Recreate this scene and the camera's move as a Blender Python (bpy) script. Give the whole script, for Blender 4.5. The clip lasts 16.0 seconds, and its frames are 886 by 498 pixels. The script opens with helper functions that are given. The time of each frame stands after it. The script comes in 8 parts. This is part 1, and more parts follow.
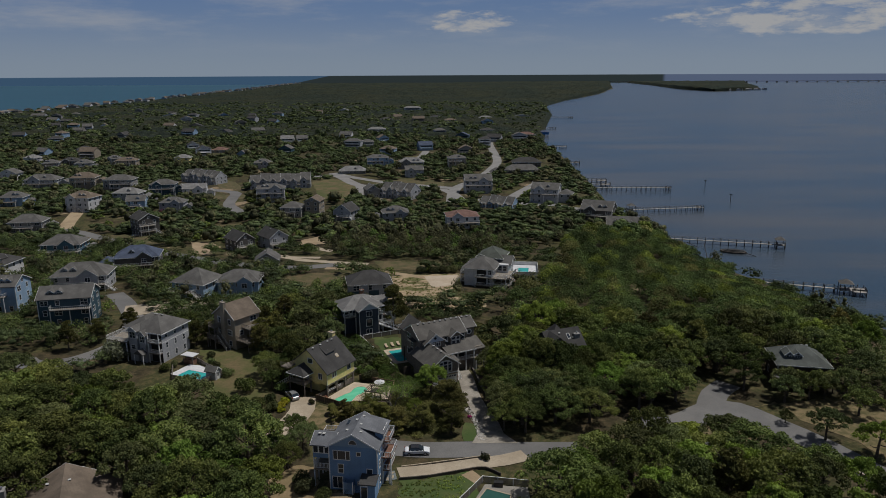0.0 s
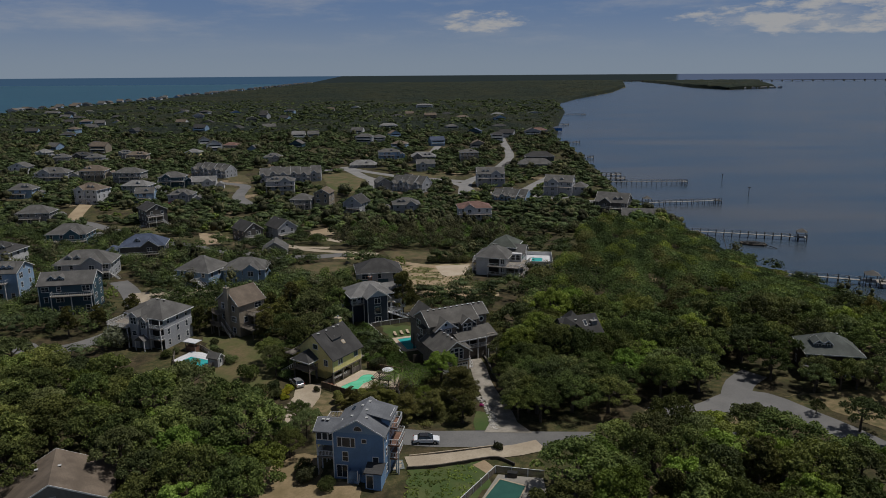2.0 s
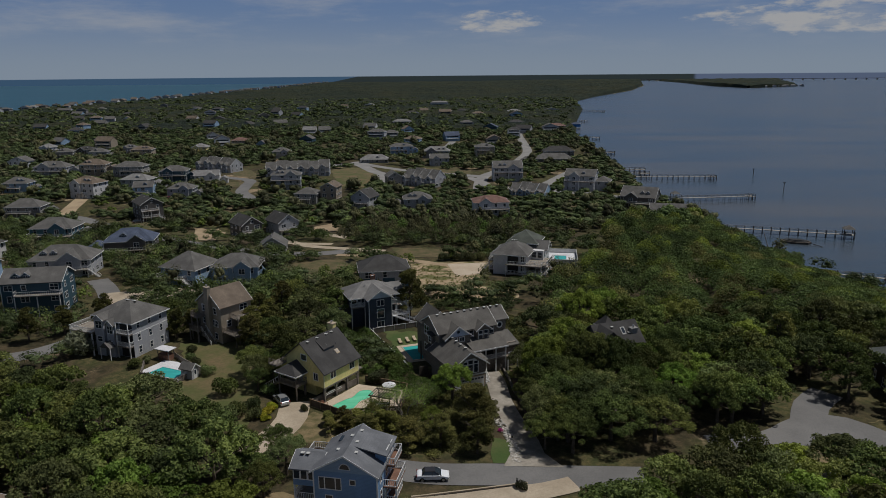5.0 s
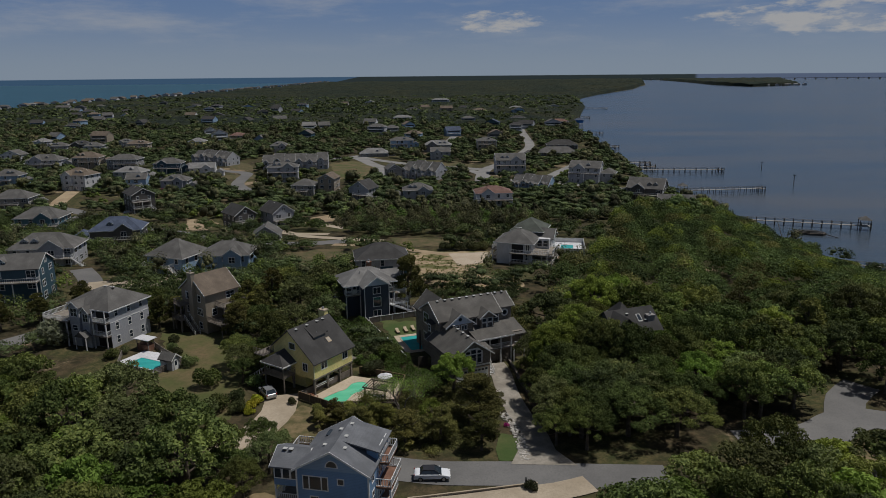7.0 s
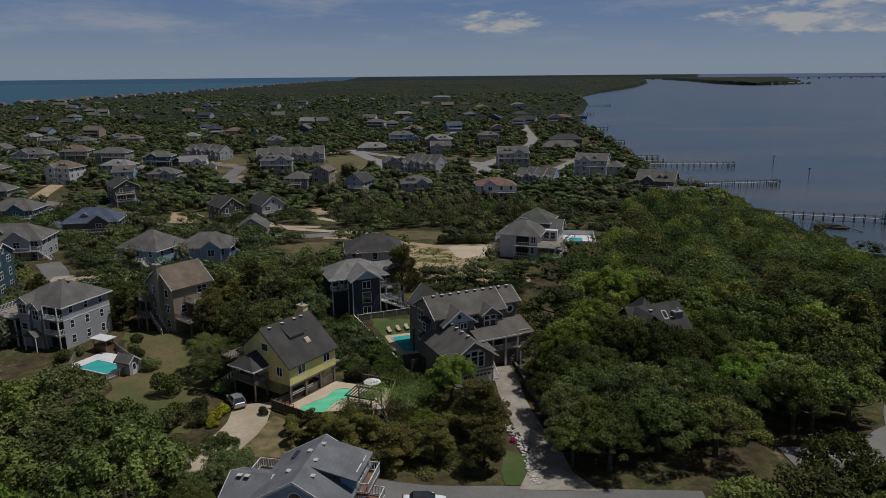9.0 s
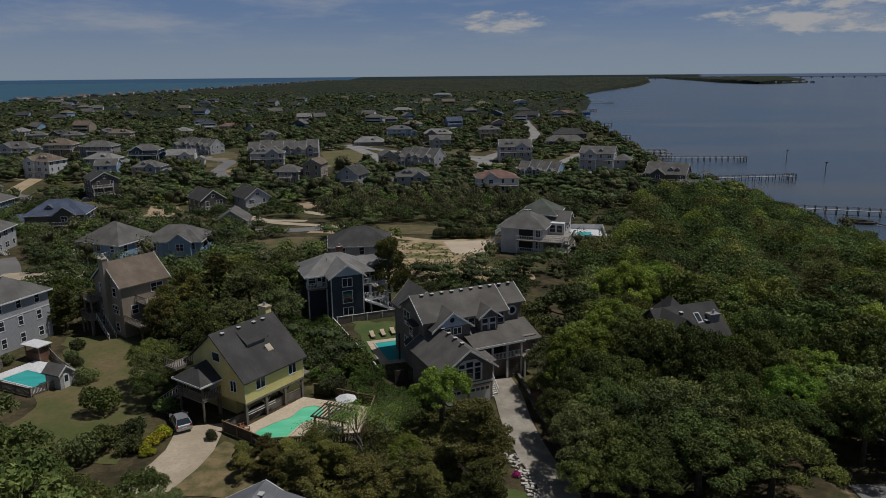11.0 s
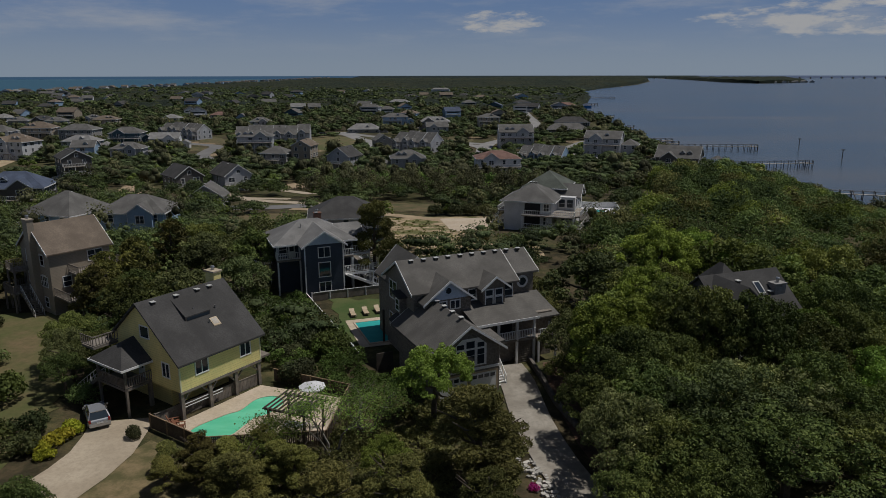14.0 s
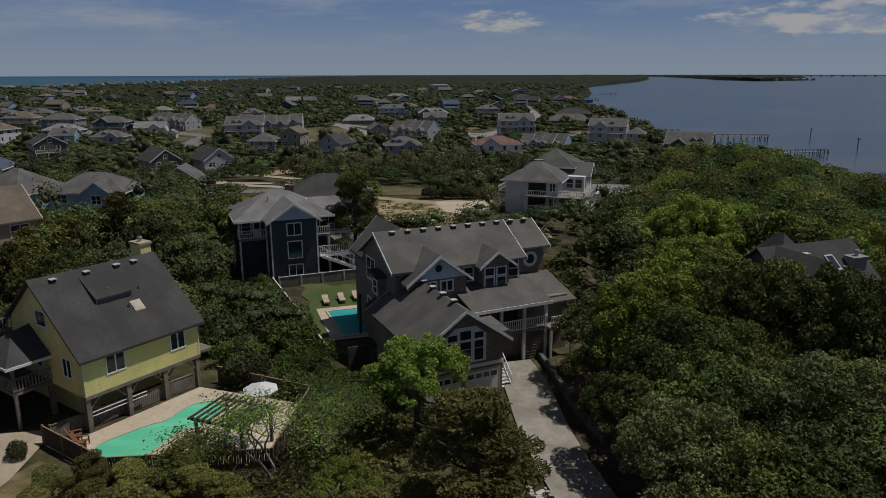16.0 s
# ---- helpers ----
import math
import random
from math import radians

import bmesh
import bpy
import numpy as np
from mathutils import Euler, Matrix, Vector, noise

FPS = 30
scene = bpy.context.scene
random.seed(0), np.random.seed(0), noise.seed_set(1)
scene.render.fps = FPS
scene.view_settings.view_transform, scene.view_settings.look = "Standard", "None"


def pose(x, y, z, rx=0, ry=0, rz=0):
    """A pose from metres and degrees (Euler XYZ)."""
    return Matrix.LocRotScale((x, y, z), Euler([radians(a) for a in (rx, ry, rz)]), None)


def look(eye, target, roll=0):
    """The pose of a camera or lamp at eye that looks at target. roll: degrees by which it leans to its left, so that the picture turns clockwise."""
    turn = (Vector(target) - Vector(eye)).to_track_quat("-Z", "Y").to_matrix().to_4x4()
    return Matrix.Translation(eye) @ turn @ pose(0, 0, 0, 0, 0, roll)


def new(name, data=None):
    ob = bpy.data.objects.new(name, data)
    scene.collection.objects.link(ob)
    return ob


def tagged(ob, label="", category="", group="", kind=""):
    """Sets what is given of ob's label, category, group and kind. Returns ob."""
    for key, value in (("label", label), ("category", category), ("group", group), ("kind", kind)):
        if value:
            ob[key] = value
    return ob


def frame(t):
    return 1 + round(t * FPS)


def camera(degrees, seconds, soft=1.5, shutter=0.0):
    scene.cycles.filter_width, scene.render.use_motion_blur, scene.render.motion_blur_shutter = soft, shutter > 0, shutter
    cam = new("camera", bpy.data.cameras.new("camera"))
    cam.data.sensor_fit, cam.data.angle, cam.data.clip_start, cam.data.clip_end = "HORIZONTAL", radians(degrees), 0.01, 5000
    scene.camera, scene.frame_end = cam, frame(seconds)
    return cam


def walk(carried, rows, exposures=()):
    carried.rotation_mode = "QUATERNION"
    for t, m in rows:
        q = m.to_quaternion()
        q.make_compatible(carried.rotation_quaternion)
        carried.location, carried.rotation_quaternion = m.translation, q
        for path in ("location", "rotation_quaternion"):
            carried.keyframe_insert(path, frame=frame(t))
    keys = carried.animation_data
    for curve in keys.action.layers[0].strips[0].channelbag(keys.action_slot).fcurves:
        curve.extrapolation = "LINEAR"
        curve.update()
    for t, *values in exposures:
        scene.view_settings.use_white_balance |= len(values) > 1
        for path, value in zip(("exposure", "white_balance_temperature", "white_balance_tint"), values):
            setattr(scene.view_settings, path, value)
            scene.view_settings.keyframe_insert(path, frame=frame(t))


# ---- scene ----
EXPOSURE = -0.35
cam = camera(64.5, 16.0, soft=0.5)
# seconds, x, y, z, yaw, pitch, roll
ROWS = [
    (0, 0.29, -0.65, 78.09, 0.45, -14.12, 0.29),
    (0.5, 0.25, -0.06, 76.60, 0.77, -14.12, 0.30),
    (1, 0.20, 0.85, 75.26, 1.05, -14.12, 0.33),
    (1.5, 0.30, 2.41, 74.03, 1.24, -14.11, 0.36),
    (2, 0.36, 4.72, 72.85, 1.42, -14.11, 0.39),
    (2.5, 0.40, 7.73, 71.64, 1.62, -14.10, 0.41),
    (3, 0.41, 11.39, 70.37, 1.87, -14.10, 0.41),
    (3.5, 0.39, 15.68, 69.23, 2.14, -14.10, 0.41),
    (4, 0.34, 20.28, 68.25, 2.43, -14.10, 0.42),
    (6.5, 0.26, 32.65, 62.06, 2.73, -14.06, 0.50),
    (7, -0.06, 35.33, 60.45, 2.75, -14.06, 0.50),
    (7.5, -0.24, 38.30, 58.92, 2.75, -14.06, 0.50),
    (8, -0.31, 41.74, 57.48, 2.79, -14.06, 0.51),
    (8.5, -0.22, 45.58, 56.09, 2.83, -14.05, 0.50),
    (9, -0.07, 49.65, 54.85, 2.87, -14.05, 0.50),
    (11.5, 0.64, 69.00, 48.17, 3.03, -14.04, 0.49),
    (12, 0.52, 71.76, 46.81, 2.96, -14.04, 0.38),
    (12.5, 0.43, 74.28, 45.39, 2.91, -14.05, 0.29),
    (13, 0.29, 76.67, 43.83, 2.88, -14.06, 0.21),
    (13.5, 0.15, 79.18, 42.21, 2.87, -14.06, 0.17),
    (14, -0.06, 81.85, 40.60, 2.87, -14.08, 0.10),
    (14.5, -0.15, 84.73, 38.97, 2.83, -14.11, 0.05),
    (15, -0.12, 87.91, 37.52, 2.80, -14.12, 0.01),
    (15.5, -0.03, 91.58, 36.08, 2.80, -14.12, 0.02),
    (16, 0.14, 95.30, 34.53, 2.82, -14.13, 0.11),
]
walk(cam, [(t, pose(x, y, z, 90 + pitch, roll, yaw)) for t, x, y, z, yaw, pitch, roll in ROWS], exposures=[(0, EXPOSURE)])

# ---- world, sun ----
SUN_AZ, SUN_EL = 76.0, 66.0
sun_dir = Vector((math.sin(radians(SUN_AZ)) * math.cos(radians(SUN_EL)), math.cos(radians(SUN_AZ)) * math.cos(radians(SUN_EL)), math.sin(radians(SUN_EL))))
sun = new("sun", bpy.data.lights.new("sun", "SUN"))
sun.data.energy, sun.data.angle, sun.data.color = 3.6, radians(0.5), (1.0, 0.965, 0.91)
sun.matrix_world = look(sun_dir * 300, (0, 0, 0))

world = bpy.data.worlds.new("sky")
scene.world = world
world.use_nodes = True
wn, wl = world.node_tree.nodes, world.node_tree.links
wn.clear()
w_out = wn.new("ShaderNodeOutputWorld")
w_bg = wn.new("ShaderNodeBackground")
w_sky = wn.new("ShaderNodeTexSky")
w_sky.sky_type, w_sky.sun_disc = "NISHITA", False
w_sky.sun_elevation, w_sky.sun_rotation = radians(SUN_EL), radians(SUN_AZ)
w_sky.air_density, w_sky.dust_density, w_sky.ozone_density = 0.65, 0.3, 2.0
w_bg.inputs["Strength"].default_value = 0.045


def wmath(op, a, b=None, clamp=False):
    n = wn.new("ShaderNodeMath")
    n.operation, n.use_clamp = op, clamp
    for k, v in enumerate((a, b)):
        if v is None:
            continue
        if isinstance(v, (int, float)):
            n.inputs[k].default_value = v
        else:
            wl.new(v, n.inputs[k])
    return n.outputs[0]


def wramp(src, a, b):
    n = wn.new("ShaderNodeMapRange")
    n.interpolation_type = "SMOOTHSTEP"
    n.inputs["From Min"].default_value, n.inputs["From Max"].default_value = a, b
    wl.new(src, n.inputs["Value"])
    return n.outputs["Result"]


def wmix(fac, a, b):
    n = wn.new("ShaderNodeMix")
    n.data_type = "RGBA"
    wl.new(fac, n.inputs["Factor"])
    for sock, v in ((n.inputs[6], a), (n.inputs[7], b)):
        if isinstance(v, tuple):
            sock.default_value = (*v, 1)
        else:
            wl.new(v, sock)
    return n.outputs[2]


def wnoise(vec, scale, detail, rough=0.55):
    n = wn.new("ShaderNodeTexNoise")
    n.inputs["Scale"].default_value, n.inputs["Detail"].default_value, n.inputs["Roughness"].default_value = scale, detail, rough
    wl.new(vec, n.inputs["Vector"])
    return n.outputs["Fac"]


w_tc = wn.new("ShaderNodeTexCoord")
w_sep = wn.new("ShaderNodeSeparateXYZ")
wl.new(w_tc.outputs["Generated"], w_sep.inputs[0])
w_az = wmath("ARCTAN2", w_sep.outputs[0], w_sep.outputs[1])
w_el = w_sep.outputs[2]
# clouds lie in flat sheets, seen foreshortened near the horizon
w_cv = wn.new("ShaderNodeCombineXYZ")
wl.new(wmath("MULTIPLY", w_az, 5.0), w_cv.inputs[0])
wl.new(wmath("MULTIPLY", w_el, 26.0), w_cv.inputs[1])
cirrus = wmath("MULTIPLY", wramp(wnoise(w_cv.outputs[0], 1.0, 7.0, 0.6), 0.44, 0.74), wramp(w_el, 0.02, 0.06))
cirrus = wmath("MULTIPLY", cirrus, 0.55)
w_cv2 = wn.new("ShaderNodeCombineXYZ")
wl.new(wmath("MULTIPLY", w_az, 24.0), w_cv2.inputs[0])
wl.new(wmath("MULTIPLY", w_el, 80.0), w_cv2.inputs[1])
w_cv2.inputs[2].default_value = 3.7
puffs = wnoise(w_cv2.outputs[0], 1.0, 9.0, 0.62)


def bank(az, el, wide, high):
    a = wmath("DIVIDE", wmath("SUBTRACT", w_az, az), wide)
    b = wmath("DIVIDE", wmath("SUBTRACT", w_el, el), high)
    r = wmath("ADD", wmath("MULTIPLY", a, a), wmath("MULTIPLY", b, b))
    return wramp(r, 1.0, 0.15)


banks = wmath("MAXIMUM", bank(0.030, 0.066, 0.085, 0.020), bank(0.46, 0.066, 0.22, 0.032))
cumulus = wmath("MULTIPLY", wramp(wmath("ADD", puffs, wmath("MULTIPLY", banks, 0.25)), 0.60, 0.84), wramp(banks, 0.0, 0.4))
w_cloud = wmath("MAXIMUM", cirrus, cumulus, True)
w_haze = wmix(wramp(w_el, 0.0, 0.10), (5.5, 6.8, 8.5), (3.0, 4.8, 8.4))
w_clear = wmix(wramp(w_el, 0.08, 0.40), w_haze, w_sky.outputs[0])
w_veil = wmix(w_cloud, w_clear, (9.0, 9.2, 9.6))
# the horizon dips below eye level; under it the sea and the island go on
w_low = wramp(w_el, -0.0034, -0.0043)
w_azr = wramp(w_az, -0.20, -0.10)
w_sea = wmix(w_azr, (1.05, 2.15, 3.7), (2.2, 2.9, 4.6))
w_land = wmath("MULTIPLY", wramp(wmath("SUBTRACT", w_az, wmath("MULTIPLY", w_el, 5.0)), -0.146, -0.142), wramp(w_az, 0.292, 0.286))
w_sea = wmix(w_land, w_sea, (0.62, 0.84, 0.88))
wl.new(wmix(w_low, w_veil, w_sea), w_bg.inputs["Color"])
wl.new(w_bg.outputs[0], w_out.inputs[0])

# ---- materials ----


class Mat:
    """A small builder of node materials."""

    def __init__(self, name, rough=0.8, metal=0.0, spec=0.5):
        self.m = bpy.data.materials.new(name)
        self.m.use_nodes = True
        self.n, self.l = self.m.node_tree.nodes, self.m.node_tree.links
        self.b = self.n["Principled BSDF"]
        self.b.inputs["Roughness"].default_value, self.b.inputs["Metallic"].default_value = rough, metal
        self.b.inputs["Specular IOR Level"].default_value = spec
        self.tc = self.n.new("ShaderNodeTexCoord")
        self.geo = self.n.new("ShaderNodeNewGeometry")

    def put(self, v, sock):
        if isinstance(v, tuple):
            sock.default_value = (*v, 1) if len(sock.default_value) == 4 else v
        elif isinstance(v, (int, float)):
            sock.default_value = v
        else:
            self.l.new(v, sock)

    def vec(self, kind="Object", scale=(1, 1, 1)):
        src = self.geo.outputs["Position"] if kind == "World" else self.tc.outputs[kind]
        mp = self.n.new("ShaderNodeMapping")
        mp.inputs["Scale"].default_value = scale
        self.l.new(src, mp.inputs["Vector"])
        return mp.outputs[0]

    def noise(self, scale, detail=4, rough=0.55, vec=None, dist=0.0):
        n = self.n.new("ShaderNodeTexNoise")
        n.inputs["Scale"].default_value, n.inputs["Detail"].default_value = scale, detail
        n.inputs["Roughness"].default_value, n.inputs["Distortion"].default_value = rough, dist
        self.l.new(vec or self.vec(), n.inputs["Vector"])
        return n.outputs["Fac"]

    def ramp(self, v, a, b, lo=0.0, hi=1.0):
        n = self.n.new("ShaderNodeMapRange")
        n.interpolation_type = "SMOOTHSTEP"
        for k, x in zip(("From Min", "From Max", "To Min", "To Max"), (a, b, lo, hi)):
            n.inputs[k].default_value = x
        self.l.new(v, n.inputs["Value"])
        return n.outputs["Result"]

    def mix(self, fac, a, b, how="MIX"):
        n = self.n.new("ShaderNodeMix")
        n.data_type, n.blend_type = "RGBA", how
        self.put(fac, n.inputs[0])
        self.put(a, n.inputs[6])
        self.put(b, n.inputs[7])
        return n.outputs[2]

    def math(self, op, a, b=0.0):
        n = self.n.new("ShaderNodeMath")
        n.operation = op
        self.put(a, n.inputs[0])
        self.put(b, n.inputs[1])
        return n.outputs[0]

    def wave(self, axis, scale, vec=None, profile="SAW"):
        n = self.n.new("ShaderNodeTexWave")
        n.bands_direction, n.wave_profile = axis, profile
        n.inputs["Scale"].default_value = scale
        n.inputs["Distortion"].default_value = 0.0
        self.l.new(vec or self.vec(), n.inputs["Vector"])
        return n.outputs["Fac"]

    def island(self):
        return self.geo.outputs["Random Per Island"]

    def per_object(self):
        return self.n.new("ShaderNodeObjectInfo").outputs["Random"]

    def bump(self, height, strength, distance):
        n = self.n.new("ShaderNodeBump")
        n.inputs["Strength"].default_value, n.inputs["Distance"].default_value = strength, distance
        self.l.new(height, n.inputs["Height"])
        self.l.new(n.outputs[0], self.b.inputs["Normal"])
        return self

    def color(self, v):
        self.put(v, self.b.inputs["Base Color"])
        return self


def shade(c, k):
    return tuple(min(1.0, x * k) for x in c)


def siding(name, c, course=0.18):
    """Painted lap boards."""
    m = Mat(name, 0.65, spec=0.3)
    fac = m.noise(0.35, 5)
    col = m.mix(m.ramp(fac, 0.35, 0.7), shade(c, 0.86), shade(c, 1.08))
    w = m.wave("Z", 0.314 / course)
    col = m.mix(m.ramp(w, 0.0, 0.2, 0.6, 0.0), col, shade(c, 0.4))
    streak = m.noise(1.0, 4, vec=m.vec(scale=(1.6, 1.6, 0.12)))
    col = m.mix(m.ramp(streak, 0.55, 0.85, 0.0, 0.35), col, shade(c, 0.6))
    m.color(col)
    return m.bump(w, 0.4, 0.02).m


def shingled(name, c):
    """Weathered cedar shingles on a wall."""
    m = Mat(name, 0.85, spec=0.2)
    br = m.n.new("ShaderNodeTexBrick")
    br.inputs["Scale"].default_value = 1.0
    br.inputs["Brick Width"].default_value, br.inputs["Row Height"].default_value, br.inputs["Mortar Size"].default_value = 0.16, 0.15, 0.008
    br.inputs["Color1"].default_value, br.inputs["Color2"].default_value, br.inputs["Mortar"].default_value = (*shade(c, 0.72), 1), (*shade(c, 1.25), 1), (*shade(c, 0.35), 1)
    sep = m.n.new("ShaderNodeSeparateXYZ")
    m.l.new(m.tc.outputs["Object"], sep.inputs[0])
    com = m.n.new("ShaderNodeCombineXYZ")
    m.l.new(m.math("ADD", sep.outputs[0], sep.outputs[1]), com.inputs[0])
    m.l.new(sep.outputs[2], com.inputs[1])
    m.l.new(com.outputs[0], br.inputs["Vector"])
    col = m.mix(m.ramp(m.noise(0.5, 5), 0.35, 0.75, 0, 0.5), br.outputs["Color"], shade(c, 1.3))
    m.color(col)
    return m.bump(br.outputs["Fac"], 0.4, -0.02).m


def roofing(name, c):
    """Asphalt shingles, streaked by weather."""
    m = Mat(name, 0.9, spec=0.25)
    big = m.noise(0.4, 5, vec=m.vec(scale=(1, 1, 0.5)))
    fine = m.noise(7.0, 4, 0.7)
    w = m.wave("Z", 0.314 / 0.09)
    col = m.mix(m.ramp(big, 0.3, 0.72), shade(c, 0.72), shade(c, 1.25))
    col = m.mix(m.ramp(fine, 0.3, 0.7, 0, 0.55), col, shade(c, 0.55))
    col = m.mix(m.ramp(w, 0.0, 0.2, 0.4, 0.0), col, shade(c, 0.5))
    m.color(col)
    return m.bump(fine, 0.3, 0.02).m


def mottled(name, c, c2, scale=0.5, rough=0.8, fine=6.0, bump=0.01, kind="Object", metal=0.0, spec=0.4):
    m = Mat(name, rough, metal, spec)
    col = m.mix(m.ramp(m.noise(scale, 6, vec=m.vec(kind)), 0.32, 0.7), c, c2)
    g = m.noise(fine, 4, 0.7, vec=m.vec(kind))
    col = m.mix(m.ramp(g, 0.35, 0.75, 0, 0.45), col, shade(c, 0.6))
    m.color(col)
    return m.bump(g, 0.35, bump).m


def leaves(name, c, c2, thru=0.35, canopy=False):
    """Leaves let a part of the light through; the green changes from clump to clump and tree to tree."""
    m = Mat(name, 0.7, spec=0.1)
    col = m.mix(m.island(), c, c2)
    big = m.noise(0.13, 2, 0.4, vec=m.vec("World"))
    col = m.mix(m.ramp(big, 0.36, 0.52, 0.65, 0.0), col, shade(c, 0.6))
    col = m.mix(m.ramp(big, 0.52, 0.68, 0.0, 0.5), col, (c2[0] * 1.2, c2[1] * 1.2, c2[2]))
    # dark noise spots paint shaded gaps between leaves into the colour
    gap_shade = m.noise(1.6, 3, 0.7, vec=m.vec("World"))
    col = m.mix(m.ramp(gap_shade, 0.48, 0.68, 0.0, 0.45), col, shade(c, 0.35))
    hue = m.n.new("ShaderNodeHueSaturation")
    m.l.new(m.ramp(m.per_object(), 0, 1, 0.488, 0.526), hue.inputs["Hue"])
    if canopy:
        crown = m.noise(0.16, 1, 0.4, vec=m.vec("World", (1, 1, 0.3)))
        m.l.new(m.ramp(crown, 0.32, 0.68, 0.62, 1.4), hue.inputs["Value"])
    else:
        m.l.new(m.ramp(m.math("FRACT", m.math("MULTIPLY", m.per_object(), 7.3)), 0, 1, 0.6, 1.45), hue.inputs["Value"])
    m.l.new(col, hue.inputs["Color"])
    m.color(hue.outputs[0])
    if canopy:
        m.bump(m.noise(2.2, 4, 0.7, vec=m.vec("World")), 0.7, 0.35)
    tr = m.n.new("ShaderNodeBsdfTranslucent")
    warm = m.mix(1.0, hue.outputs[0], (1.0, 1.0, 0.6), "MULTIPLY")
    m.l.new(warm, tr.inputs["Color"])
    mx = m.n.new("ShaderNodeMixShader")
    mx.inputs[0].default_value = thru
    m.l.new(m.b.outputs[0], mx.inputs[1])
    m.l.new(tr.outputs[0], mx.inputs[2])
    m.l.new(mx.outputs[0], m.n["Material Output"].inputs[0])
    return m.m


def water(name, c, c2, rough, ripple, size, big=0.004):
    m = Mat(name, rough, spec=0.5)
    v = m.vec("World", (1, 0.25, 1))
    col = m.mix(m.ramp(m.noise(big, 5, vec=m.vec("World", (0.6, 2.2, 1))), 0.35, 0.68), c, c2)
    m.color(col)
    m.b.inputs["IOR"].default_value = 1.33
    n = m.noise(size, 5, 0.6, vec=m.vec("World", (0.5, 1, 1)))
    return m.bump(n, ripple, 0.25).m


M_WHITE = mottled("white_paint", (0.66, 0.66, 0.66), (0.78, 0.78, 0.77), 0.8, 0.5, 9, 0.003)
M_GLASS = Mat("window_glass", 0.05, spec=0.5).color((0.026, 0.036, 0.048)).m
M_DECK = mottled("weathered_decking", (0.20, 0.17, 0.14), (0.30, 0.27, 0.23), 1.2, 0.85)
M_GREYWOOD = mottled("grey_timber", (0.15, 0.13, 0.11), (0.24, 0.21, 0.18), 1.0, 0.85)
M_PALECAP = mottled("pale_metal_cap", (0.42, 0.42, 0.41), (0.55, 0.55, 0.53), 2, 0.5)
M_DARKWOOD = mottled("dark_timber", (0.05, 0.042, 0.036), (0.09, 0.075, 0.06), 1.0, 0.85)
M_CONCRETE = mottled("concrete", (0.34, 0.28, 0.205), (0.44, 0.37, 0.28), 0.25, 0.9, 3)
M_ASPHALT = mottled("asphalt", (0.135, 0.132, 0.130), (0.185, 0.18, 0.175), 0.12, 0.9, 5, kind="World")
M_SAND = mottled("sand", (0.29, 0.215, 0.135), (0.40, 0.31, 0.20), 0.15, 0.95, 1.5, 0.05, "World")
M_BARK = mottled("bark", (0.07, 0.055, 0.04), (0.14, 0.115, 0.09), 1.5, 0.95, 8, 0.03)
M_LAWN = mottled("lawn", (0.064, 0.068, 0.024), (0.145, 0.105, 0.055), 0.3, 0.95, 2.2, 0.08, "World")
M_LAWND = mottled("dry_lawn", (0.090, 0.082, 0.032), (0.215, 0.160, 0.085), 0.7, 0.95, 2.5, 0.08, "World")
M_LAWNP = mottled("patchy_lawn", (0.072, 0.086, 0.024), (0.160, 0.112, 0.060), 0.16, 0.95, 1.6, 0.08, "World")
M_LAWNG = mottled("green_lawn", (0.05, 0.085, 0.02), (0.09, 0.105, 0.035), 0.3, 0.95, 4, 0.05, "World")
M_METAL = mottled("galvanised_metal", (0.35, 0.35, 0.36), (0.5, 0.5, 0.5), 2, 0.4, 6, 0.002, metal=0.8)
M_BLACK = mottled("black_rubber_and_shade", (0.012, 0.012, 0.012), (0.025, 0.025, 0.025), 3, 0.7)
M_POOL = water("pool_water", (0.035, 0.34, 0.33), (0.05, 0.41, 0.39), 0.05, 0.15, 1.5, 0.3)
M_POOLG = water("green_pool_water", (0.10, 0.50, 0.30), (0.16, 0.58, 0.37), 0.05, 0.15, 1.5, 0.3)
M_SOUND = water("sound_water", (0.028, 0.055, 0.088), (0.076, 0.080, 0.084), 0.25, 0.5, 0.35, 0.007)
M_OCEAN = water("ocean_water", (0.006, 0.056, 0.085), (0.012, 0.074, 0.102), 0.35, 0.5, 0.3)

R_GREY = roofing("grey_shingle_roof", (0.132, 0.127, 0.121))
R_GREYG = roofing("mossy_grey_roof", (0.115, 0.125, 0.115))
R_SLATE = roofing("blue_grey_shingle_roof", (0.165, 0.172, 0.188))
R_LIGHT = roofing("light_grey_shingle_roof", (0.23, 0.225, 0.22))
R_DARK = roofing("dark_shingle_roof", (0.065, 0.063, 0.062))
R_BROWN = roofing("brown_shingle_roof", (0.17, 0.135, 0.105))
R_BLUE = roofing("slate_blue_roof", (0.08, 0.10, 0.15))
R_RED = roofing("dusty_red_roof", (0.20, 0.12, 0.10))
R_GREEN = roofing("green_grey_roof", (0.095, 0.105, 0.09))

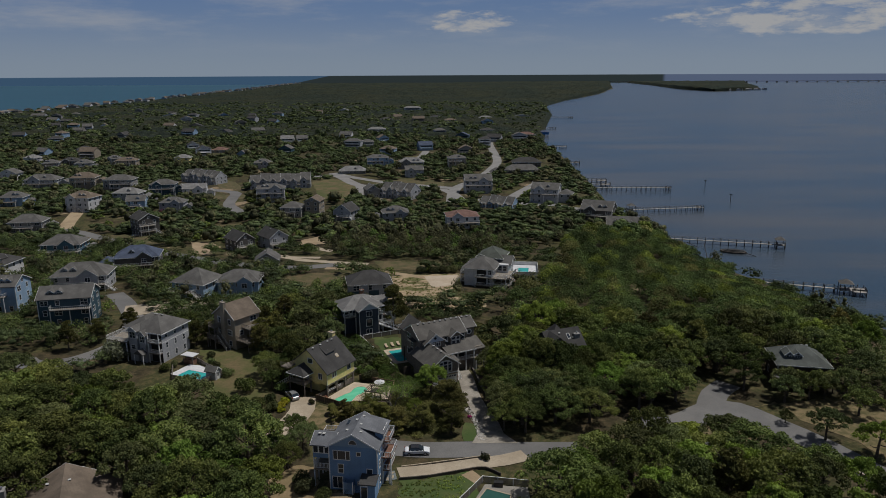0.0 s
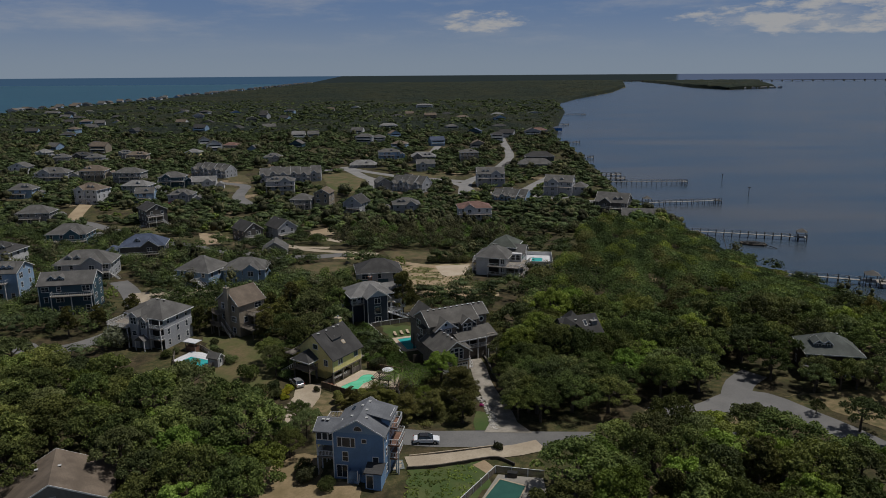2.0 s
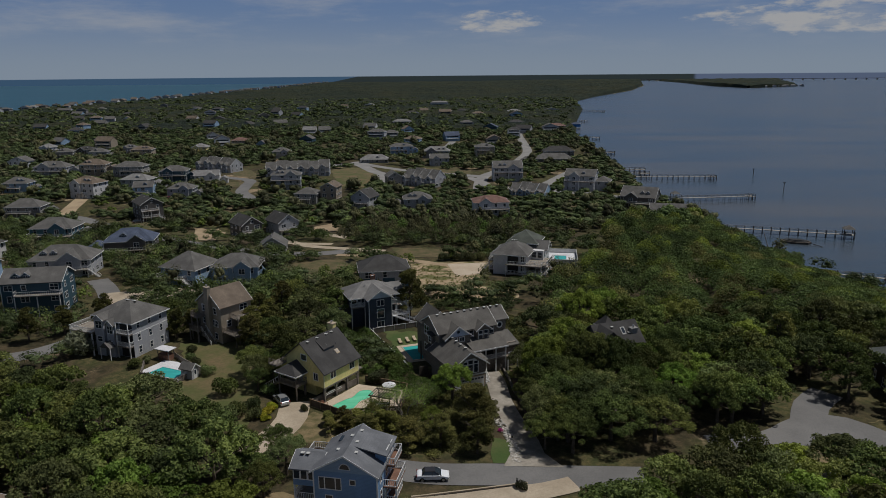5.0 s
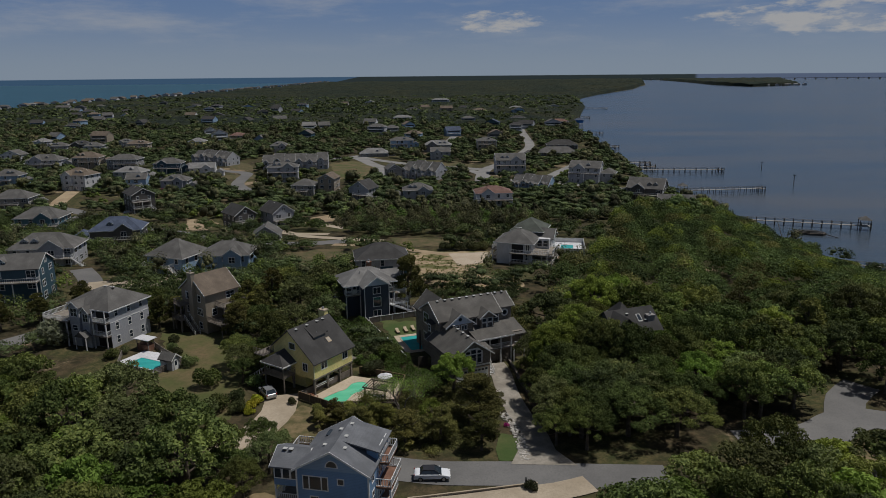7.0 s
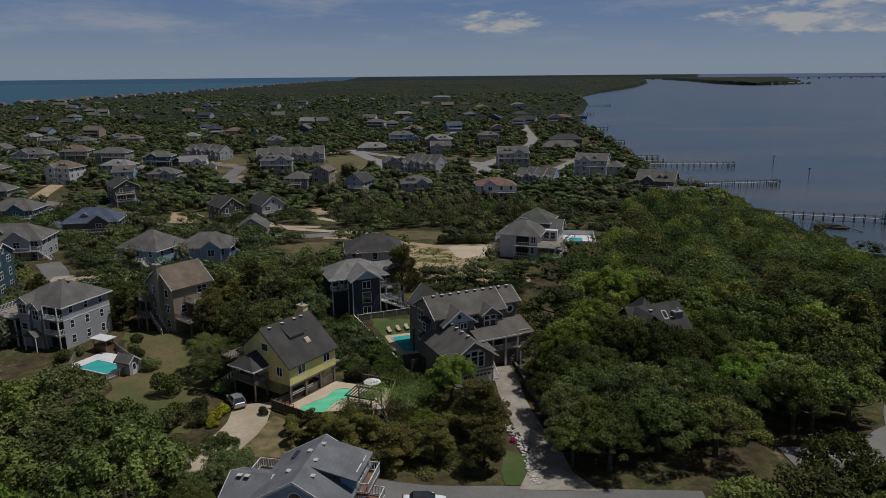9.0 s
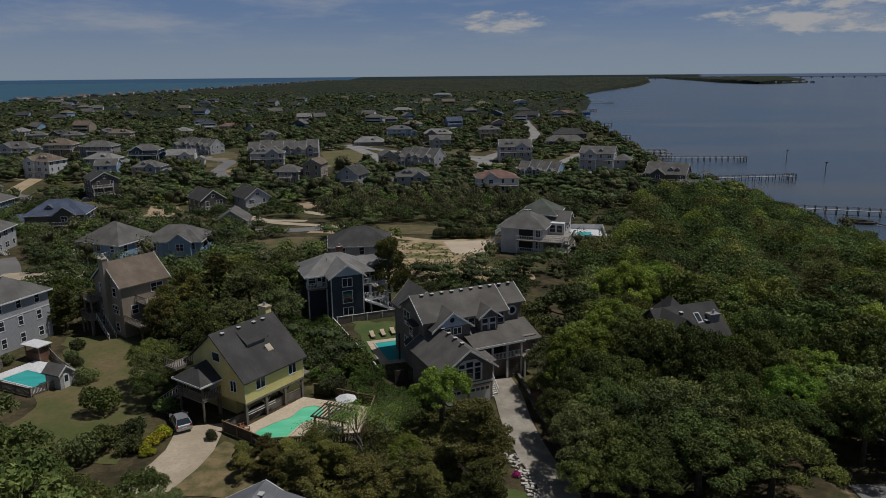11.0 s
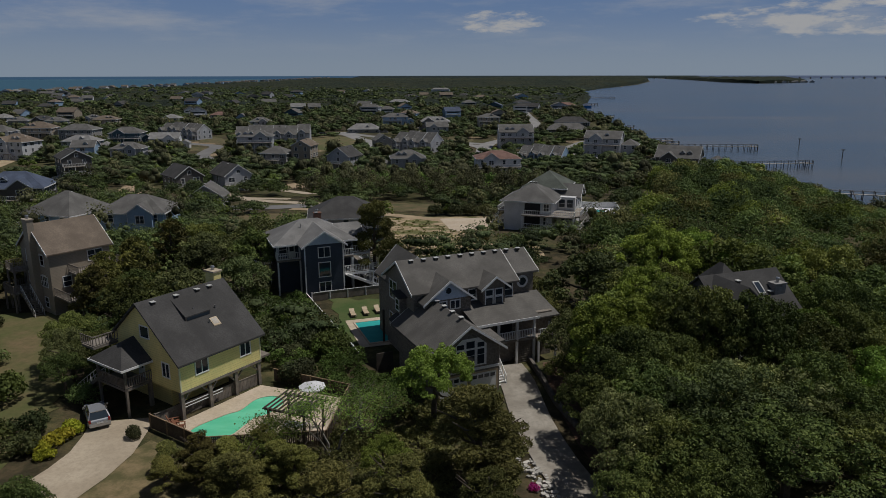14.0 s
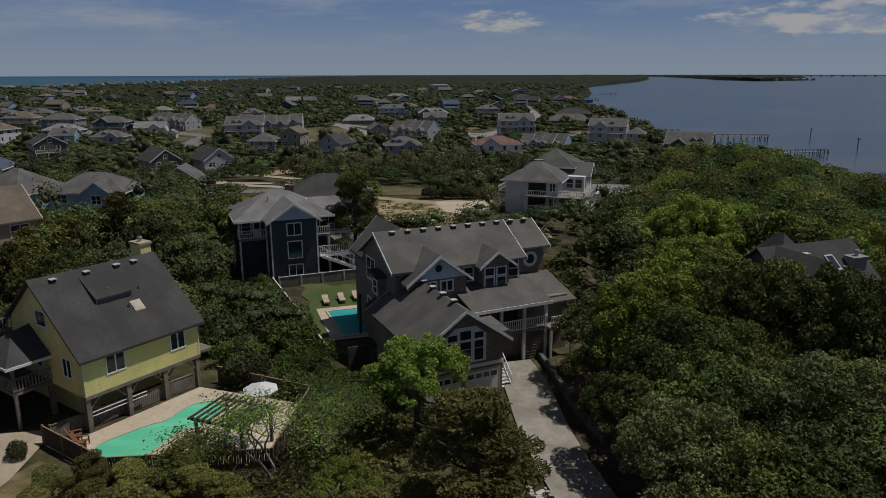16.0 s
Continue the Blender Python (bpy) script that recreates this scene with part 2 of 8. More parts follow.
S_BLUE = siding("blue_siding", (0.17, 0.29, 0.47))
S_BLUEL = siding("pale_blue_siding", (0.27, 0.38, 0.52))
S_NAVY = siding("navy_siding", (0.046, 0.060, 0.086))
S_YELLOW = siding("pale_yellow_siding", (0.80, 0.69, 0.30), 0.22)
S_WHITE = siding("white_siding", (0.62, 0.62, 0.63))
S_GREY = siding("grey_siding", (0.26, 0.25, 0.24))
S_LGREY = siding("light_grey_siding", (0.40, 0.41, 0.44))
S_TAN = siding("tan_siding", (0.33, 0.28, 0.22))
S_TEAL = siding("dark_teal_siding", (0.04, 0.085, 0.115))
S_SKY = siding("pale_blue_siding", (0.28, 0.40, 0.55))
S_BROWN = siding("dark_brown_siding", (0.045, 0.038, 0.034))
S_DGREY = siding("charcoal_siding", (0.10, 0.095, 0.09))
S_CEDAR = shingled("cedar_shingle_wall", (0.20, 0.175, 0.15))

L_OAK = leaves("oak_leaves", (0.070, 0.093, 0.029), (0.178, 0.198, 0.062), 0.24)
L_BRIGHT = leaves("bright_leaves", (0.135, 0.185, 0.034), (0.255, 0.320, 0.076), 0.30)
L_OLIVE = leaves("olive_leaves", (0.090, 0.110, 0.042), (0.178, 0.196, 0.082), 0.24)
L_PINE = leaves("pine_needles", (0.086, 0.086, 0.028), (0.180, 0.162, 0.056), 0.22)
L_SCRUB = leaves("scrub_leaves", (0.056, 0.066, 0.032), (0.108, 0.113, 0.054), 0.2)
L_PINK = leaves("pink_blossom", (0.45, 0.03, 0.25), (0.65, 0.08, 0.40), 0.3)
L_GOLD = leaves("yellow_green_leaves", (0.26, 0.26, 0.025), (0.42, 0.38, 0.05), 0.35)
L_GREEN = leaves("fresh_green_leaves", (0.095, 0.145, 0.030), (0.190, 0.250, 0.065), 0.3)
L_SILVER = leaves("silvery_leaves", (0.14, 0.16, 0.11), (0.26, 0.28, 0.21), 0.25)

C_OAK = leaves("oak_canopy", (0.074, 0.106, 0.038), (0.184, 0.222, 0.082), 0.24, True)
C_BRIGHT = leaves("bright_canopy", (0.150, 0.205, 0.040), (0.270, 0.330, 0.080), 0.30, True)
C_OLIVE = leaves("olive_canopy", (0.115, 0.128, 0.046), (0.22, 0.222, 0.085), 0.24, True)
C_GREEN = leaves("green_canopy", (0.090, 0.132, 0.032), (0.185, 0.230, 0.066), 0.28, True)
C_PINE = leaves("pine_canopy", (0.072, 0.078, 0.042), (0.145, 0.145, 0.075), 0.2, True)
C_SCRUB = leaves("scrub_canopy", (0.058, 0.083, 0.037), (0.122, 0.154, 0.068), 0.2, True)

# ---- building blocks ----


class Geo:
    """Collects simple solids into one mesh."""

    def __init__(self):
        self.v, self.f = [], []

    def poly(self, pts, faces):
        k = len(self.v)
        self.v += [tuple(p) for p in pts]
        self.f += [tuple(i + k for i in f) for f in faces]
        return self

    def box(self, x0, x1, y0, y1, z0, z1):
        p = [(x0, y0, z0), (x1, y0, z0), (x1, y1, z0), (x0, y1, z0), (x0, y0, z1), (x1, y0, z1), (x1, y1, z1), (x0, y1, z1)]
        return self.poly(p, [(3, 2, 1, 0), (4, 5, 6, 7), (0, 1, 5, 4), (1, 2, 6, 5), (2, 3, 7, 6), (3, 0, 4, 7)])

    def beam(self, a, b, w, h):
        """A bar of width w and height h from a to b."""
        a, b = Vector(a), Vector(b)
        d = (b - a).normalized()
        s = d.cross(Vector((0, 0, 1)))
        s = s.normalized() if s.length > 1e-4 else Vector((1, 0, 0))
        u = s.cross(d).normalized()
        s, u = s * w / 2, u * h / 2
        p = [a - s - u, a + s - u, a + s + u, a - s + u, b - s - u, b + s - u, b + s + u, b - s + u]
        return self.poly(p, [(0, 1, 2, 3), (7, 6, 5, 4), (4, 5, 1, 0), (5, 6, 2, 1), (6, 7, 3, 2), (7, 4, 0, 3)])

    def tube(self, pts, radii, n=7):
        k = len(self.v)
        for i, (p, r) in enumerate(zip(pts, radii)):
            p = Vector(p)
            d = (Vector(pts[min(i + 1, len(pts) - 1)]) - Vector(pts[max(i - 1, 0)])).normalized()
            s = d.cross(Vector((0.3, 1, 0.1))).normalized()
            u = d.cross(s)
            for j in range(n):
                a = 2 * math.pi * j / n
                self.v.append(tuple(p + r * (math.cos(a) * s + math.sin(a) * u)))
        for i in range(len(pts) - 1):
            for j in range(n):
                self.f.append((k + i * n + j, k + i * n + (j + 1) % n, k + (i + 1) * n + (j + 1) % n, k + (i + 1) * n + j))
        self.f.append(tuple(k + (len(pts) - 1) * n + j for j in range(n)))
        self.f.append(tuple(k + n - 1 - j for j in range(n)))
        return self

    def prism(self, outline, z0, z1):
        n = len(outline)
        p = [(x, y, z0) for x, y in outline] + [(x, y, z1) for x, y in outline]
        return self.poly(p, [tuple(range(n - 1, -1, -1)), tuple(range(n, 2 * n))] + [(i, (i + 1) % n, n + (i + 1) % n, n + i) for i in range(n)])

    def mesh(self, name, mat=None):
        me = bpy.data.meshes.new(name)
        me.from_pydata(self.v, [], self.f)
        if mat:
            me.materials.append(mat)
        return me


def part(name, geo, mat, parent, label="", at=None):
    ob = new(name, geo.mesh(name, mat) if isinstance(geo, Geo) else geo)
    ob.parent = parent
    if at is not None:
        ob.matrix_basis = at
    if label:
        tagged(ob, label)
    return ob


def thing(name, x, y, z, yaw, label, category, group="", kind=""):
    ob = new(name)
    ob.matrix_basis = pose(x, y, z, 0, 0, yaw)
    return tagged(ob, label, category, group, kind)


def solid(name, geo, mat, label="", category="", group="", kind="", at=None):
    ob = new(name, geo.mesh(name, mat))
    if at is not None:
        ob.matrix_basis = at
    return tagged(ob, label, category, group, kind)


def smooth(a, b, v):
    k = min(1.0, max(0.0, (v - a) / (b - a)))
    return k * k * (3 - 2 * k)


SHORE = [(-300, 300), (200, 136), (242, 124), (290, 105), (339, 106), (403, 95), (505, 101), (700, 108), (800, 106), (1000, 134), (1340, 192), (1680, 226), (2007, 325), (2615, 546), (3500, 790), (5350, 1190), (9000, 2200)]
COAST = [(-300, -890), (1900, -890), (2356, -920), (3121, -970), (4830, -1117), (9000, -1500)]


def along(table, y):
    return float(np.interp(y, [a for a, _ in table], [b for _, b in table]))


def cape(x, y):
    """Metres inside the far wooded spit, negative outside."""
    left = np.interp(y, [2834, 3220, 4177, 5628], [1035, 1024, 1163, 1302])
    right = np.interp(y, [2834, 3000, 3148, 4201, 5600], [1040, 1250, 1357, 1726, 2300])
    return min(x - left, right - x, (y - 2834) * 1.5)


def ground_z(x, y):
    base = 11 - 2.0 * smooth(170, 250, y) - 5.5 * smooth(235, 345, y)
    s = along(SHORE, y) - x
    bank_z = -1.5 + (s + 8) * 0.22
    c = x - along(COAST, y)
    beach = -1.5 + (c + 20) * 0.06
    z = min(base, bank_z, beach) + 1.1 * math.exp(-((x + 14.5) ** 2 + (y - 102) ** 2) / 80)
    if y > 2700:
        z = max(z, min(2.5, cape(x, y) * 0.05))
    return max(z, -2.5)


# ---- ground and water ----
xs = sorted(set([-9000, -5000, -3000, -2000, -1500, -1200, -1050] + list(range(-990, -840, 15)) + list(range(-820, -340, 20)) + list(range(-340, 180, 5)) + list(range(180, 420, 15)) + list(range(420, 2400, 50)) + [3000, 5000, 9000]))
ys = sorted(set([-3000, -1000, -300] + list(range(-60, 380, 5)) + list(range(380, 900, 13)) + list(range(900, 3000, 60)) + list(range(3000, 5600, 150)) + [7000, 12000]))
g = Geo()
g.v = [(x, y, ground_z(x, y)) for y in ys for x in xs]
nx = len(xs)
g.f = [(j * nx + i, j * nx + i + 1, (j + 1) * nx + i + 1, (j + 1) * nx + i) for j in range(len(ys) - 1) for i in range(nx - 1)]
mg = Mat("scrubby_ground", 0.95, spec=0.2)
pv = mg.vec("World")
litter = mg.mix(mg.ramp(mg.noise(0.5, 6, vec=pv), 0.35, 0.7), (0.030, 0.026, 0.014), (0.095, 0.070, 0.040))
grass = mg.mix(mg.ramp(mg.noise(0.7, 6, 0.65, vec=pv), 0.35, 0.7), (0.038, 0.046, 0.016), (0.120, 0.098, 0.045))
col = mg.mix(mg.ramp(mg.noise(0.08, 4, vec=pv), 0.42, 0.58), litter, grass)
col = mg.mix(mg.ramp(mg.noise(0.045, 6, 0.7, vec=mg.vec("World", (1, 0.7, 1))), 0.58, 0.66), col, (0.30, 0.225, 0.145))
col = mg.mix(mg.ramp(mg.noise(2.6, 5, 0.7, vec=pv), 0.42, 0.66, 0.0, 0.6), col, (0.035, 0.036, 0.016))
mg.color(col)
mg.bump(mg.noise(1.5, 5, vec=pv), 0.6, 0.2)
ground = solid("ground", g, mg.m, "scrubby sandy ground of a barrier island", "ground", kind="structure")
for p_ in ground.data.polygons:
    p_.use_smooth = True


def sheet(name, x0, x1, y0, y1, z, mat, label):
    q = Geo()
    q.poly([(x0, y0, z), (x1, y0, z), (x1, y1, z), (x0, y1, z)], [(0, 1, 2, 3)])
    return solid(name, q, mat, label, "water", kind="structure")


sheet("water_sound", -450, 12000, -3000, 14000, 0.0, M_SOUND, "calm blue-grey water of a shallow sound")
sheet("water_ocean", -14000, -450.01, -3000, 14000, 0.0, M_OCEAN, "teal ocean water beyond the beach")


def patch(name, pts, mat, dz, label, category, kind="structure"):
    """A flat area of ground, draped over the terrain; grown areas get a wandering edge."""
    if category in ("lawn", "sand"):
        out = []
        for i in range(len(pts)):
            a, b = Vector(pts[i - 1]), Vector(pts[i])
            n = max(2, int((b - a).length / 1.2))
            for k in range(n):
                p = a.lerp(b, k / n)
                out.append((p.x + 1.1 * noise.noise((p.x * 0.5, p.y * 0.5, 1.5)), p.y + 1.1 * noise.noise((p.x * 0.5, p.y * 0.5, 7.5))))
        pts = out
    bm = bmesh.new()
    f = bm.faces.new([bm.verts.new((x, y, 0)) for x, y in pts])
    bmesh.ops.triangulate(bm, faces=[f])
    for _ in range(4):
        long = [e for e in bm.edges if e.calc_length() > 5]
        if not long:
            break
        bmesh.ops.subdivide_edges(bm, edges=long, cuts=1)
        bmesh.ops.triangulate(bm, faces=bm.faces[:])
    for v in bm.verts:
        v.co.z = ground_z(v.co.x, v.co.y) + dz
    bm.normal_update()
    if sum(f.normal.z for f in bm.faces) < 0:
        bmesh.ops.reverse_faces(bm, faces=bm.faces[:])
    me = bpy.data.meshes.new(name)
    bm.to_mesh(me)
    bm.free()
    me.materials.append(mat)
    return tagged(new(name, me), label, category, kind=kind)


def spline(pts, step=2.5):
    """Points along a smooth curve through pts."""
    out = []
    for i in range(len(pts) - 1):
        p0, p1, p2, p3 = (Vector(pts[max(0, min(len(pts) - 1, i + k))]) for k in (-1, 0, 1, 2))
        n = max(2, int((p2 - p1).length / step))
        for k in range(n):
            t = k / n
            out.append(0.5 * (2 * p1 + (p2 - p0) * t + (2 * p0 - 5 * p1 + 4 * p2 - p3) * t * t + (3 * p1 - p0 - 3 * p2 + p3) * t ** 3))
    return out + [Vector(pts[-1])]


KEEP = []   # circles kept free of trees


def ribbon(name, pts, width, mat, dz, label, category, clear=0.0):
    c = spline([Vector((x, y)) for x, y in pts])
    q = Geo()
    for i, p in enumerate(c):
        d = (c[min(i + 1, len(c) - 1)] - c[max(i - 1, 0)]).normalized()
        s = Vector((-d.y, d.x)) * width / 2
        for k in (1, 0, -1):
            w = p + s * k
            q.v.append((w.x, w.y, ground_z(w.x, w.y) + dz))
        KEEP.append((p.x, p.y, width / 2 + clear))
    for i in range(len(c) - 1):
        for k in (0, 1):
            q.f.append((3 * i + k + 1, 3 * i + k, 3 * i + 3 + k, 3 * i + 4 + k)[::-1])
    return solid(name, q, mat, label, category, kind="structure")


M_STONEWARE = mottled("pale_speckled_concrete", (0.23, 0.205, 0.17), (0.34, 0.31, 0.265), 0.5, 0.9, 2.2, 0.02, "World")
M_ROADL = mottled("pale_asphalt", (0.20, 0.195, 0.19), (0.27, 0.26, 0.25), 0.12, 0.9, 5, kind="World")
ribbon("road_1", [(-14, 116.5), (-6, 115), (4, 115.2), (13, 115), (24, 115)], 5.6, M_ASPHALT, 0.10, "grey asphalt cul-de-sac street", "road", 1.5)
ribbon("road_2", [(36, 124), (46, 125.5), (54, 131), (59, 131), (64, 124), (68, 118), (73, 108), (80, 95)], 6.5, M_ASPHALT, 0.10, "grey asphalt road curving through the woods", "road", 2)
ribbon("road_2b", [(53, 130), (57, 138), (62, 143)], 5.5, M_ASPHALT, 0.106, "short grey asphalt spur under trees", "road", 1)
ribbon("road_3", [(-150, 152), (-109, 157.5), (-99, 154), (-91, 156), (-85, 166), (-86, 180), (-97, 200), (-107, 213)], 5.5, M_ASPHALT, 0.10, "grey asphalt street between beach houses", "road", 2)
ribbon("road_4", [(-208, 386), (-191, 341), (-174, 326), (-138, 294), (-104, 267), (-77, 252), (-57, 247), (-41, 252)], 6, M_ASPHALT, 0.10, "asphalt street past the middle houses", "road", 3)
ribbon("road_5", [(47, 890), (43.6, 735), (42.5, 614), (34, 555), (20, 500), (5, 460), (2, 407)], 7.5, M_ROADL, 0.10, "pale street running away along the shore", "road", 3)
ribbon("road_6", [(5, 460), (-37, 480), (-60, 474), (-83, 520), (-97, 520), (-120, 500)], 8, M_ROADL, 0.104, "pale street between townhouses", "road", 4)
ribbon("road_6b", [(-60, 474), (-52, 440), (-42, 415)], 8, M_ROADL, 0.108, "pale street beside grey townhouses", "road", 4)
ribbon("road_7", [(-115, 380), (-128, 402), (-133, 425), (-138, 446), (-158, 458), (-185, 470)], 7, M_ASPHALT, 0.10, "curving grey street on a rise", "road", 4)
ribbon("road_8", [(2, 407), (30, 420), (60, 400), (72, 380)], 6, M_ROADL, 0.108, "pale street by the sound-side houses", "road", 3)
ribbon("road_9", [(-22, 690), (-25, 640), (-32, 600), (-40, 575)], 7, M_ROADL, 0.10, "pale street among far houses", "road", 3)
ribbon("driveway_1", [(9.2, 117.5), (8.2, 125), (6.4, 131), (4.9, 138), (4.0, 146), (3.0, 150)], 3.5, M_STONEWARE, 0.14, "concrete driveway dappled by tree shade", "driveway", -0.6)
patch("driveway_apron", [(4.4, 117.3), (13.0, 117.3), (10.6, 121), (10.0, 125), (6.2, 125.5), (5.6, 121)], M_STONEWARE, 0.135, "pale concrete apron where a drive meets the street", "driveway")
ribbon("driveway_2", [(-8.5, 106.5), (-2, 108.3), (4.8, 110.2), (10, 111.5), (14, 113.2)], 3.6, M_CONCRETE, 0.14, "worn concrete driveway with low kerb walls", "driveway", 1)
ribbon("driveway_3", [(-31, 136.5), (-30, 131), (-31.2, 125), (-34.2, 118)], 5.2, M_CONCRETE, 0.12, "pale concrete driveway beside a yellow house", "driveway", 1.5)
ribbon("driveway_4", [(-208, 386), (-196, 352), (-190, 338)], 7, M_SAND, 0.13, "sandy driveway up to a white house", "driveway", 3)
patch("driveway_5", [(-93, 188), (-78, 196), (-68, 194), (-64, 201), (-82, 205), (-97, 199)], M_CONCRETE, 0.12, "pale concrete parking court", "driveway")
ribbon("track_1", [(-45, 246), (-31, 243.6), (-15, 236), (-4, 230), (3, 228)], 3.2, M_SAND, 0.10, "sandy track to a building lot", "track", 2)
ribbon("driveway_6", [(-76, 281), (-60, 262), (-45, 256), (-30, 252)], 4, M_CONCRETE, 0.13, "pale driveway between scrub", "driveway", 2)
mq = Mat("grassy_sand", 0.95, spec=0.2)
pv = mq.vec("World", (1, 1.6, 1))
q_sand = mq.mix(mq.ramp(mq.noise(0.5, 5, vec=pv), 0.35, 0.7), (0.27, 0.20, 0.125), (0.42, 0.33, 0.215))
q_grass = mq.mix(mq.ramp(mq.noise(1.1, 5, 0.65, vec=pv), 0.35, 0.7), (0.060, 0.072, 0.022), (0.17, 0.155, 0.065))
mq.color(mq.mix(mq.ramp(mq.noise(0.16, 6, 0.68, vec=pv), 0.46, 0.56), q_sand, q_grass))
mq.bump(mq.noise(1.8, 5, vec=pv), 0.6, 0.15)
patch("sand_lot", [(-20, 234), (4, 238), (4, 222), (-4, 212), (12, 205), (10, 193), (-10, 195), (-17, 210)], mq.m, 0.07, "bare sandy lot with tufts of grass", "sand")
patch("concrete_pad", [(-8.5, 233.7), (3.3, 235.9), (2.2, 222.5), (-5.2, 219)], mottled("pale_pad", (0.42, 0.34, 0.25), (0.5, 0.42, 0.33), 0.2, 0.9, 3), 0.15, "pale sandy concrete parking pad", "driveway")
patch("leaf_litter", [(6.9, 151), (13, 153), (17, 142), (14, 129), (10.4, 127), (8.4, 134), (7.2, 142)], mottled("brown_leaf_litter", (0.055, 0.036, 0.024), (0.150, 0.088, 0.055), 0.5, 0.95, 2.5, 0.06, "World"), 0.06, "red-brown leaf litter under trees", "ground")
patch("lawn_1", [(-52, 130), (-53, 140), (-62, 163), (-48, 165), (-39, 142), (-37, 128)], M_LAWNP, 0.06, "dry patchy green lawn", "lawn")
patch("lawn_2", [(-34, 123), (-20, 123), (-19, 130), (-27, 133), (-29.5, 130)], M_LAWND, 0.06, "dry brown lawn beside a driveway", "lawn")
patch("lawn_3", [(-20, 172), (-9.5, 170), (-8, 156), (-15, 155)], M_LAWNG, 0.07, "small fenced green lawn round a pool", "lawn")
patch("lawn_4", [(-8, 104), (4.5, 108), (5, 101), (0, 95), (-8, 96)], M_LAWNG, 0.06, "green lawn below a driveway", "lawn")
patch("lawn_5", [(-31, 105), (-27, 109), (-23, 109.5), (-21.5, 101), (-15, 99), (-13, 90), (-29, 92)], mottled("dry_sandy_lawn", (0.19, 0.145, 0.075), (0.29, 0.215, 0.125), 0.3, 0.95, 2, 0.05, "World"), 0.06, "dry sandy yard beside a blue house", "lawn")
patch("lawn_6", [(62, 132), (68, 134), (70, 126), (76, 118), (82, 104), (98, 104), (100, 128), (80, 136)], M_LAWND, 0.06, "dry sunlit lawn by a dark house", "lawn")
patch("lawn_7", [(2.5, 118.2), (7, 118.2), (6.2, 124), (2.8, 125)], M_LAWNG, 0.07, "small green lawn by a driveway", "lawn")
patch("lawn_8", [(44, 120), (53, 126), (58, 126.5), (62, 121), (54, 117)], M_LAWND, 0.06, "dry verge on the inside of a bend", "lawn")
for n_, (x0, y0, x1, y1) in enumerate([(-170, 296, -120, 318), (-60, 215, -30, 240), (-160, 420, -120, 440), (-5, 375, 5, 396), (-95, 480, -70, 500), (-50, 500, -10, 470), (-120, 330, -95, 350)]):
    patch("verge_%d" % (n_ + 1), [(x0, y0), (x1, y0 + 3), (x1 + 3, y1), (x0 - 2, y1 - 2)], M_LAWN, 0.06, "dry grassy clearing between houses", "lawn")
    KEEP.append(((x0 + x1) / 2, (y0 + y1) / 2, max(8, abs(x1 - x0) / 2.6)))

# clearings, side streets and drives among the middle houses
CLEARINGS = [(M_LAWN, "dry tan lawn between houses", "lawn", [(-164, 319), (-151, 328), (-134, 320), (-144, 305), (-157, 307)]),
             (M_SAND, "patch of bare sand among scrub", "sand", [(-114, 302), (-105, 302), (-96, 286), (-95, 269), (-103, 273)]),
             (M_SAND, "bare sandy slope by a house", "sand", [(-66, 306), (-60, 318), (-54, 296), (-63, 290)]),
             (M_LAWNP, "open grassy field between streets", "lawn", [(-96, 489), (-84, 505), (-61, 483), (-51, 430), (-70, 414), (-82, 435)]),
             (M_LAWN, "dry grassy verge beside a pale street", "lawn", [(-23, 495), (-3, 487), (-4, 461), (-23, 467)]),
             (M_LAWNG, "green lawn beside the sound", "lawn", [(73, 440), (82, 446), (78, 410), (63, 403)]),
             (M_LAWN, "dry open field by a curving street", "lawn", [(-175, 519), (-150, 490), (-135, 459), (-154, 464)]),
             (M_LAWN, "dry field edge before a hedge", "lawn", [(-29, 258), (-1, 255), (-3, 245), (-23, 243)])]
for n_, (m_, label_, cat_, pts_) in enumerate(CLEARINGS):
    patch("clearing_%d" % (n_ + 1), pts_, m_, 0.08, label_, cat_)
    mx_, my_ = sum(p[0] for p in pts_) / len(pts_), sum(p[1] for p in pts_) / len(pts_)
    for p in pts_:
        KEEP.append(((p[0] + 2 * mx_) / 3, (p[1] + 2 * my_) / 3, max(4.5, math.hypot(p[0] - mx_, p[1] - my_) * 0.5)))
ribbon("driveway_7", [(-75, 297), (-63, 291), (-47, 277)], 4.0, M_CONCRETE, 0.13, "pale driveway past a white house", "driveway", 3)
ribbon("driveway_8", [(-68, 266), (-59, 264.5), (-50, 264)], 3.5, M_CONCRETE, 0.136, "short pale drive between scrub", "driveway", 3)
ribbon("driveway_9", [(38, 423), (51, 456), (61, 480)], 7, M_ROADL, 0.13, "pale parking drive by sound-side houses", "driveway", 3)
ribbon("road_10", [(-89, 536), (-69, 511), (-46, 488), (-25, 463), (-2, 452), (8, 413)], 7, M_ROADL, 0.116, "pale winding street between townhouses", "road", 4)
ribbon("road_11", [(33, 409), (62, 394), (76, 385)], 6, M_ROADL, 0.12, "pale lane behind the shore houses", "road", 3)

# ---- house parts ----
ST = 2.75
WINDOWS = {}
FACE = {"S": 0, "E": 90, "N": 180, "W": -90}


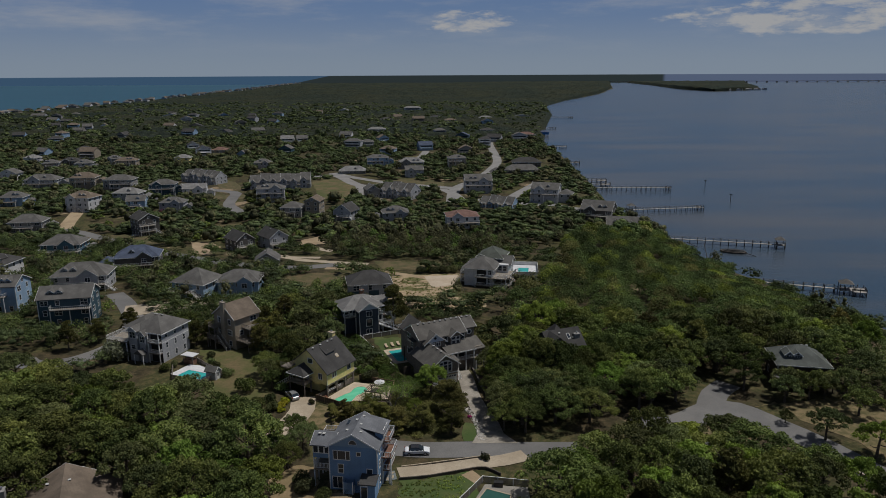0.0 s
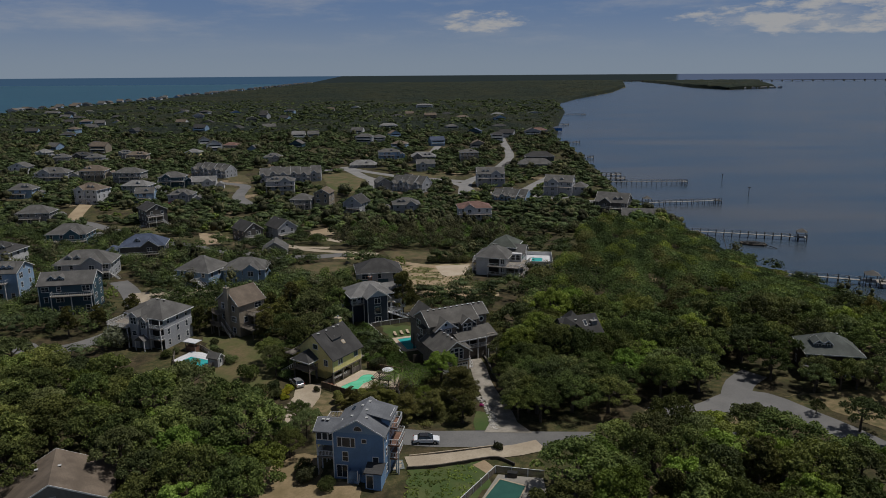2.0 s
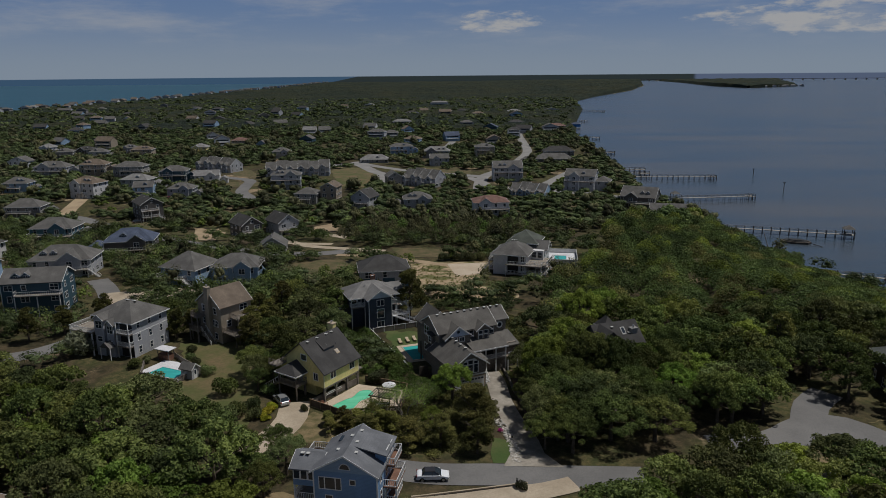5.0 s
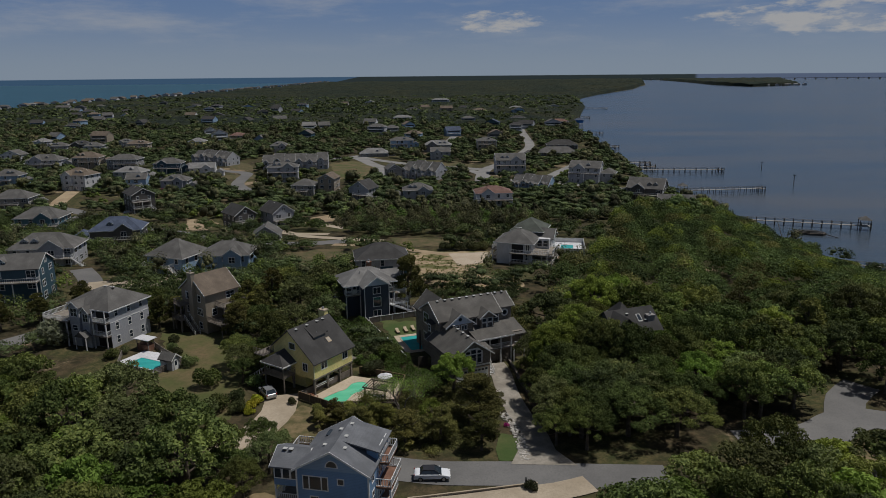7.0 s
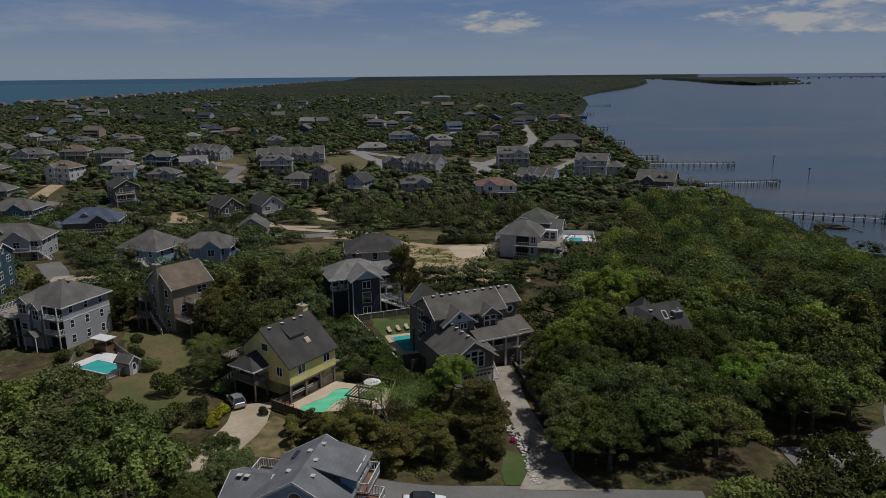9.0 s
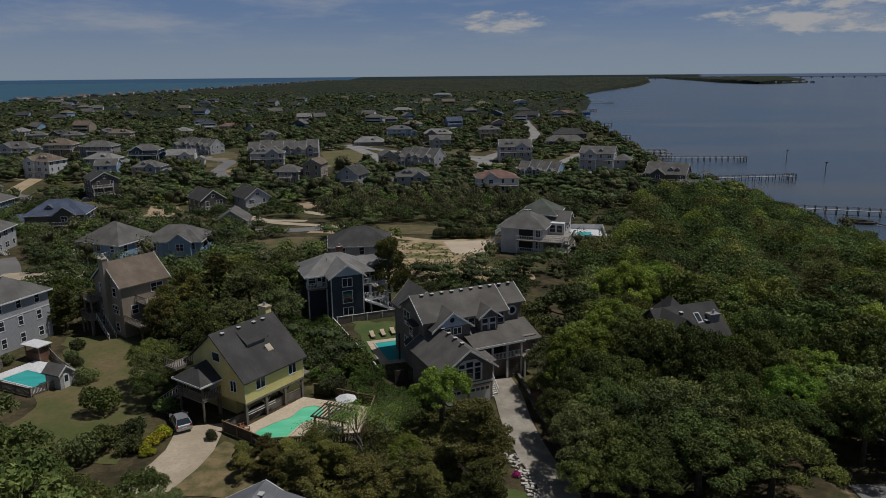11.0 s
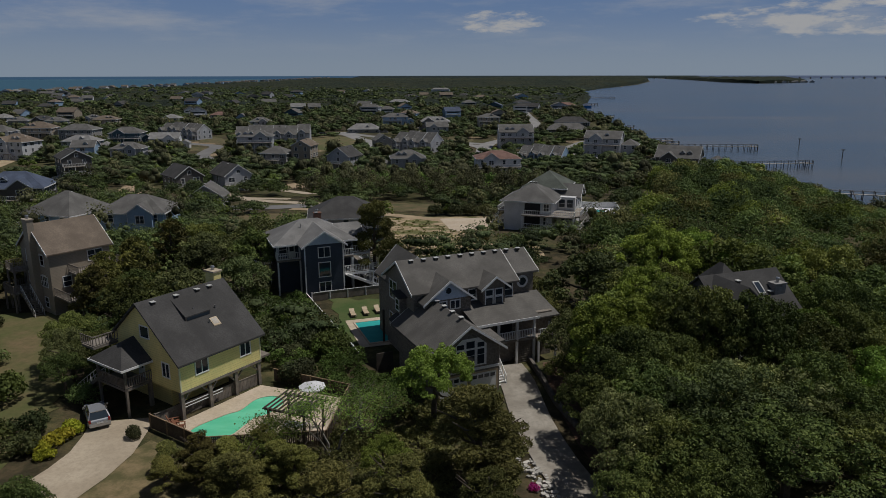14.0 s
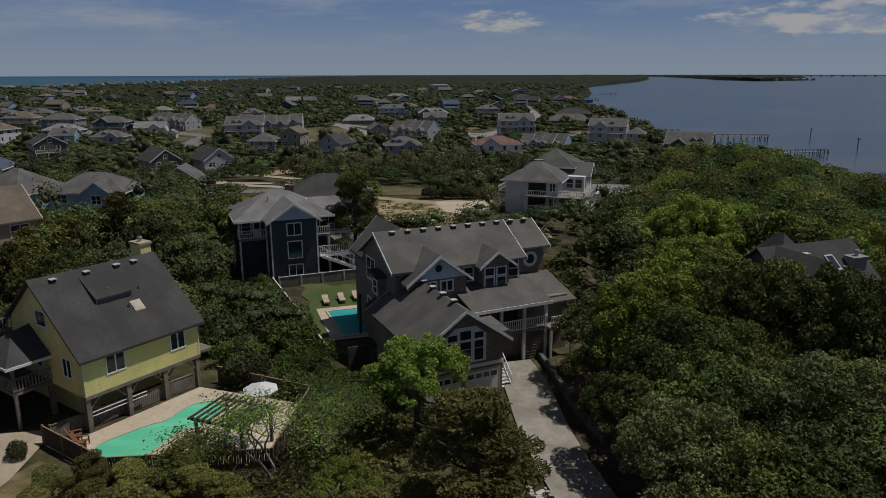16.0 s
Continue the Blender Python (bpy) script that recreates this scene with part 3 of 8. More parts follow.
def plate(xs, zs, full, y0, y1):
    """An upright plate made of cells, with holes where full(i, j) is false; all in one piece."""
    g_ = Geo()
    nx_, nz_ = len(xs), len(zs)
    for y in (y0, y1):
        g_.v += [(x, y, z) for z in zs for x in xs]
    off = nx_ * nz_
    def idx(i, j):
        return j * nx_ + i
    def cell(i, j):
        return 0 <= i < nx_ - 1 and 0 <= j < nz_ - 1 and full(i, j)
    for j in range(nz_ - 1):
        for i in range(nx_ - 1):
            if not cell(i, j):
                continue
            a, b, c, d = idx(i, j), idx(i + 1, j), idx(i + 1, j + 1), idx(i, j + 1)
            g_.f += [(a, b, c, d), (d + off, c + off, b + off, a + off)]
            for n_, (p, q) in (((i, j - 1), (a, b)), ((i + 1, j), (b, c)), ((i, j + 1), (c, d)), ((i - 1, j), (d, a))):
                if not cell(*n_):
                    g_.f.append((q, p, p + off, q + off))
    return g_


def window_meshes(w, h, bars, style):
    key = (round(w, 2), round(h, 2), bars, style)
    if key not in WINDOWS:
        t = 0.11
        xs_ = [-w / 2 - t, -w / 2]
        for k in range(1, bars):
            x = -w / 2 + w * k / bars
            xs_ += [x - 0.045, x + 0.045]
        xs_ += [w / 2, w / 2 + t]
        zs_ = [-h / 2 - t, -h / 2] + ([-0.03, 0.03] if style == "sash" else []) + [h / 2, h / 2 + t]
        f = plate(xs_, zs_, lambda i, j: i % 2 == 0 or j % 2 == 0, -0.05, 0.03)
        p = Geo().box(-w / 2, w / 2, -0.012, 0.008, -h / 2, h / 2)
        WINDOWS[key] = (f.mesh("window", M_WHITE), p.mesh("pane", M_GLASS))
    return WINDOWS[key]


def spot(face, a, u, z):
    """The pose of something on a wall: face, the wall's own coordinate, the place along it, the height."""
    x, y = (u, a) if face in "SN" else (a, u)
    return pose(x, y, z, 0, 0, FACE[face])


def window(h, face, a, u, z, w=0.95, hh=1.35, bars=1, style="sash"):
    f, p = window_meshes(w, hh, bars, style)
    win = part("window", f, None, h, at=spot(face, a, u, z))
    part("pane", p, None, win)
    return win


def door(h, face, a, u, z0, w=1.0, hh=2.05, mat=None):
    q = Geo().box(-w / 2, w / 2, -0.05, 0.02, 0, hh)
    d = part("door", q, mat or M_WHITE, h, at=spot(face, a, u, z0))
    part("pane", Geo().box(-w * 0.3, w * 0.3, -0.06, -0.052, hh * 0.45, hh * 0.9), M_GLASS, d)
    return d


def walls(h, x0, x1, y0, y1, z0, z1, mat, label=""):
    return part("wall", Geo().box(x0, x1, y0, y1, z0, z1), mat, h, label)


def fascia(h, x0, x1, y0, y1, z, deep=0.22):
    t = 0.05
    r = [[(x0 - a, y0 - a, zz), (x1 + a, y0 - a, zz), (x1 + a, y1 + a, zz), (x0 - a, y1 + a, zz)] for a, zz in ((t, z - deep), (t, z), (0, z), (0, z - deep))]
    p = [q for ring in r for q in ring]
    f = [(4 * k + i, 4 * k + (i + 1) % 4, 4 * ((k + 1) % 4) + (i + 1) % 4, 4 * ((k + 1) % 4) + i) for k in range(4) for i in range(4)]
    return part("fascia", Geo().poly(p, f), M_WHITE, h)


def roof_hip(h, x0, x1, y0, y1, z, rise, mat, over=0.5):
    w, d = x1 - x0, y1 - y0
    s = rise / (min(w, d) / 2)
    ex0, ex1, ey0, ey1, ez = x0 - over, x1 + over, y0 - over, y1 + over, z - over * s + 0.15
    top = z + rise + 0.15
    if w >= d:
        a, b = (x0 + d / 2, (y0 + y1) / 2, top), (x1 - d / 2 + 1e-3, (y0 + y1) / 2, top)
        faces = [(4, 5, 9, 8), (5, 6, 9), (6, 7, 8, 9), (7, 4, 8)]
    else:
        a, b = ((x0 + x1) / 2, y0 + w / 2, top), ((x0 + x1) / 2, y1 - w / 2 + 1e-3, top)
        faces = [(4, 5, 8), (5, 6, 9, 8), (6, 7, 9), (7, 4, 8, 9)]
    p = [(ex0, ey0, ez - 0.16), (ex1, ey0, ez - 0.16), (ex1, ey1, ez - 0.16), (ex0, ey1, ez - 0.16), (ex0, ey0, ez), (ex1, ey0, ez), (ex1, ey1, ez), (ex0, ey1, ez), a, b]
    r = part("roof", Geo().poly(p, faces + [(3, 2, 1, 0), (0, 1, 5, 4), (1, 2, 6, 5), (2, 3, 7, 6), (3, 0, 4, 7)]), mat, h)
    fascia(h, ex0, ex1, ey0, ey1, ez - 0.02)
    return r


def roof_gable(h, x0, x1, y0, y1, z, rise, mat, wall, axis="x", over=0.45, end=0.35, trim=True):
    """A gable roof whose ridge runs along axis, with its gable walls and rake boards."""
    def pt(l, c, zz):
        return (l, c, zz) if axis == "x" else (c, l, zz)
    l0, l1, c0, c1 = (x0, x1, y0, y1) if axis == "x" else (y0, y1, x0, x1)
    cm, half = (c0 + c1) / 2, (c1 - c0) / 2
    s = rise / half
    th = 0.18
    p = []
    for l in (l0 - end, l1 + end):
        p += [pt(l, c0 - over, z - over * s), pt(l, cm, z + rise), pt(l, c1 + over, z - over * s), pt(l, c1 + over, z - over * s + th), pt(l, cm, z + rise + th), pt(l, c0 - over, z - over * s + th)]
    f = [(0, 1, 4, 5), (1, 2, 3, 4), (11, 10, 7, 6), (10, 9, 8, 7), (5, 4, 10, 11), (4, 3, 9, 10), (6, 7, 1, 0), (7, 8, 2, 1), (0, 5, 11, 6), (8, 9, 3, 2)]
    r = part("roof", Geo().poly(p, f), mat, h)
    q = []
    for l in (l0, l1):
        q += [pt(l, c0, z), pt(l, c1, z), pt(l, cm, z + rise)]
    part("gable", Geo().poly(q, [(0, 1, 2), (5, 4, 3), (0, 3, 4, 1), (1, 4, 5, 2), (2, 5, 3, 0)]), wall, h)
    if trim:
        for l, o in ((l0 - end, -0.05), (l1 + end, 0.05)):
            t = Geo()
            for ca in (c0 - over, c1 + over):
                za = z - over * s
                a, b = sorted((l, l + o))
                pts = [pt(a, ca, za - 0.06), pt(a, cm, z + rise - 0.06), pt(a, cm, z + rise + th + 0.01), pt(a, ca, za + th + 0.01), pt(b, ca, za - 0.06), pt(b, cm, z + rise - 0.06), pt(b, cm, z + rise + th + 0.01), pt(b, ca, za + th + 0.01)]
                t.poly(pts, [(0, 1, 2, 3), (7, 6, 5, 4), (4, 5, 1, 0), (5, 6, 2, 1), (6, 7, 3, 2), (7, 4, 0, 3)])
            part("rake_board", t, M_WHITE, h)
    return r


def roof_shed(h, x0, x1, y0, y1, z_front, z_back, mat, over=0.35):
    s = (z_back - z_front) / (y1 - y0)
    a, b = y0 - over, y1
    za = z_front - over * s
    p = [(x0 - over, a, za), (x1 + over, a, za), (x1 + over, b, z_back), (x0 - over, b, z_back)]
    p += [(x, y, z + 0.16) for x, y, z in p]
    return part("roof", Geo().poly(p, [(3, 2, 1, 0), (4, 5, 6, 7), (0, 1, 5, 4), (1, 2, 6, 5), (2, 3, 7, 6), (3, 0, 4, 7)]), mat, h)


def railing(h, a, b, z, mat=None, step=0.3):
    a, b = Vector((*a, 0)), Vector((*b, 0))
    L = (b - a).length
    n = max(2, int(L / step))
    xs_ = []
    for i in range(n + 1):
        x = L * i / n
        xs_ += [max(0, x - 0.03), min(L, x + 0.03)]
    g_ = plate(xs_, [0.1, 0.18, 0.94, 1.02], lambda i, j: i % 2 == 0 or j != 1, -0.03, 0.03)
    d = (b - a) / L
    g_.v = [(a.x + d.x * x - d.y * y, a.y + d.y * x + d.x * y, z + zz) for x, y, zz in g_.v]
    return part("railing", g_, mat or M_WHITE, h)


def deck(h, x0, x1, y0, y1, z, rails="", ground=0.0, mat=None, rail_mat=None, posts=True, step=0.3, cover=0.0):
    part("deck", Geo().box(x0, x1, y0, y1, z - 0.22, z), mat or M_DECK, h)
    c = {"S": ((x0, y0), (x1, y0)), "N": ((x0, y1), (x1, y1)), "E": ((x1, y0), (x1, y1)), "W": ((x0, y0), (x0, y1))}
    for r in rails:
        railing(h, *c[r], z, rail_mat, step)
    if posts:
        px = [x0 + 0.1, x1 - 0.1] if x1 - x0 < 5.5 else [x0 + 0.1, (x0 + x1) / 2, x1 - 0.1]
        py = [y0 + 0.1] if "N" not in rails else [y0 + 0.1, y1 - 0.1]
        if "S" not in rails and "N" in rails:
            py = [y1 - 0.1]
        for x in px:
            for y in py:
                part("post", Geo().box(x - 0.1, x + 0.1, y - 0.1, y + 0.1, ground - 0.4, z - 0.2 if not cover else cover), rail_mat or M_WHITE, h)


def stairs(h, a, b, width=1.1, mat=None, rail=True):
    """A straight flight from a (low) to b (high)."""
    a, b = Vector(a), Vector(b)
    d = Vector((b.x - a.x, b.y - a.y, 0))
    s = Vector((-d.y, d.x, 0)).normalized() * width / 2
    n = max(3, int((b.z - a.z) / 0.18))
    near = h.matrix_basis.translation.y < 185
    g_ = Geo()
    for k in (-1, 1):
        g_.beam(a + s * k, b + s * k, 0.06, 0.28)
    treads = Geo() if near else g_
    flight = []
    for i in range(n):
        p = a.lerp(b, (i + 0.5) / n)
        treads.beam(p - s, p + s, d.length / n * 1.05, 0.06)
        if near:
            flight.append(treads)
            treads = Geo()
    st_ = part("stairs", g_, mat or M_DECK, h)
    for q in flight:
        part("tread", q, mat or M_DECK, st_)
    if rail:
        L = (b - a).length
        xs_ = []
        for i in range(n // 2 + 1):
            xs_ += [max(0.0, i / (n // 2) - 0.03 / L), min(1.0, i / (n // 2) + 0.03 / L)]
        for k in (-1, 1):
            q = plate(xs_, [0.12, 0.18, 0.9, 0.97], lambda i, j: i % 2 == 0 or j != 1, -0.03, 0.03)
            sn = s.normalized()
            q.v = [tuple(a.lerp(b, t) + s * k + sn * y + Vector((0, 0, z))) for t, y, z in q.v]
            part("stair_rail", q, M_WHITE, h)


def chimney(h, x, y, z0, z1, mat, w=1.0, d=0.7):
    c = part("chimney", Geo().box(x - w / 2, x + w / 2, y - d / 2, y + d / 2, z0, z1).box(x - w / 2 - 0.08, x + w / 2 + 0.08, y - d / 2 - 0.08, y + d / 2 + 0.08, z1, z1 + 0.12), mat, h)
    part("flue", Geo().tube([(x, y, z1 + 0.1), (x, y, z1 + 0.45), (x, y, z1 + 0.46), (x, y, z1 + 0.6)], [0.14, 0.14, 0.22, 0.16], 10), M_METAL, c)


def vent(h, x, y, z):
    v = part("roof_vent", Geo().box(x - 0.17, x + 0.17, y - 0.17, y + 0.17, z - 0.1, z + 0.12), M_DARKWOOD, h)
    part("cap", Geo().box(x - 0.23, x + 0.23, y - 0.23, y + 0.23, z + 0.12, z + 0.18), M_PALECAP, v)


def window_row(h, face, a, lo, hi, z, n, w=0.95, hh=1.35, bars=1):
    for k in range(n):
        window(h, face, a, lo + (hi - lo) * (k + 0.5) / n, z, w, hh, bars)


def dress(h, x0, x1, y0, y1, st, rng, z0=0.0, faces="SEW", low=True):
    """Windows on a block, storey by storey."""
    for k in range(0 if low else 1, st):
        z = z0 + ST * k + 1.5
        for f in faces:
            a = {"S": y0, "N": y1, "E": x1, "W": x0}[f]
            lo, hi = (x0, x1) if f in "SN" else (y0, y1)
            n = max(2, int((hi - lo) / 3.3))
            for i in range(n):
                if rng.random() < 0.82:
                    b = rng.choice((1, 1, 2))
                    window(h, f, a, lo + (hi - lo) * (i + 0.5) / n, z, 0.85 * b + 0.1, rng.choice((1.25, 1.45)), b)


HOUSES = []
GROUP = "beach houses"


def house(x, y, yaw, w, d, st, roof, wall, rf, label, opts="", rise=None, seed=0, zdrop=0.0):
    """A beach house. The front middle of its base stands at x, y; opts: D front deck, B second deck, S outside stair, C chimney, X cross gable, W wing, P stilts."""
    rng = random.Random(seed + int(abs(x) * 7 + y))
    cx, cy = x - math.sin(radians(yaw)) * d / 2, y + math.cos(radians(yaw)) * d / 2
    HOUSES.append((cx, cy, max(w, d) / 2))
    z = min(ground_z(cx + a, cy + b) for a in (-w / 2, w / 2) for b in (-d / 2, d / 2)) - 0.1
    h = thing("house", x, y, z, yaw, label, "house", GROUP)
    if "D" not in opts and 180 < y < 460 and random.Random(int(x * 13 + y)).random() < 0.6:
        opts += "D"
    top = st * ST
    z0 = 2.2 if "P" in opts else 0.0
    walls(h, -w / 2, w / 2, 0, d, z0, top, wall)
    if z0:
        for px in (-w / 2 + 0.2, 0, w / 2 - 0.2):
            for py in (0.2, d / 2, d - 0.2):
                part("piling", Geo().box(px - 0.15, px + 0.15, py - 0.15, py + 0.15, -0.5, z0), M_GREYWOOD, h)
        walls(h, -w * 0.3, w * 0.25, d * 0.3, d - 0.3, -0.3, z0, wall)
    rise = rise or min(w, d) * 0.32
    if roof == "hip":
        roof_hip(h, -w / 2, w / 2, 0, d, top, rise, rf)
    else:
        roof_gable(h, -w / 2, w / 2, 0, d, top, rise, rf, wall, "x" if roof == "gx" else "y")
        if roof == "gy":
            window(h, "S", 0, 0, top + rise * 0.35, 1.0, 1.0, 2, "")
        else:
            window(h, "E", w / 2, d / 2, top + rise * 0.35, 1.0, 1.0, 2, "")
    fx = -w * 0.18 if rng.random() < 0.5 else w * 0.18
    if "X" in opts:
        gw = w * 0.36
        walls(h, fx - gw / 2, fx + gw / 2, -1.2, 0.02, 0, top, wall)
        roof_gable(h, fx - gw / 2, fx + gw / 2, -1.2, d * 0.42, top, gw * 0.36, rf, wall, "y")
        for k in range(st):
            window(h, "S", -1.2, fx, ST * k + 1.5, 1.5, 1.4, 2)
    if w >= 9 and y < 620 and "N" not in opts:
        # roof dormers, a lower side wing, corner boards
        for k in range(rng.randint(0, 2)):
            dx = -fx * (0.6 + 0.9 * k) if roof != "gy" else 0.0
            if roof == "gy" or abs(dx) > w / 2 - 2.2:
                continue
            zr = top + rise * 0.28
            walls(h, dx - 0.85, dx + 0.85, d * 0.16, d * 0.45, top, zr + 0.7, wall)
            roof_gable(h, dx - 0.85, dx + 0.85, d * 0.16, d * 0.48, zr + 0.7, 0.7, rf, wall, "y", 0.25, 0.25)
            window(h, "S", d * 0.16, dx, zr + 0.25, 0.9, 0.75, 2, "")
        if rng.random() < 0.55 and "W" not in opts and y > 185:
            lw = w * rng.uniform(0.22, 0.34)
            sx = w / 2 if rng.random() < 0.6 else -w / 2 - lw
            y0_ = d * rng.uniform(0.1, 0.4)
            tz = top - ST * (1 if st > 1 else 0) + 0.1
            if tz > 2:
                walls(h, sx, sx + lw, y0_, d * 0.9, 0, tz, wall)
                roof_gable(h, sx, sx + lw, y0_, d * 0.9, tz, lw * 0.3, rf, wall, "y", 0.35, 0.35)
                window(h, "S", y0_, sx + lw / 2, tz - 1.3, 1.2, 1.2, 2)
        for cx_ in (-w / 2, w / 2):
            part("corner_board", Geo().box(cx_ - 0.1, cx_ + 0.1, -0.03, 0.1, z0, top - 0.2), M_WHITE, h)
    if "W" in opts:
        ww = w * 0.45
        sx = w / 2 if fx < 0 else -w / 2 - ww
        walls(h, sx, sx + ww, d * 0.25, d, 0, top - ST, wall)
        roof_hip(h, sx, sx + ww, d * 0.25, d, top - ST, ww * 0.3, rf)
        window_row(h, "S", d * 0.25, sx, sx + ww, (st - 2) * ST + 1.5 if st > 1 else 1.5, 2)
    dress(h, -w / 2, w / 2, 0, d, st, rng, low=not z0)
    if "D" in opts:
        dx0, dx1 = (-w / 2, w * 0.25) if fx < 0 else (-w * 0.25, w / 2)
        if "X" in opts:
            dx0, dx1 = -w / 2, w / 2
        dd = 2.6 if "X" in opts else 2.0
        deck(h, dx0, dx1, -dd, 0, top - ST, "SEW", step=0.45)
        if "B" in opts and st > 2:
            deck(h, dx0, dx1, -dd, 0, top - 2 * ST, "SEW", step=0.45)
        if "S" in opts:
            e = dx1
            stairs(h, (e + 3.2, -dd + 0.6, 0.0), (e, -dd + 0.6, top - ST if st < 3 else top - 2 * ST), 1.1, M_WHITE)
    elif "S" in opts:
        stairs(h, (w * 0.1 + 3.4, -1.0, 0.0), (w * 0.1, -1.0, ST), 1.1, M_WHITE)
        deck(h, -w * 0.15, w * 0.1, -1.6, 0, ST, "S", step=0.45)
    if "C" in opts:
        chimney(h, -w * 0.5 - 0.45 if roof != "gx" else -w * 0.5 - 0.4, d * 0.45, 0, top + rise + 0.8, wall, 0.8, 1.4)
    for k in range(rng.randint(1, 3)):
        vent(h, (rng.random() - 0.5) * w * 0.3, d * 0.5 + 0.3, top + rise * 0.93)
    return h


def far_house(x, y, yaw, w, d, st, wall, rf, label, rise=2.4):
    HOUSES.append((x, y + d / 2, max(w, d) / 2))
    h = thing("house", x, y, max(0.6, ground_z(x, y)) - 0.1, yaw, label, "house", "far houses")
    walls(h, -w / 2, w / 2, 0, d, 0, st * ST, wall)
    kind_ = int(abs(x) * 3 + y) % 3
    if kind_ == 0:
        roof_hip(h, -w / 2, w / 2, 0, d, st * ST, rise, rf)
    else:
        roof_gable(h, -w / 2, w / 2, 0, d, st * ST, rise + 0.8, rf, wall, "xy"[kind_ - 1], 0.45, 0.35, False)
    for k in range(1, st if y < 1500 else 2):
        part("window_band", Geo().box(-w * 0.4, w * 0.4, -0.06, 0.0, k * ST + 0.9, k * ST + 2.1), M_GLASS, h)
        if y < 900:
            part("deck", Geo().box(-w * 0.45, w * 0.45, -1.6, 0, k * ST - 0.1, k * ST), M_WHITE, h)
    return h


def townhouses(x, y, yaw, n, unit, d, st, wall, rf, label):
    """A row of attached houses with parallel sloping roofs, stepped back one after the other."""
    w = n * unit
    cx, cy = x - math.sin(radians(yaw)) * d / 2, y + math.cos(radians(yaw)) * d / 2
    HOUSES.append((cx, cy, max(w, d) / 2))
    h = thing("townhouse_row", x, y, ground_z(x, y) - 0.1, yaw, label, "townhouses", "townhouse rows")
    for k in range(n):
        x0, x1 = -w / 2 + k * unit, -w / 2 + (k + 1) * unit - 0.05
        off, up = 1.7 * (k % 2), 0.55 * (k % 2) + 0.25 * (k % 3)
        eave, rise = (st - 1) * ST - 1.0 + up, d * 0.36
        walls(h, x0, x1, off, d, 0, eave, wall)
        roof_gable(h, x0, x1, off, d, eave, rise, rf, wall, "x", 0.45, 0.12)
        # projecting entry gable
        g0, g1 = x0 + 0.5, x0 + unit * 0.62
        walls(h, g0, g1, off - 1.6, off + 0.6, 0, eave + 0.3, wall)
        roof_gable(h, g0, g1, off - 1.6, off + 3.0, eave + 0.3, (g1 - g0) * 0.42, rf, wall, "y", 0.3, 0.3)
        for s in range(st - 1):
            window(h, "S", off - 1.6, (g0 + g1) / 2, s * ST + 1.5, 1.5, 1.3, 2)
        window(h, "S", off - 1.6, (g0 + g1) / 2, eave + 0.65, 0.8, 0.6, 1, "")
        deck(h, g1, x1, off - 1.5, off, ST, "S", step=0.5)
        vent(h, (x0 + x1) / 2, off + (d - off) * 0.42, eave + rise * 0.86)
        if k in (0, n - 1):
            dress(h, x0, x1, off, d, st - 1, random.Random(k), faces="E" if k else "W")
    return h

# ---- houses of the village ----
h_ = house(-24, 206, 12, 13, 10, 2, "hip", S_LGREY, R_DARK, "two-storey pale house with dark lower walls and hip roof", "N", 2.9)
for a_, b_ in ((-6.53, -2.2), (-0.6, 2.6), (4.2, 6.53)):
    part("lower_panel", Geo().box(a_, b_, -0.05, 0.01, -0.2, 3.3), S_TEAL, h_, "dark teal lower wall")
part("lower_panel", Geo().box(6.49, 6.55, 0.0, 10.0, -0.2, 3.3), S_TEAL, h_, "dark teal lower wall")
h_ = house(-50.7, 166.1, 54, 7.6, 8.2, 3, "gx", S_TAN, R_BROWN, "tan clapboard house with brown gable roof and chimney", "CN", 3.0)
for z_, x0_, x1_, y_ in ((2.75, -3.6, 6.4, -4.6), (5.45, -1.6, 4.6, -2.8)):
    deck(h_, x0_, x1_, y_, 0.0, z_, "SEW", mat=M_GREYWOOD, rail_mat=M_GREYWOOD, posts=True, step=0.25)
deck(h_, -6.6, -3.8, 4.6, 7.8, 2.75, "SWN", mat=M_GREYWOOD, rail_mat=M_GREYWOOD, posts=True, step=0.25)
deck(h_, -6.0, -3.8, 5.4, 7.8, 5.45, "SWN", mat=M_GREYWOOD, rail_mat=M_GREYWOOD, posts=True, step=0.25)
stairs(h_, (-5.2, 1.2, 0.0), (-5.2, 4.6, 2.75), 1.1, M_GREYWOOD)
for z_ in (4.3, 7.0):
    window(h_, "W", -3.8, 5.6, z_, 1.5, 1.3, 2)
    window(h_, "W", -3.8, 2.0, z_, 0.9, 1.4, 1)
house(-81.2, 207.8, -18, 11.5, 10.5, 2, "hip", S_SKY, R_GREY, "pale blue house on raised storey with hip roof", "DSN", 3.4)
house(-66, 209.5, 4, 12.5, 9, 2, "hip", S_SKY, R_GREY, "low blue-grey house with broad hip roof", "XN", 2.6)
house(-105, 181, 12, 13.5, 9, 3, "gx", S_TEAL, R_GREY, "dark teal house with long gable roof", "", 2.4)
house(-120, 217, 10, 17, 10, 2, "hip", S_LGREY, R_GREY, "light grey house with hip roof and side stairs", "XS", 3.2)
house(-131, 193, 4, 10, 9, 3, "gx", S_SKY, R_GREY, "blue clapboard house with grey gable roof", "D", 2.2)
house(-160, 233, -5, 12, 10, 2, "hip", S_WHITE, R_DARK, "white house with dark roof and decks", "DB", 2.8)
house(-113, 244, 14, 15, 10, 2, "hip", S_DGREY, R_BLUE, "dark house with slate-blue hip roof", "XW", 3.2)
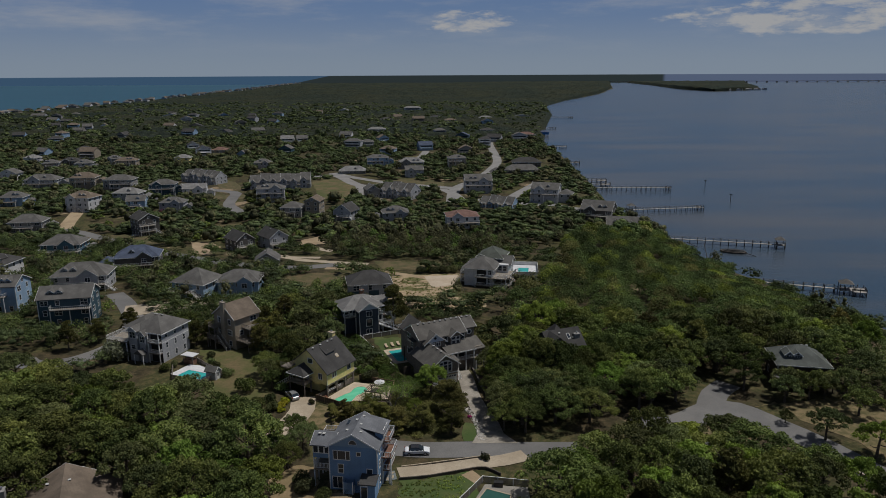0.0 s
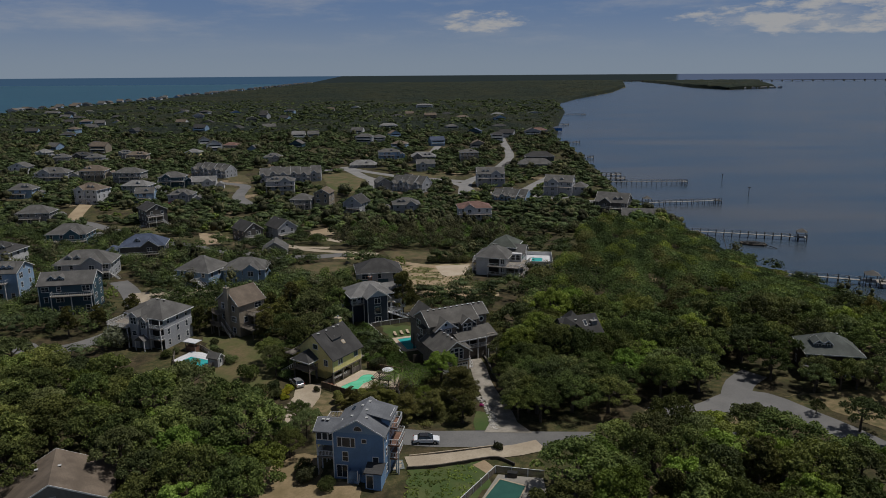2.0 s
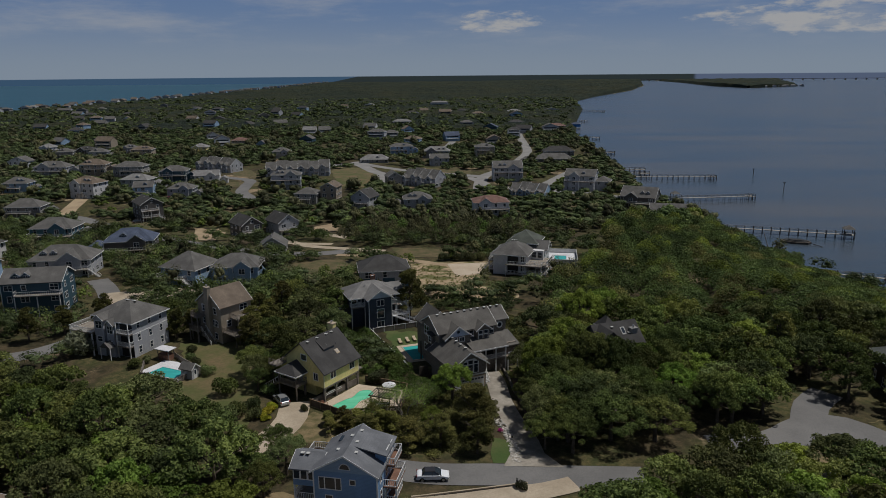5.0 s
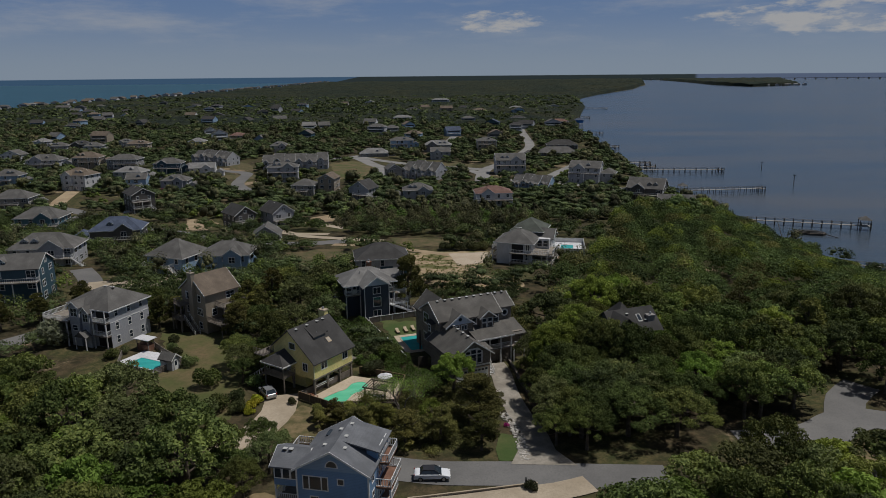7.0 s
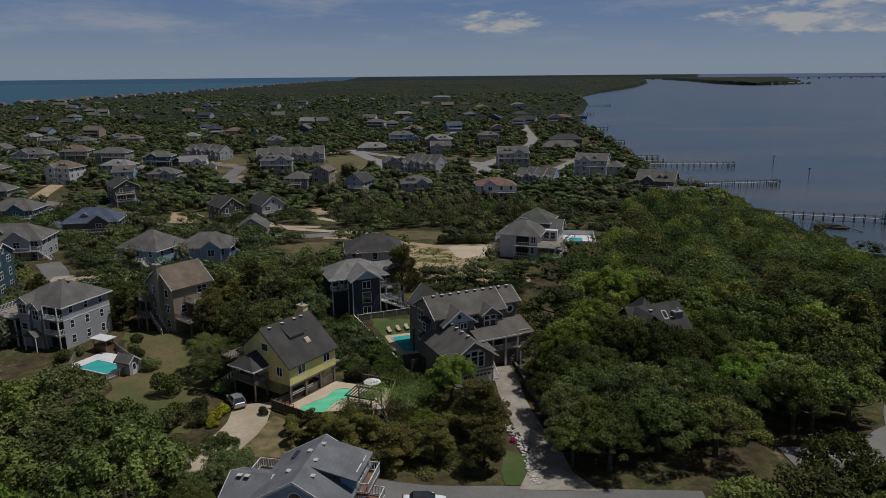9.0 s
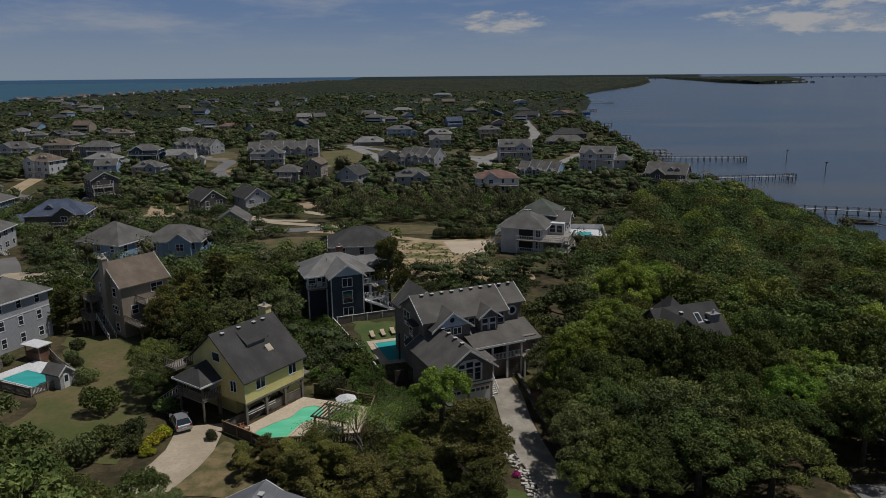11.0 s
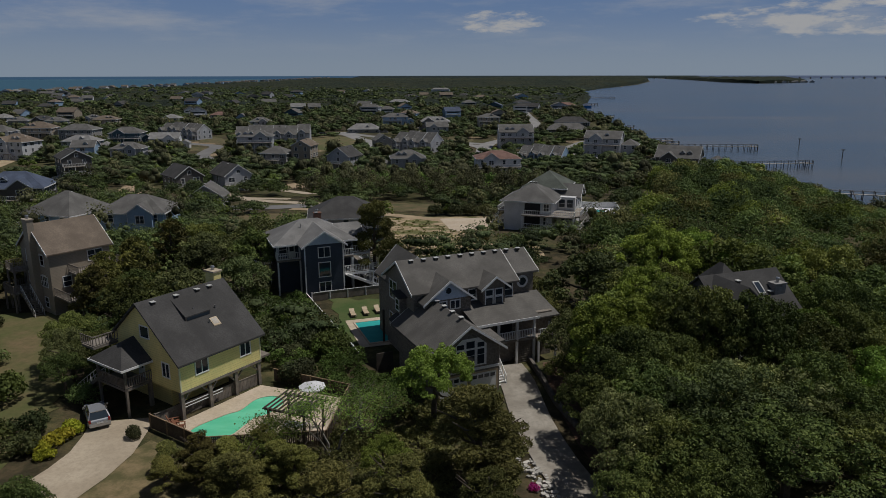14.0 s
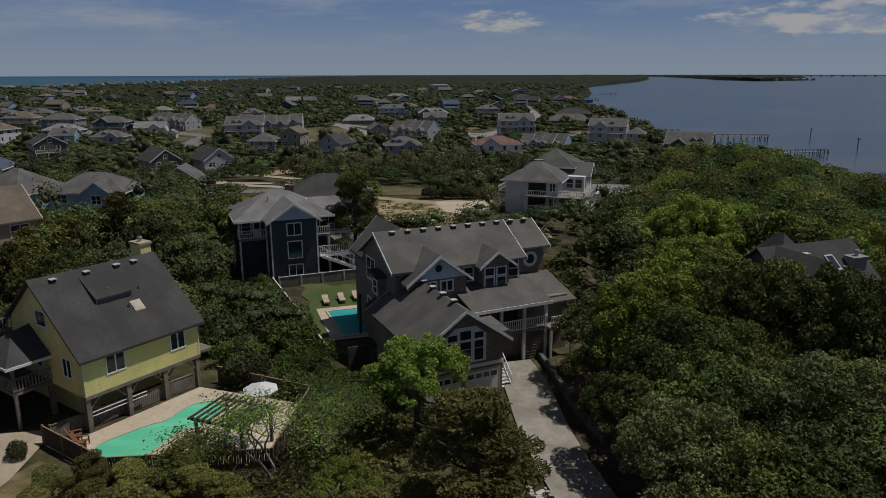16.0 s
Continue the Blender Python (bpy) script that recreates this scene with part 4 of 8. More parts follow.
house(-83.5, 280, 44, 8, 10.5, 2, "gy", S_DGREY, R_DARK, "charcoal house with dark gable roof and white trim", "DN", 2.8)
house(-71.5, 287, 42, 8.5, 11, 2, "gy", S_LGREY, R_DARK, "pale house with dark gable roof and white stair", "DSN", 3.0)
house(-67, 249, 10, 8.5, 8, 1, "gy", S_GREY, R_GREY, "small grey cottage with front gable", "X", 2.8)
house(-155, 270, 6, 15, 10, 2, "hip", siding("teal_blue_siding", (0.075, 0.165, 0.215)), R_GREY, "teal blue house with grey hip roof", "XD", 3.0)
house(-141, 322, 42, 9.5, 12, 3, "gy", S_DGREY, R_DARK, "grey three-storey house with white balconies and outside stairs", "DBSN", 2.6)
house(-205, 330, 8, 15, 10, 2, "hip", S_GREY, R_GREY, "grey house with hip roof and white balcony", "DB", 3.0)
house(-207, 383, -14, 15, 11, 3, "hip", S_WHITE, R_BROWN, "white house with entry stair and hip roof", "XS", 3.0)
house(-255, 401, 4, 13, 9, 2, "hip", S_SKY, R_GREY, "blue-grey house behind scrub", "D")
house(-243, 460, 8, 16, 11, 3, "hip", S_TAN, R_BROWN, "tan house with brown hip roof", "D", 3.0)
house(-215, 450, 2, 18, 11, 3, "hip", S_GREY, R_GREY, "grey house with wide hip roof", "DB", 2.6)
house(-194, 414, -4, 16, 10, 2, "hip", S_LGREY, R_LIGHT, "grey house with pale hip roof", "W", 2.6)
house(-176, 387, 10, 10, 8, 2, "gx", S_SKY, R_GREY, "small blue house with white stair", "S")
house(-178, 430, 8, 15, 10, 3, "hip", S_TEAL, R_GREY, "deep blue house with grey hip roof", "XD", 2.6)
house(-158, 430, 12, 14, 9, 2, "gx", S_WHITE, R_LIGHT, "white house with triple front gables", "XD", 2.6)
house(-277, 470, 4, 21, 11, 2, "hip", S_LGREY, R_GREY, "pale grey house with long roof", "XDS", 3.2)
house(-318, 500, 0, 14, 9, 2, "gy", S_WHITE, R_GREY, "white gabled house among scrub", "D", 3.0)
house(-154, 382, 4, 13, 9, 2, "hip", S_LGREY, R_GREY, "light grey house half hidden by bushes", "X", 2.4)
townhouses(-175, 487, -28, 5, 6.4, 11, 3, S_LGREY, R_GREY, "row of grey townhouses with parallel steep roofs")
townhouses(-112, 462, 8, 6, 6.6, 12, 3, S_LGREY, R_GREY, "long row of grey townhouses by a street")
townhouses(-33, 422, -34, 4, 5.6, 12, 3, S_LGREY, R_GREY, "stepped row of blue-grey townhouses")
townhouses(26, 390, -30, 4, 5.0, 11, 2, S_SKY, R_GREY, "low row of blue-grey townhouses by the water")
house(-46, 424, 20, 8, 9, 2, "gy", S_GREY, R_GREY, "grey end house with gable roof", "", 2.6)
house(-106, 412, 10, 16, 10, 3, "hip", S_LGREY, R_GREY, "blue-grey house with double porches", "XDB", 2.2)
house(-84, 366, -6, 11, 9, 2, "hip", S_GREY, R_GREY, "grey house with raised porch", "D", 2.4)
house(-73, 368, -6, 8, 10, 3, "gy", S_TAN, R_BROWN, "tan house wing with a gable roof", "", 2.2)
house(-55, 355, -20, 10, 10, 2, "gy", S_LGREY, R_DARK, "white gabled house with dark roof and porch", "DS", 3.4)
house(-27, 351, 8, 13, 10, 2, "hip", S_LGREY, R_GREY, "light grey house with gabled bays", "XW", 2.6)
house(7, 326, 6, 15, 11, 3, "hip", S_WHITE, R_RED, "cream house with dusty red roof and wrap porches", "XDBS", 2.2)
house(19, 440, 4, 17, 12, 3, "gx", S_LGREY, R_GREY, "grey three-storey house with front gables", "XD", 3.4)
house(56, 406, -18, 16, 12, 3, "gx", S_LGREY, R_GREY, "grey sound-side house with layered gables", "XWD", 3.0)
house(-73, 530, 4, 20, 10, 1, "hip", S_GREY, R_LIGHT, "low grey house with wide roof", "", 3.0)
house(-57, 566, 8, 17, 10, 3, "hip", S_SKY, R_GREY, "white and teal house with balconies", "DB", 2.2)
house(-30, 559, 0, 20, 10, 2, "hip", S_GREY, R_LIGHT, "grey house with broad roof", "X", 3.0)
house(-25, 512, 8, 13, 9, 2, "gx", S_LGREY, R_GREY, "light grey house at a street corner", "X", 2.6)
house(7, 561, 6, 14, 11, 3, "hip", S_TAN, R_GREY, "tan three-storey house with hip roof", "D", 2.2)
house(62, 556, 0, 22, 11, 2, "hip", S_DGREY, R_DARK, "dark roofed low house near the shore", "", 3.2)
house(56, 531, 0, 26, 11, 1, "hip", S_DGREY, R_GREY, "long low dark roofed house near the shore", "W", 3.4)
house(76, 356, -25, 16, 12, 2, "gx", S_DGREY, R_GREY, "grey house with steep roof at the water", "X", 4.0)
house(86, 335, -10, 17, 11, 1, "gx", S_DGREY, R_GREY, "low grey house at the water's edge", "XW", 3.6)
house(-149, 559, 8, 13, 10, 2, "hip", S_LGREY, R_GREY, "grey house with hip roof among trees", "X", 2.6)
h_ = house(77, 141, -10, 10.5, 9, 2, "hip", S_BROWN, R_GREYG, "dark brown two-storey house with porch roof in woods", "", 2.8)
roof_shed(h_, -6.0, 6.0, -2.0, 0.0, 2.5, 3.1, R_GREY)
for px_ in (-5.6, 0.0, 5.6):
    part("post", Geo().box(px_ - 0.1, px_ + 0.1, -1.9, -1.7, -0.3, 2.6), M_DARKWOOD, h_)
HOUSES[-1] = (77, 144, 5)


def wood_house(x, y, yaw):
    """A tall dark house of which little but the steep roofs stands out of the trees."""
    h = thing("house", x, y, ground_z(x, y) - 0.1, yaw, "tall house with steep dark shingle roofs deep among trees", "house", GROUP)
    top, rise, d = 7.6, 3.15, 7.6
    walls(h, -4.2, 4.5, 0, d, -0.3, top, S_DGREY)
    roof_gable(h, -4.2, 4.5, 0, d, top, rise, R_DARK, S_DGREY, "x", trim=False)
    walls(h, -6.3, 0.8, -0.5, 3.6, -0.3, top + 0.15, S_DGREY)
    roof_gable(h, -6.3, 0.8, -0.5, 3.8, top + 0.15, rise - 0.12, R_DARK, S_DGREY, "y", trim=False)
    walls(h, -0.5, 1.9, d - 2.0, d + 0.6, -0.3, top + 1.8, S_DGREY)
    roof_hip(h, -0.5, 1.9, d - 2.4, d + 0.6, top + 1.8, 1.5, R_DARK, 0.3)
    chimney(h, 3.3, 1.9, 3.0, 9.95, S_GREY, 1.3, 0.9)
    s_ = rise / (d / 2)
    def on(px, py, up=0.0):
        return (px, py, top + py * s_ + 0.18 + up)
    faces = [(0, 1, 2, 3), (4, 5, 1, 0), (5, 6, 2, 1), (6, 7, 3, 2), (7, 4, 0, 3)]
    sk = part("skylight", Geo().poly([on(a, b, u) for u in (0.12, -0.1) for a, b in ((0.95, 1.6), (1.75, 1.6), (1.75, 2.7), (0.95, 2.7))], faces), M_PALECAP, h, "pale framed skylight")
    part("pane", Geo().poly([on(a, b, 0.135) for a, b in ((1.05, 1.7), (1.65, 1.7), (1.65, 2.6), (1.05, 2.6))], [(0, 1, 2, 3)]), M_GLASS, sk)
    vent(h, -0.6, 2.9, top + 2.9 * s_ + 0.2)
    vent(h, 2.3, 1.7, top + 1.7 * s_ + 0.2)
    for z in (1.5, 4.2, 6.5):
        window(h, "S", 0.0, 3.0, z, 1.2, 1.2, 2)
        window(h, "S", -0.5, -2.7, z, 1.5, 1.3, 2)
        window(h, "E", 4.5, 3.9, z, 1.1, 1.2, 2)
    HOUSES.append((x - 1.0, y + 2.8, 4.2))


wood_house(26.6, 145.3, 22.8)
house(-57, 90, 24, 15, 10, 1, "gy", S_GREY, R_BROWN, "house with brown-grey roof and chimney below trees", "C", 4.0)
house(46, 108, 10, 6.5, 5, 1, "gx", S_GREY, R_LIGHT, "low house with pale roof under trees", "", 1.2)
HOUSES[-1] = (46, 110, 1.5)
for k_, (x_, y_, w_, s_, wl_, rf_) in enumerate([
        (-360, 599, 12, 2, S_WHITE, R_LIGHT), (-321, 562, 12, 2, S_GREY, R_GREY), (-312, 575, 15, 2, S_DGREY, R_DARK), (-294, 561, 13, 2, S_LGREY, R_GREY),
        (-284, 590, 12, 2, S_LGREY, R_GREY), (-267, 577, 16, 2, S_TAN, R_BROWN), (-227, 595, 12, 2, S_YELLOW, R_LIGHT), (-223, 682, 14, 1, S_TAN, R_RED)]):
    house(x_, y_, (k_ * 37) % 40 - 20, w_, 10, s_, "hip", wl_, rf_, "distant house among low woods", "D" if k_ % 2 else "X", 2.4)
for k_, (x_, y_, w_, s_, wl_, rf_) in enumerate([
        (-191, 647, 11, 1, S_SKY, R_GREY), (-155, 665, 12, 2, S_TEAL, R_GREY), (-176, 769, 14, 2, S_WHITE, R_LIGHT), (-160, 772, 12, 2, S_LGREY, R_GREY),
        (-97, 708, 17, 3, S_LGREY, R_GREY), (-84, 729, 13, 2, S_LGREY, R_GREY), (-22, 694, 14, 2, S_SKY, R_BLUE), (-120, 820, 14, 2, S_WHITE, R_GREY),
        (-91, 897, 22, 2, S_WHITE, R_LIGHT), (-10, 876, 14, 2, S_LGREY, R_GREY), (15, 800, 15, 2, S_TEAL, R_BLUE), (80, 797, 18, 2, S_LGREY, R_GREY)]):
    far_house(x_, y_, (k_ * 53) % 40 - 20, w_, 10, s_, wl_, rf_, "distant house standing above the treetops")
for k_, (x_, y_, w_, s_, wl_, rf_) in enumerate([
        (-842, 1344, 16, 3, S_WHITE, R_LIGHT), (-715, 1234, 24, 2, S_LGREY, R_GREY), (-476, 1217, 30, 2, S_WHITE, R_GREY), (-202, 1367, 18, 2, S_WHITE, R_LIGHT),
        (-71, 1395, 33, 3, S_WHITE, R_LIGHT), (-42, 1116, 15, 2, S_WHITE, R_LIGHT), (58, 1122, 20, 2, S_WHITE, R_LIGHT), (118, 1145, 24, 2, S_LGREY, R_GREEN), (88, 810, 20, 2, S_TAN, R_RED)]):
    far_house(x_, y_, 0, w_, 12, s_, wl_, rf_, "pale far house in the woods")
rf_ = random.Random(8)
for k_ in range(64):
    y_ = rf_.uniform(610, 1350)
    x_ = rf_.uniform(-0.62 * y_, 70)
    if all((x_ - a) ** 2 + (y_ - b) ** 2 > (q + 24) ** 2 for a, b, q in HOUSES):
        far_house(x_, y_, rf_.uniform(-25, 25), rf_.uniform(11, 18), 10, rf_.choice((2, 2, 3)), rf_.choice((S_WHITE, S_LGREY, S_TAN, S_GREY, S_SKY)), rf_.choice((R_GREY, R_DARK, R_BROWN, R_DARK)), "distant house among the island woods")

# ---- the blue house ----
def lattice_box(h, x0, x1, y0, y1, z0, z1, mat):
    """Slatted screen round an outdoor shower or bin."""
    g_ = Geo()
    n = int((x1 - x0) / 0.16)
    for i in range(n):
        x = x0 + (x1 - x0) * (i + 0.5) / n
        g_.box(x - 0.055, x + 0.055, y0, y0 + 0.04, z0, z1)
    m = int((y1 - y0) / 0.16)
    for i in range(m):
        y = y0 + (y1 - y0) * (i + 0.5) / m
        for x in (x0, x1):
            g_.box(x - 0.02, x + 0.02, y - 0.055, y + 0.055, z0, z1)
    p = part("screen", g_, mat, h)
    for x in (x0, x1):
        part("post", Geo().box(x - 0.06, x + 0.06, y0 - 0.06, y0 + 0.06, z0 - 0.3, z1 + 0.15), M_WHITE, h)
    return p


def blue_house():
    x, y, yaw = -15.35, 100.9, -8.3
    HOUSES.append((-15.0, 105.0, 7))
    h = thing("house", x, y, 12.05, yaw, "three-storey blue clapboard house with grey roof and white trim", "house", GROUP)
    d, top = 7.3, 7.7
    walls(h, -4, 4, 0, d, -0.9, top, S_BLUE)
    # the gable triangle gets a lighter blue than the walls below
    roof_gable(h, -4, 4, 0, d, top, 2.3, R_SLATE, S_BLUEL, "y", 0.4, 0.4)
    # corner boards
    for cx_ in (-4, 4):
        part("corner_board", Geo().box(cx_ - 0.09, cx_ + 0.09, -0.03, 0.12, -0.2, top - 0.15), M_WHITE, h)
    # wing over an open porch
    walls(h, -7, -4, 0.8, 5.0, 5.1, 7.3, S_BLUE)
    roof_gable(h, -7, -3.6, 0.8, 5.0, 7.3, 1.0, R_SLATE, S_BLUE, "x", 0.4, 0.3)
    for k in range(3):
        window(h, "S", 0.8, -6.5 + 0.95 * k, 6.35, 0.72, 1.1, 1, "")
    part("deck", Geo().box(-7, -4, 0.8, 5, 2.55, 2.8), M_DECK, h)
    part("deck", Geo().box(-7, -4, 0.8, 5, 4.88, 5.1), M_BLUEP, h)
    railing(h, (-7, 0.95), (-4, 0.95), 2.8, M_WHITE, 0.22)
    railing(h, (-7, 0.95), (-7, 5), 2.8, M_WHITE, 0.22)
    for py in (0.9, 2.9, 4.9):
        part("post", Geo().box(-7.0, -6.82, py - 0.09, py + 0.09, -1.0, 4.88), M_WHITE, h)
    # front windows
    window(h, "S", 0, -1.9, 6.1, 2.7, 1.5, 1, "")
    f = Geo().box(-2.65, -2.52, -0.06, 0.02, 5.35, 6.85).box(-1.28, -1.15, -0.06, 0.02, 5.35, 6.85)
    part("mullion", f, M_WHITE, h)
    window(h, "S", 0, 0.95, 6.5, 0.6, 0.6, 1, "")
    window(h, "S", 0, -2.1, 3.7, 0.8, 1.5)
    window(h, "S", 0, 2.7, 3.5, 0.85, 0.85, 1, "")
    window(h, "S", 0, -2.7, 1.15, 1.6, 2.0, 2, "")
    window(h, "S", 0, 1.0, 1.2, 0.6, 0.7, 1, "")
    # half-round attic window
    arc = [(0.74 * math.cos(a), 0.74 * math.sin(a) * 1.15) for a in np.linspace(0, math.pi, 13)]
    g_ = Geo()
    n = len(arc)
    g_.poly([(px, -0.05, 8.1 + pz) for px, pz in arc] + [(px, 0.02, 8.1 + pz) for px, pz in arc], [tuple(range(n))] + [(i, n + i, n + i + 1, i + 1) for i in range(n - 1)])
    attic = part("window", g_, M_WHITE, h, "white half-round attic window")
    g2 = Geo()
    g2.poly([(px * 0.8, -0.06, 8.18 + pz * 0.8) for px, pz in arc], [tuple(range(n))])
    part("pane", g2, M_GLASS, attic)
    # entry shed and shower
    walls(h, 1.6, 4.05, -2.2, 0.02, -0.3, 2.5, S_BLUE)
    roof_shed(h, 1.6, 4.05, -2.2, 0.1, 2.5, 3.0, R_DARK, 0.2)
    door(h, "S", -2.2, 2.3, 0, 0.95, 2.0, M_GLASS)
    part("door_frame", Geo().box(1.72, 1.82, -2.26, -2.2, 0, 2.15).box(2.78, 2.88, -2.26, -2.2, 0, 2.15).box(1.72, 2.88, -2.26, -2.2, 2.15, 2.3), M_WHITE, h)
    lattice_box(h, -1.4, 0.2, -1.4, 0.0, 0.0, 2.1, S_BLUE)
    lattice_box(h, 0.3, 1.5, -0.9, 0.0, 0.0, 1.2, S_BLUE)
    # side dormer and stacked balconies
    walls(h, 3.0, 4.2, 2.9, 7.0, 7.1, 8.85, S_BLUE)
    p = [(0.3, 2.5, 9.8), (4.6, 2.5, 8.8), (4.6, 7.4, 8.8), (0.3, 7.4, 9.8)]
    part("roof", Geo().poly(p + [(a, b, c + 0.15) for a, b, c in p], [(3, 2, 1, 0), (4, 5, 6, 7), (0, 1, 5, 4), (1, 2, 6, 5), (2, 3, 7, 6), (3, 0, 4, 7)]), R_SLATE, h)
    for z, y0, x1 in ((7.2, 3.4, 5.3), (4.7, 2.6, 5.7), (2.2, 3.0, 5.3)):
        deck(h, 4.0, x1, y0, 7.0, z, "SE", mat=M_REDDECK, posts=z < 6, step=0.25)
        railing(h, (4.0, 7.0), (x1, 7.0), z, None, 0.25)
        door(h, "E", 4.0 if z < 7 else 4.2, 6.0, z, 0.95, 1.9)
        window(h, "E", 4.0 if z < 7 else 4.2, 4.4, z + 1.2, 1.2, 1.2, 2)
    deck(h, -6.6, -4.0, 5.1, 7.2, 6.3, "SW", mat=M_REDDECK, posts=True)
    railing(h, (-6.6, 7.2), (-4.0, 7.2), 6.3, None, 0.25)
    for zz in (1.4, 4.2, 6.6):
        window(h, "E", 4.0, 1.6, zz, 0.7, 1.3)
    # skylights and vents
    for vx, vy in ((-1.5, 2.4), (1.0, 1.6), (0.5, 3.6), (-0.5, 5.0), (0.3, 6.2), (-5.5, 2.4), (-6.2, 2.4)):
        vent(h, vx, vy, top + 2.4 - abs(vx) * 0.575 if vx > -4.5 else 8.3)
    part("skylight", Geo().beam((-2.0, 5.0, 8.98), (-2.0, 6.3, 8.98), 0.8, 0.12), M_GLASS, h)


M_BLUEP = S_BLUE
M_REDDECK = mottled("red_brown_decking", (0.15, 0.075, 0.05), (0.22, 0.12, 0.08), 1.0, 0.8)
blue_house()


# ---- the yellow house on stilts ----
def yellow_house():
    # the base corner between the gable and the long pool side
    x, y, yaw = -25.7, 136.9, 58.5
    HOUSES.append((-28, 143, 6.5))
    h = thing("house", x, y, 11.25, yaw, "pale yellow house on stilts with steep dark shingle roof", "house", GROUP)
    # local x runs along the pool side, local y goes back from it
    L, D, zb, top, rise = 9.0, 10.4, 2.3, 5.2, 4.3
    walls(h, 0, L, 0, D, zb, top, S_YELLOW)
    walls(h, 1.2, L - 1.5, 3.2, D - 0.4, -0.3, zb, S_YELLOW)
    roof_gable(h, 0, L, 0, D, top, rise, R_DARK, S_YELLOW, "x", 0.45, 0.35, False)
    for px in (0.15, 3.1, 6.0, 8.8):
        part("piling", Geo().box(px - 0.16, px + 0.16, 0.05, 0.37, -0.5, zb), M_GREYWOOD, h)
        g_ = Geo()
        for s in (-1, 1):
            if 0 <= px + s * 1.1 <= L:
                g_.beam((px, 0.2, 1.2), (px + s * 1.1, 0.2, zb - 0.05), 0.1, 0.14)
        part("brace", g_, M_GREYWOOD, h)
        part("piling", Geo().box(px - 0.16, px + 0.16, 4.7, 5.02, -0.5, zb), M_GREYWOOD, h)
    part("trim_board", Geo().box(-0.02, L + 0.02, -0.04, 0, zb - 0.18, zb + 0.06), M_GREYWOOD, h)
    part("corner_board", Geo().box(-0.03, 0.1, -0.03, 0.1, zb, top - 0.1), M_YTRIM, h)
    part("corner_board", Geo().box(L - 0.1, L + 0.03, -0.03, 0.1, zb, top - 0.1), M_YTRIM, h)
    window(h, "S", 0, 2.3, 4.1, 1.25, 1.25, 2, "")
    window(h, "S", 0, 7.2, 4.1, 1.1, 1.25, 2, "")
    window(h, "W", 0, 1.9, 4.0, 0.95, 1.25, 2, "")
    window(h, "W", 0, 4.6, 7.0, 1.2, 1.0, 1, "")
    window(h, "W", 0, 6.8, 4.0, 1.0, 1.3, 1, "")
    # porch on the gable side
    deck(h, -2.6, 0, 4.2, 8.6, 2.5, "WS", mat=M_GREYWOOD, rail_mat=M_GREYWOOD, posts=False, step=0.2)
    for py in (4.3, 8.5):
        part("post", Geo().box(-2.55, -2.35, py - 0.1, py + 0.1, -0.4, 4.7), M_GREYWOOD, h)
    p = [(-2.95, 3.85, 4.55), (-2.95, 8.95, 4.55), (0.0, 8.4, 5.9), (0.0, 4.4, 5.9), (-1.4, 3.9, 4.75)]
    q = [(-3.0, 3.8, 4.5), (-3.0, 9.0, 4.5), (0, 9.0, 4.5), (0, 3.8, 4.5), (-0.0, 6.4, 6.3), (-1.2, 6.4, 6.0)]
    part("roof", Geo().poly(q, [(0, 1, 5), (1, 2, 4, 5), (3, 0, 5, 4), (0, 3, 2, 1), (2, 3, 4)]), R_DARK, h, "hipped porch roof")
    fascia(h, -3.0, -0.02, 3.8, 9.0, 4.52, 0.2)
    stairs(h, (-2.0, 12.4, 0.0), (-2.0, 8.6, 2.5), 1.1, M_GREYWOOD)
    deck(h, -2.4, 0.0, 9.0, 11.0, 5.3, "WS", mat=M_GREYWOOD, rail_mat=M_GREYWOOD, posts=False)
    door(h, "W", 0, 5.6, 2.5, 0.95, 2.0)
    # roof fittings: a flush dormer, a skylight, chimney, vents
    s = rise / (D / 2)
    def on(px, py, up=0.0):
        return (px, py, top + py * s + 0.18 + up)
    g_ = Geo()
    a, b = 2.9, 5.6
    g_.poly([on(a, 4.75), on(b, 4.75), on(b, 2.6, 0.75 - 0.35), on(a, 2.6, 0.4), on(a, 2.6), on(b, 2.6)], [(0, 3, 2, 1), (3, 4, 5, 2), (0, 4, 3), (1, 2, 5)])
    dm = part("dormer", g_, R_DARK, h)
    part("pane", Geo().beam(on(a + 0.15, 2.57, 0.18), on(b - 0.15, 2.57, 0.18), 0.03, 0.28), M_GLASS, dm)
    sk = part("skylight", Geo().poly([on(5.1, 1.5, 0.08), on(5.9, 1.5, 0.08), on(5.9, 2.2, 0.08), on(5.1, 2.2, 0.08), on(5.1, 1.5, -0.1), on(5.9, 1.5, -0.1), on(5.9, 2.2, -0.1), on(5.1, 2.2, -0.1)], [(0, 1, 2, 3), (4, 5, 1, 0), (5, 6, 2, 1), (6, 7, 3, 2), (7, 4, 0, 3)]), M_TANP, h, "tan framed skylight")
    part("pane", Geo().poly([on(5.2, 1.6, 0.1), on(5.8, 1.6, 0.1), on(5.8, 2.1, 0.1), on(5.2, 2.1, 0.1)], [(0, 1, 2, 3)]), M_PALEDECK0, sk)
    for px in (1.2, 3.6, 5.9, 7.3):
        vent(h, px, 4.75, top + 4.75 * s + 0.2)
    for px, py in ((4.9, 1.9), (4.2, 3.2), (6.4, 2.9)):
        part("vent_pipe", Geo().tube([on(px, py, -0.1), on(px, py, 0.35)], [0.06, 0.06], 8), M_METAL, h)
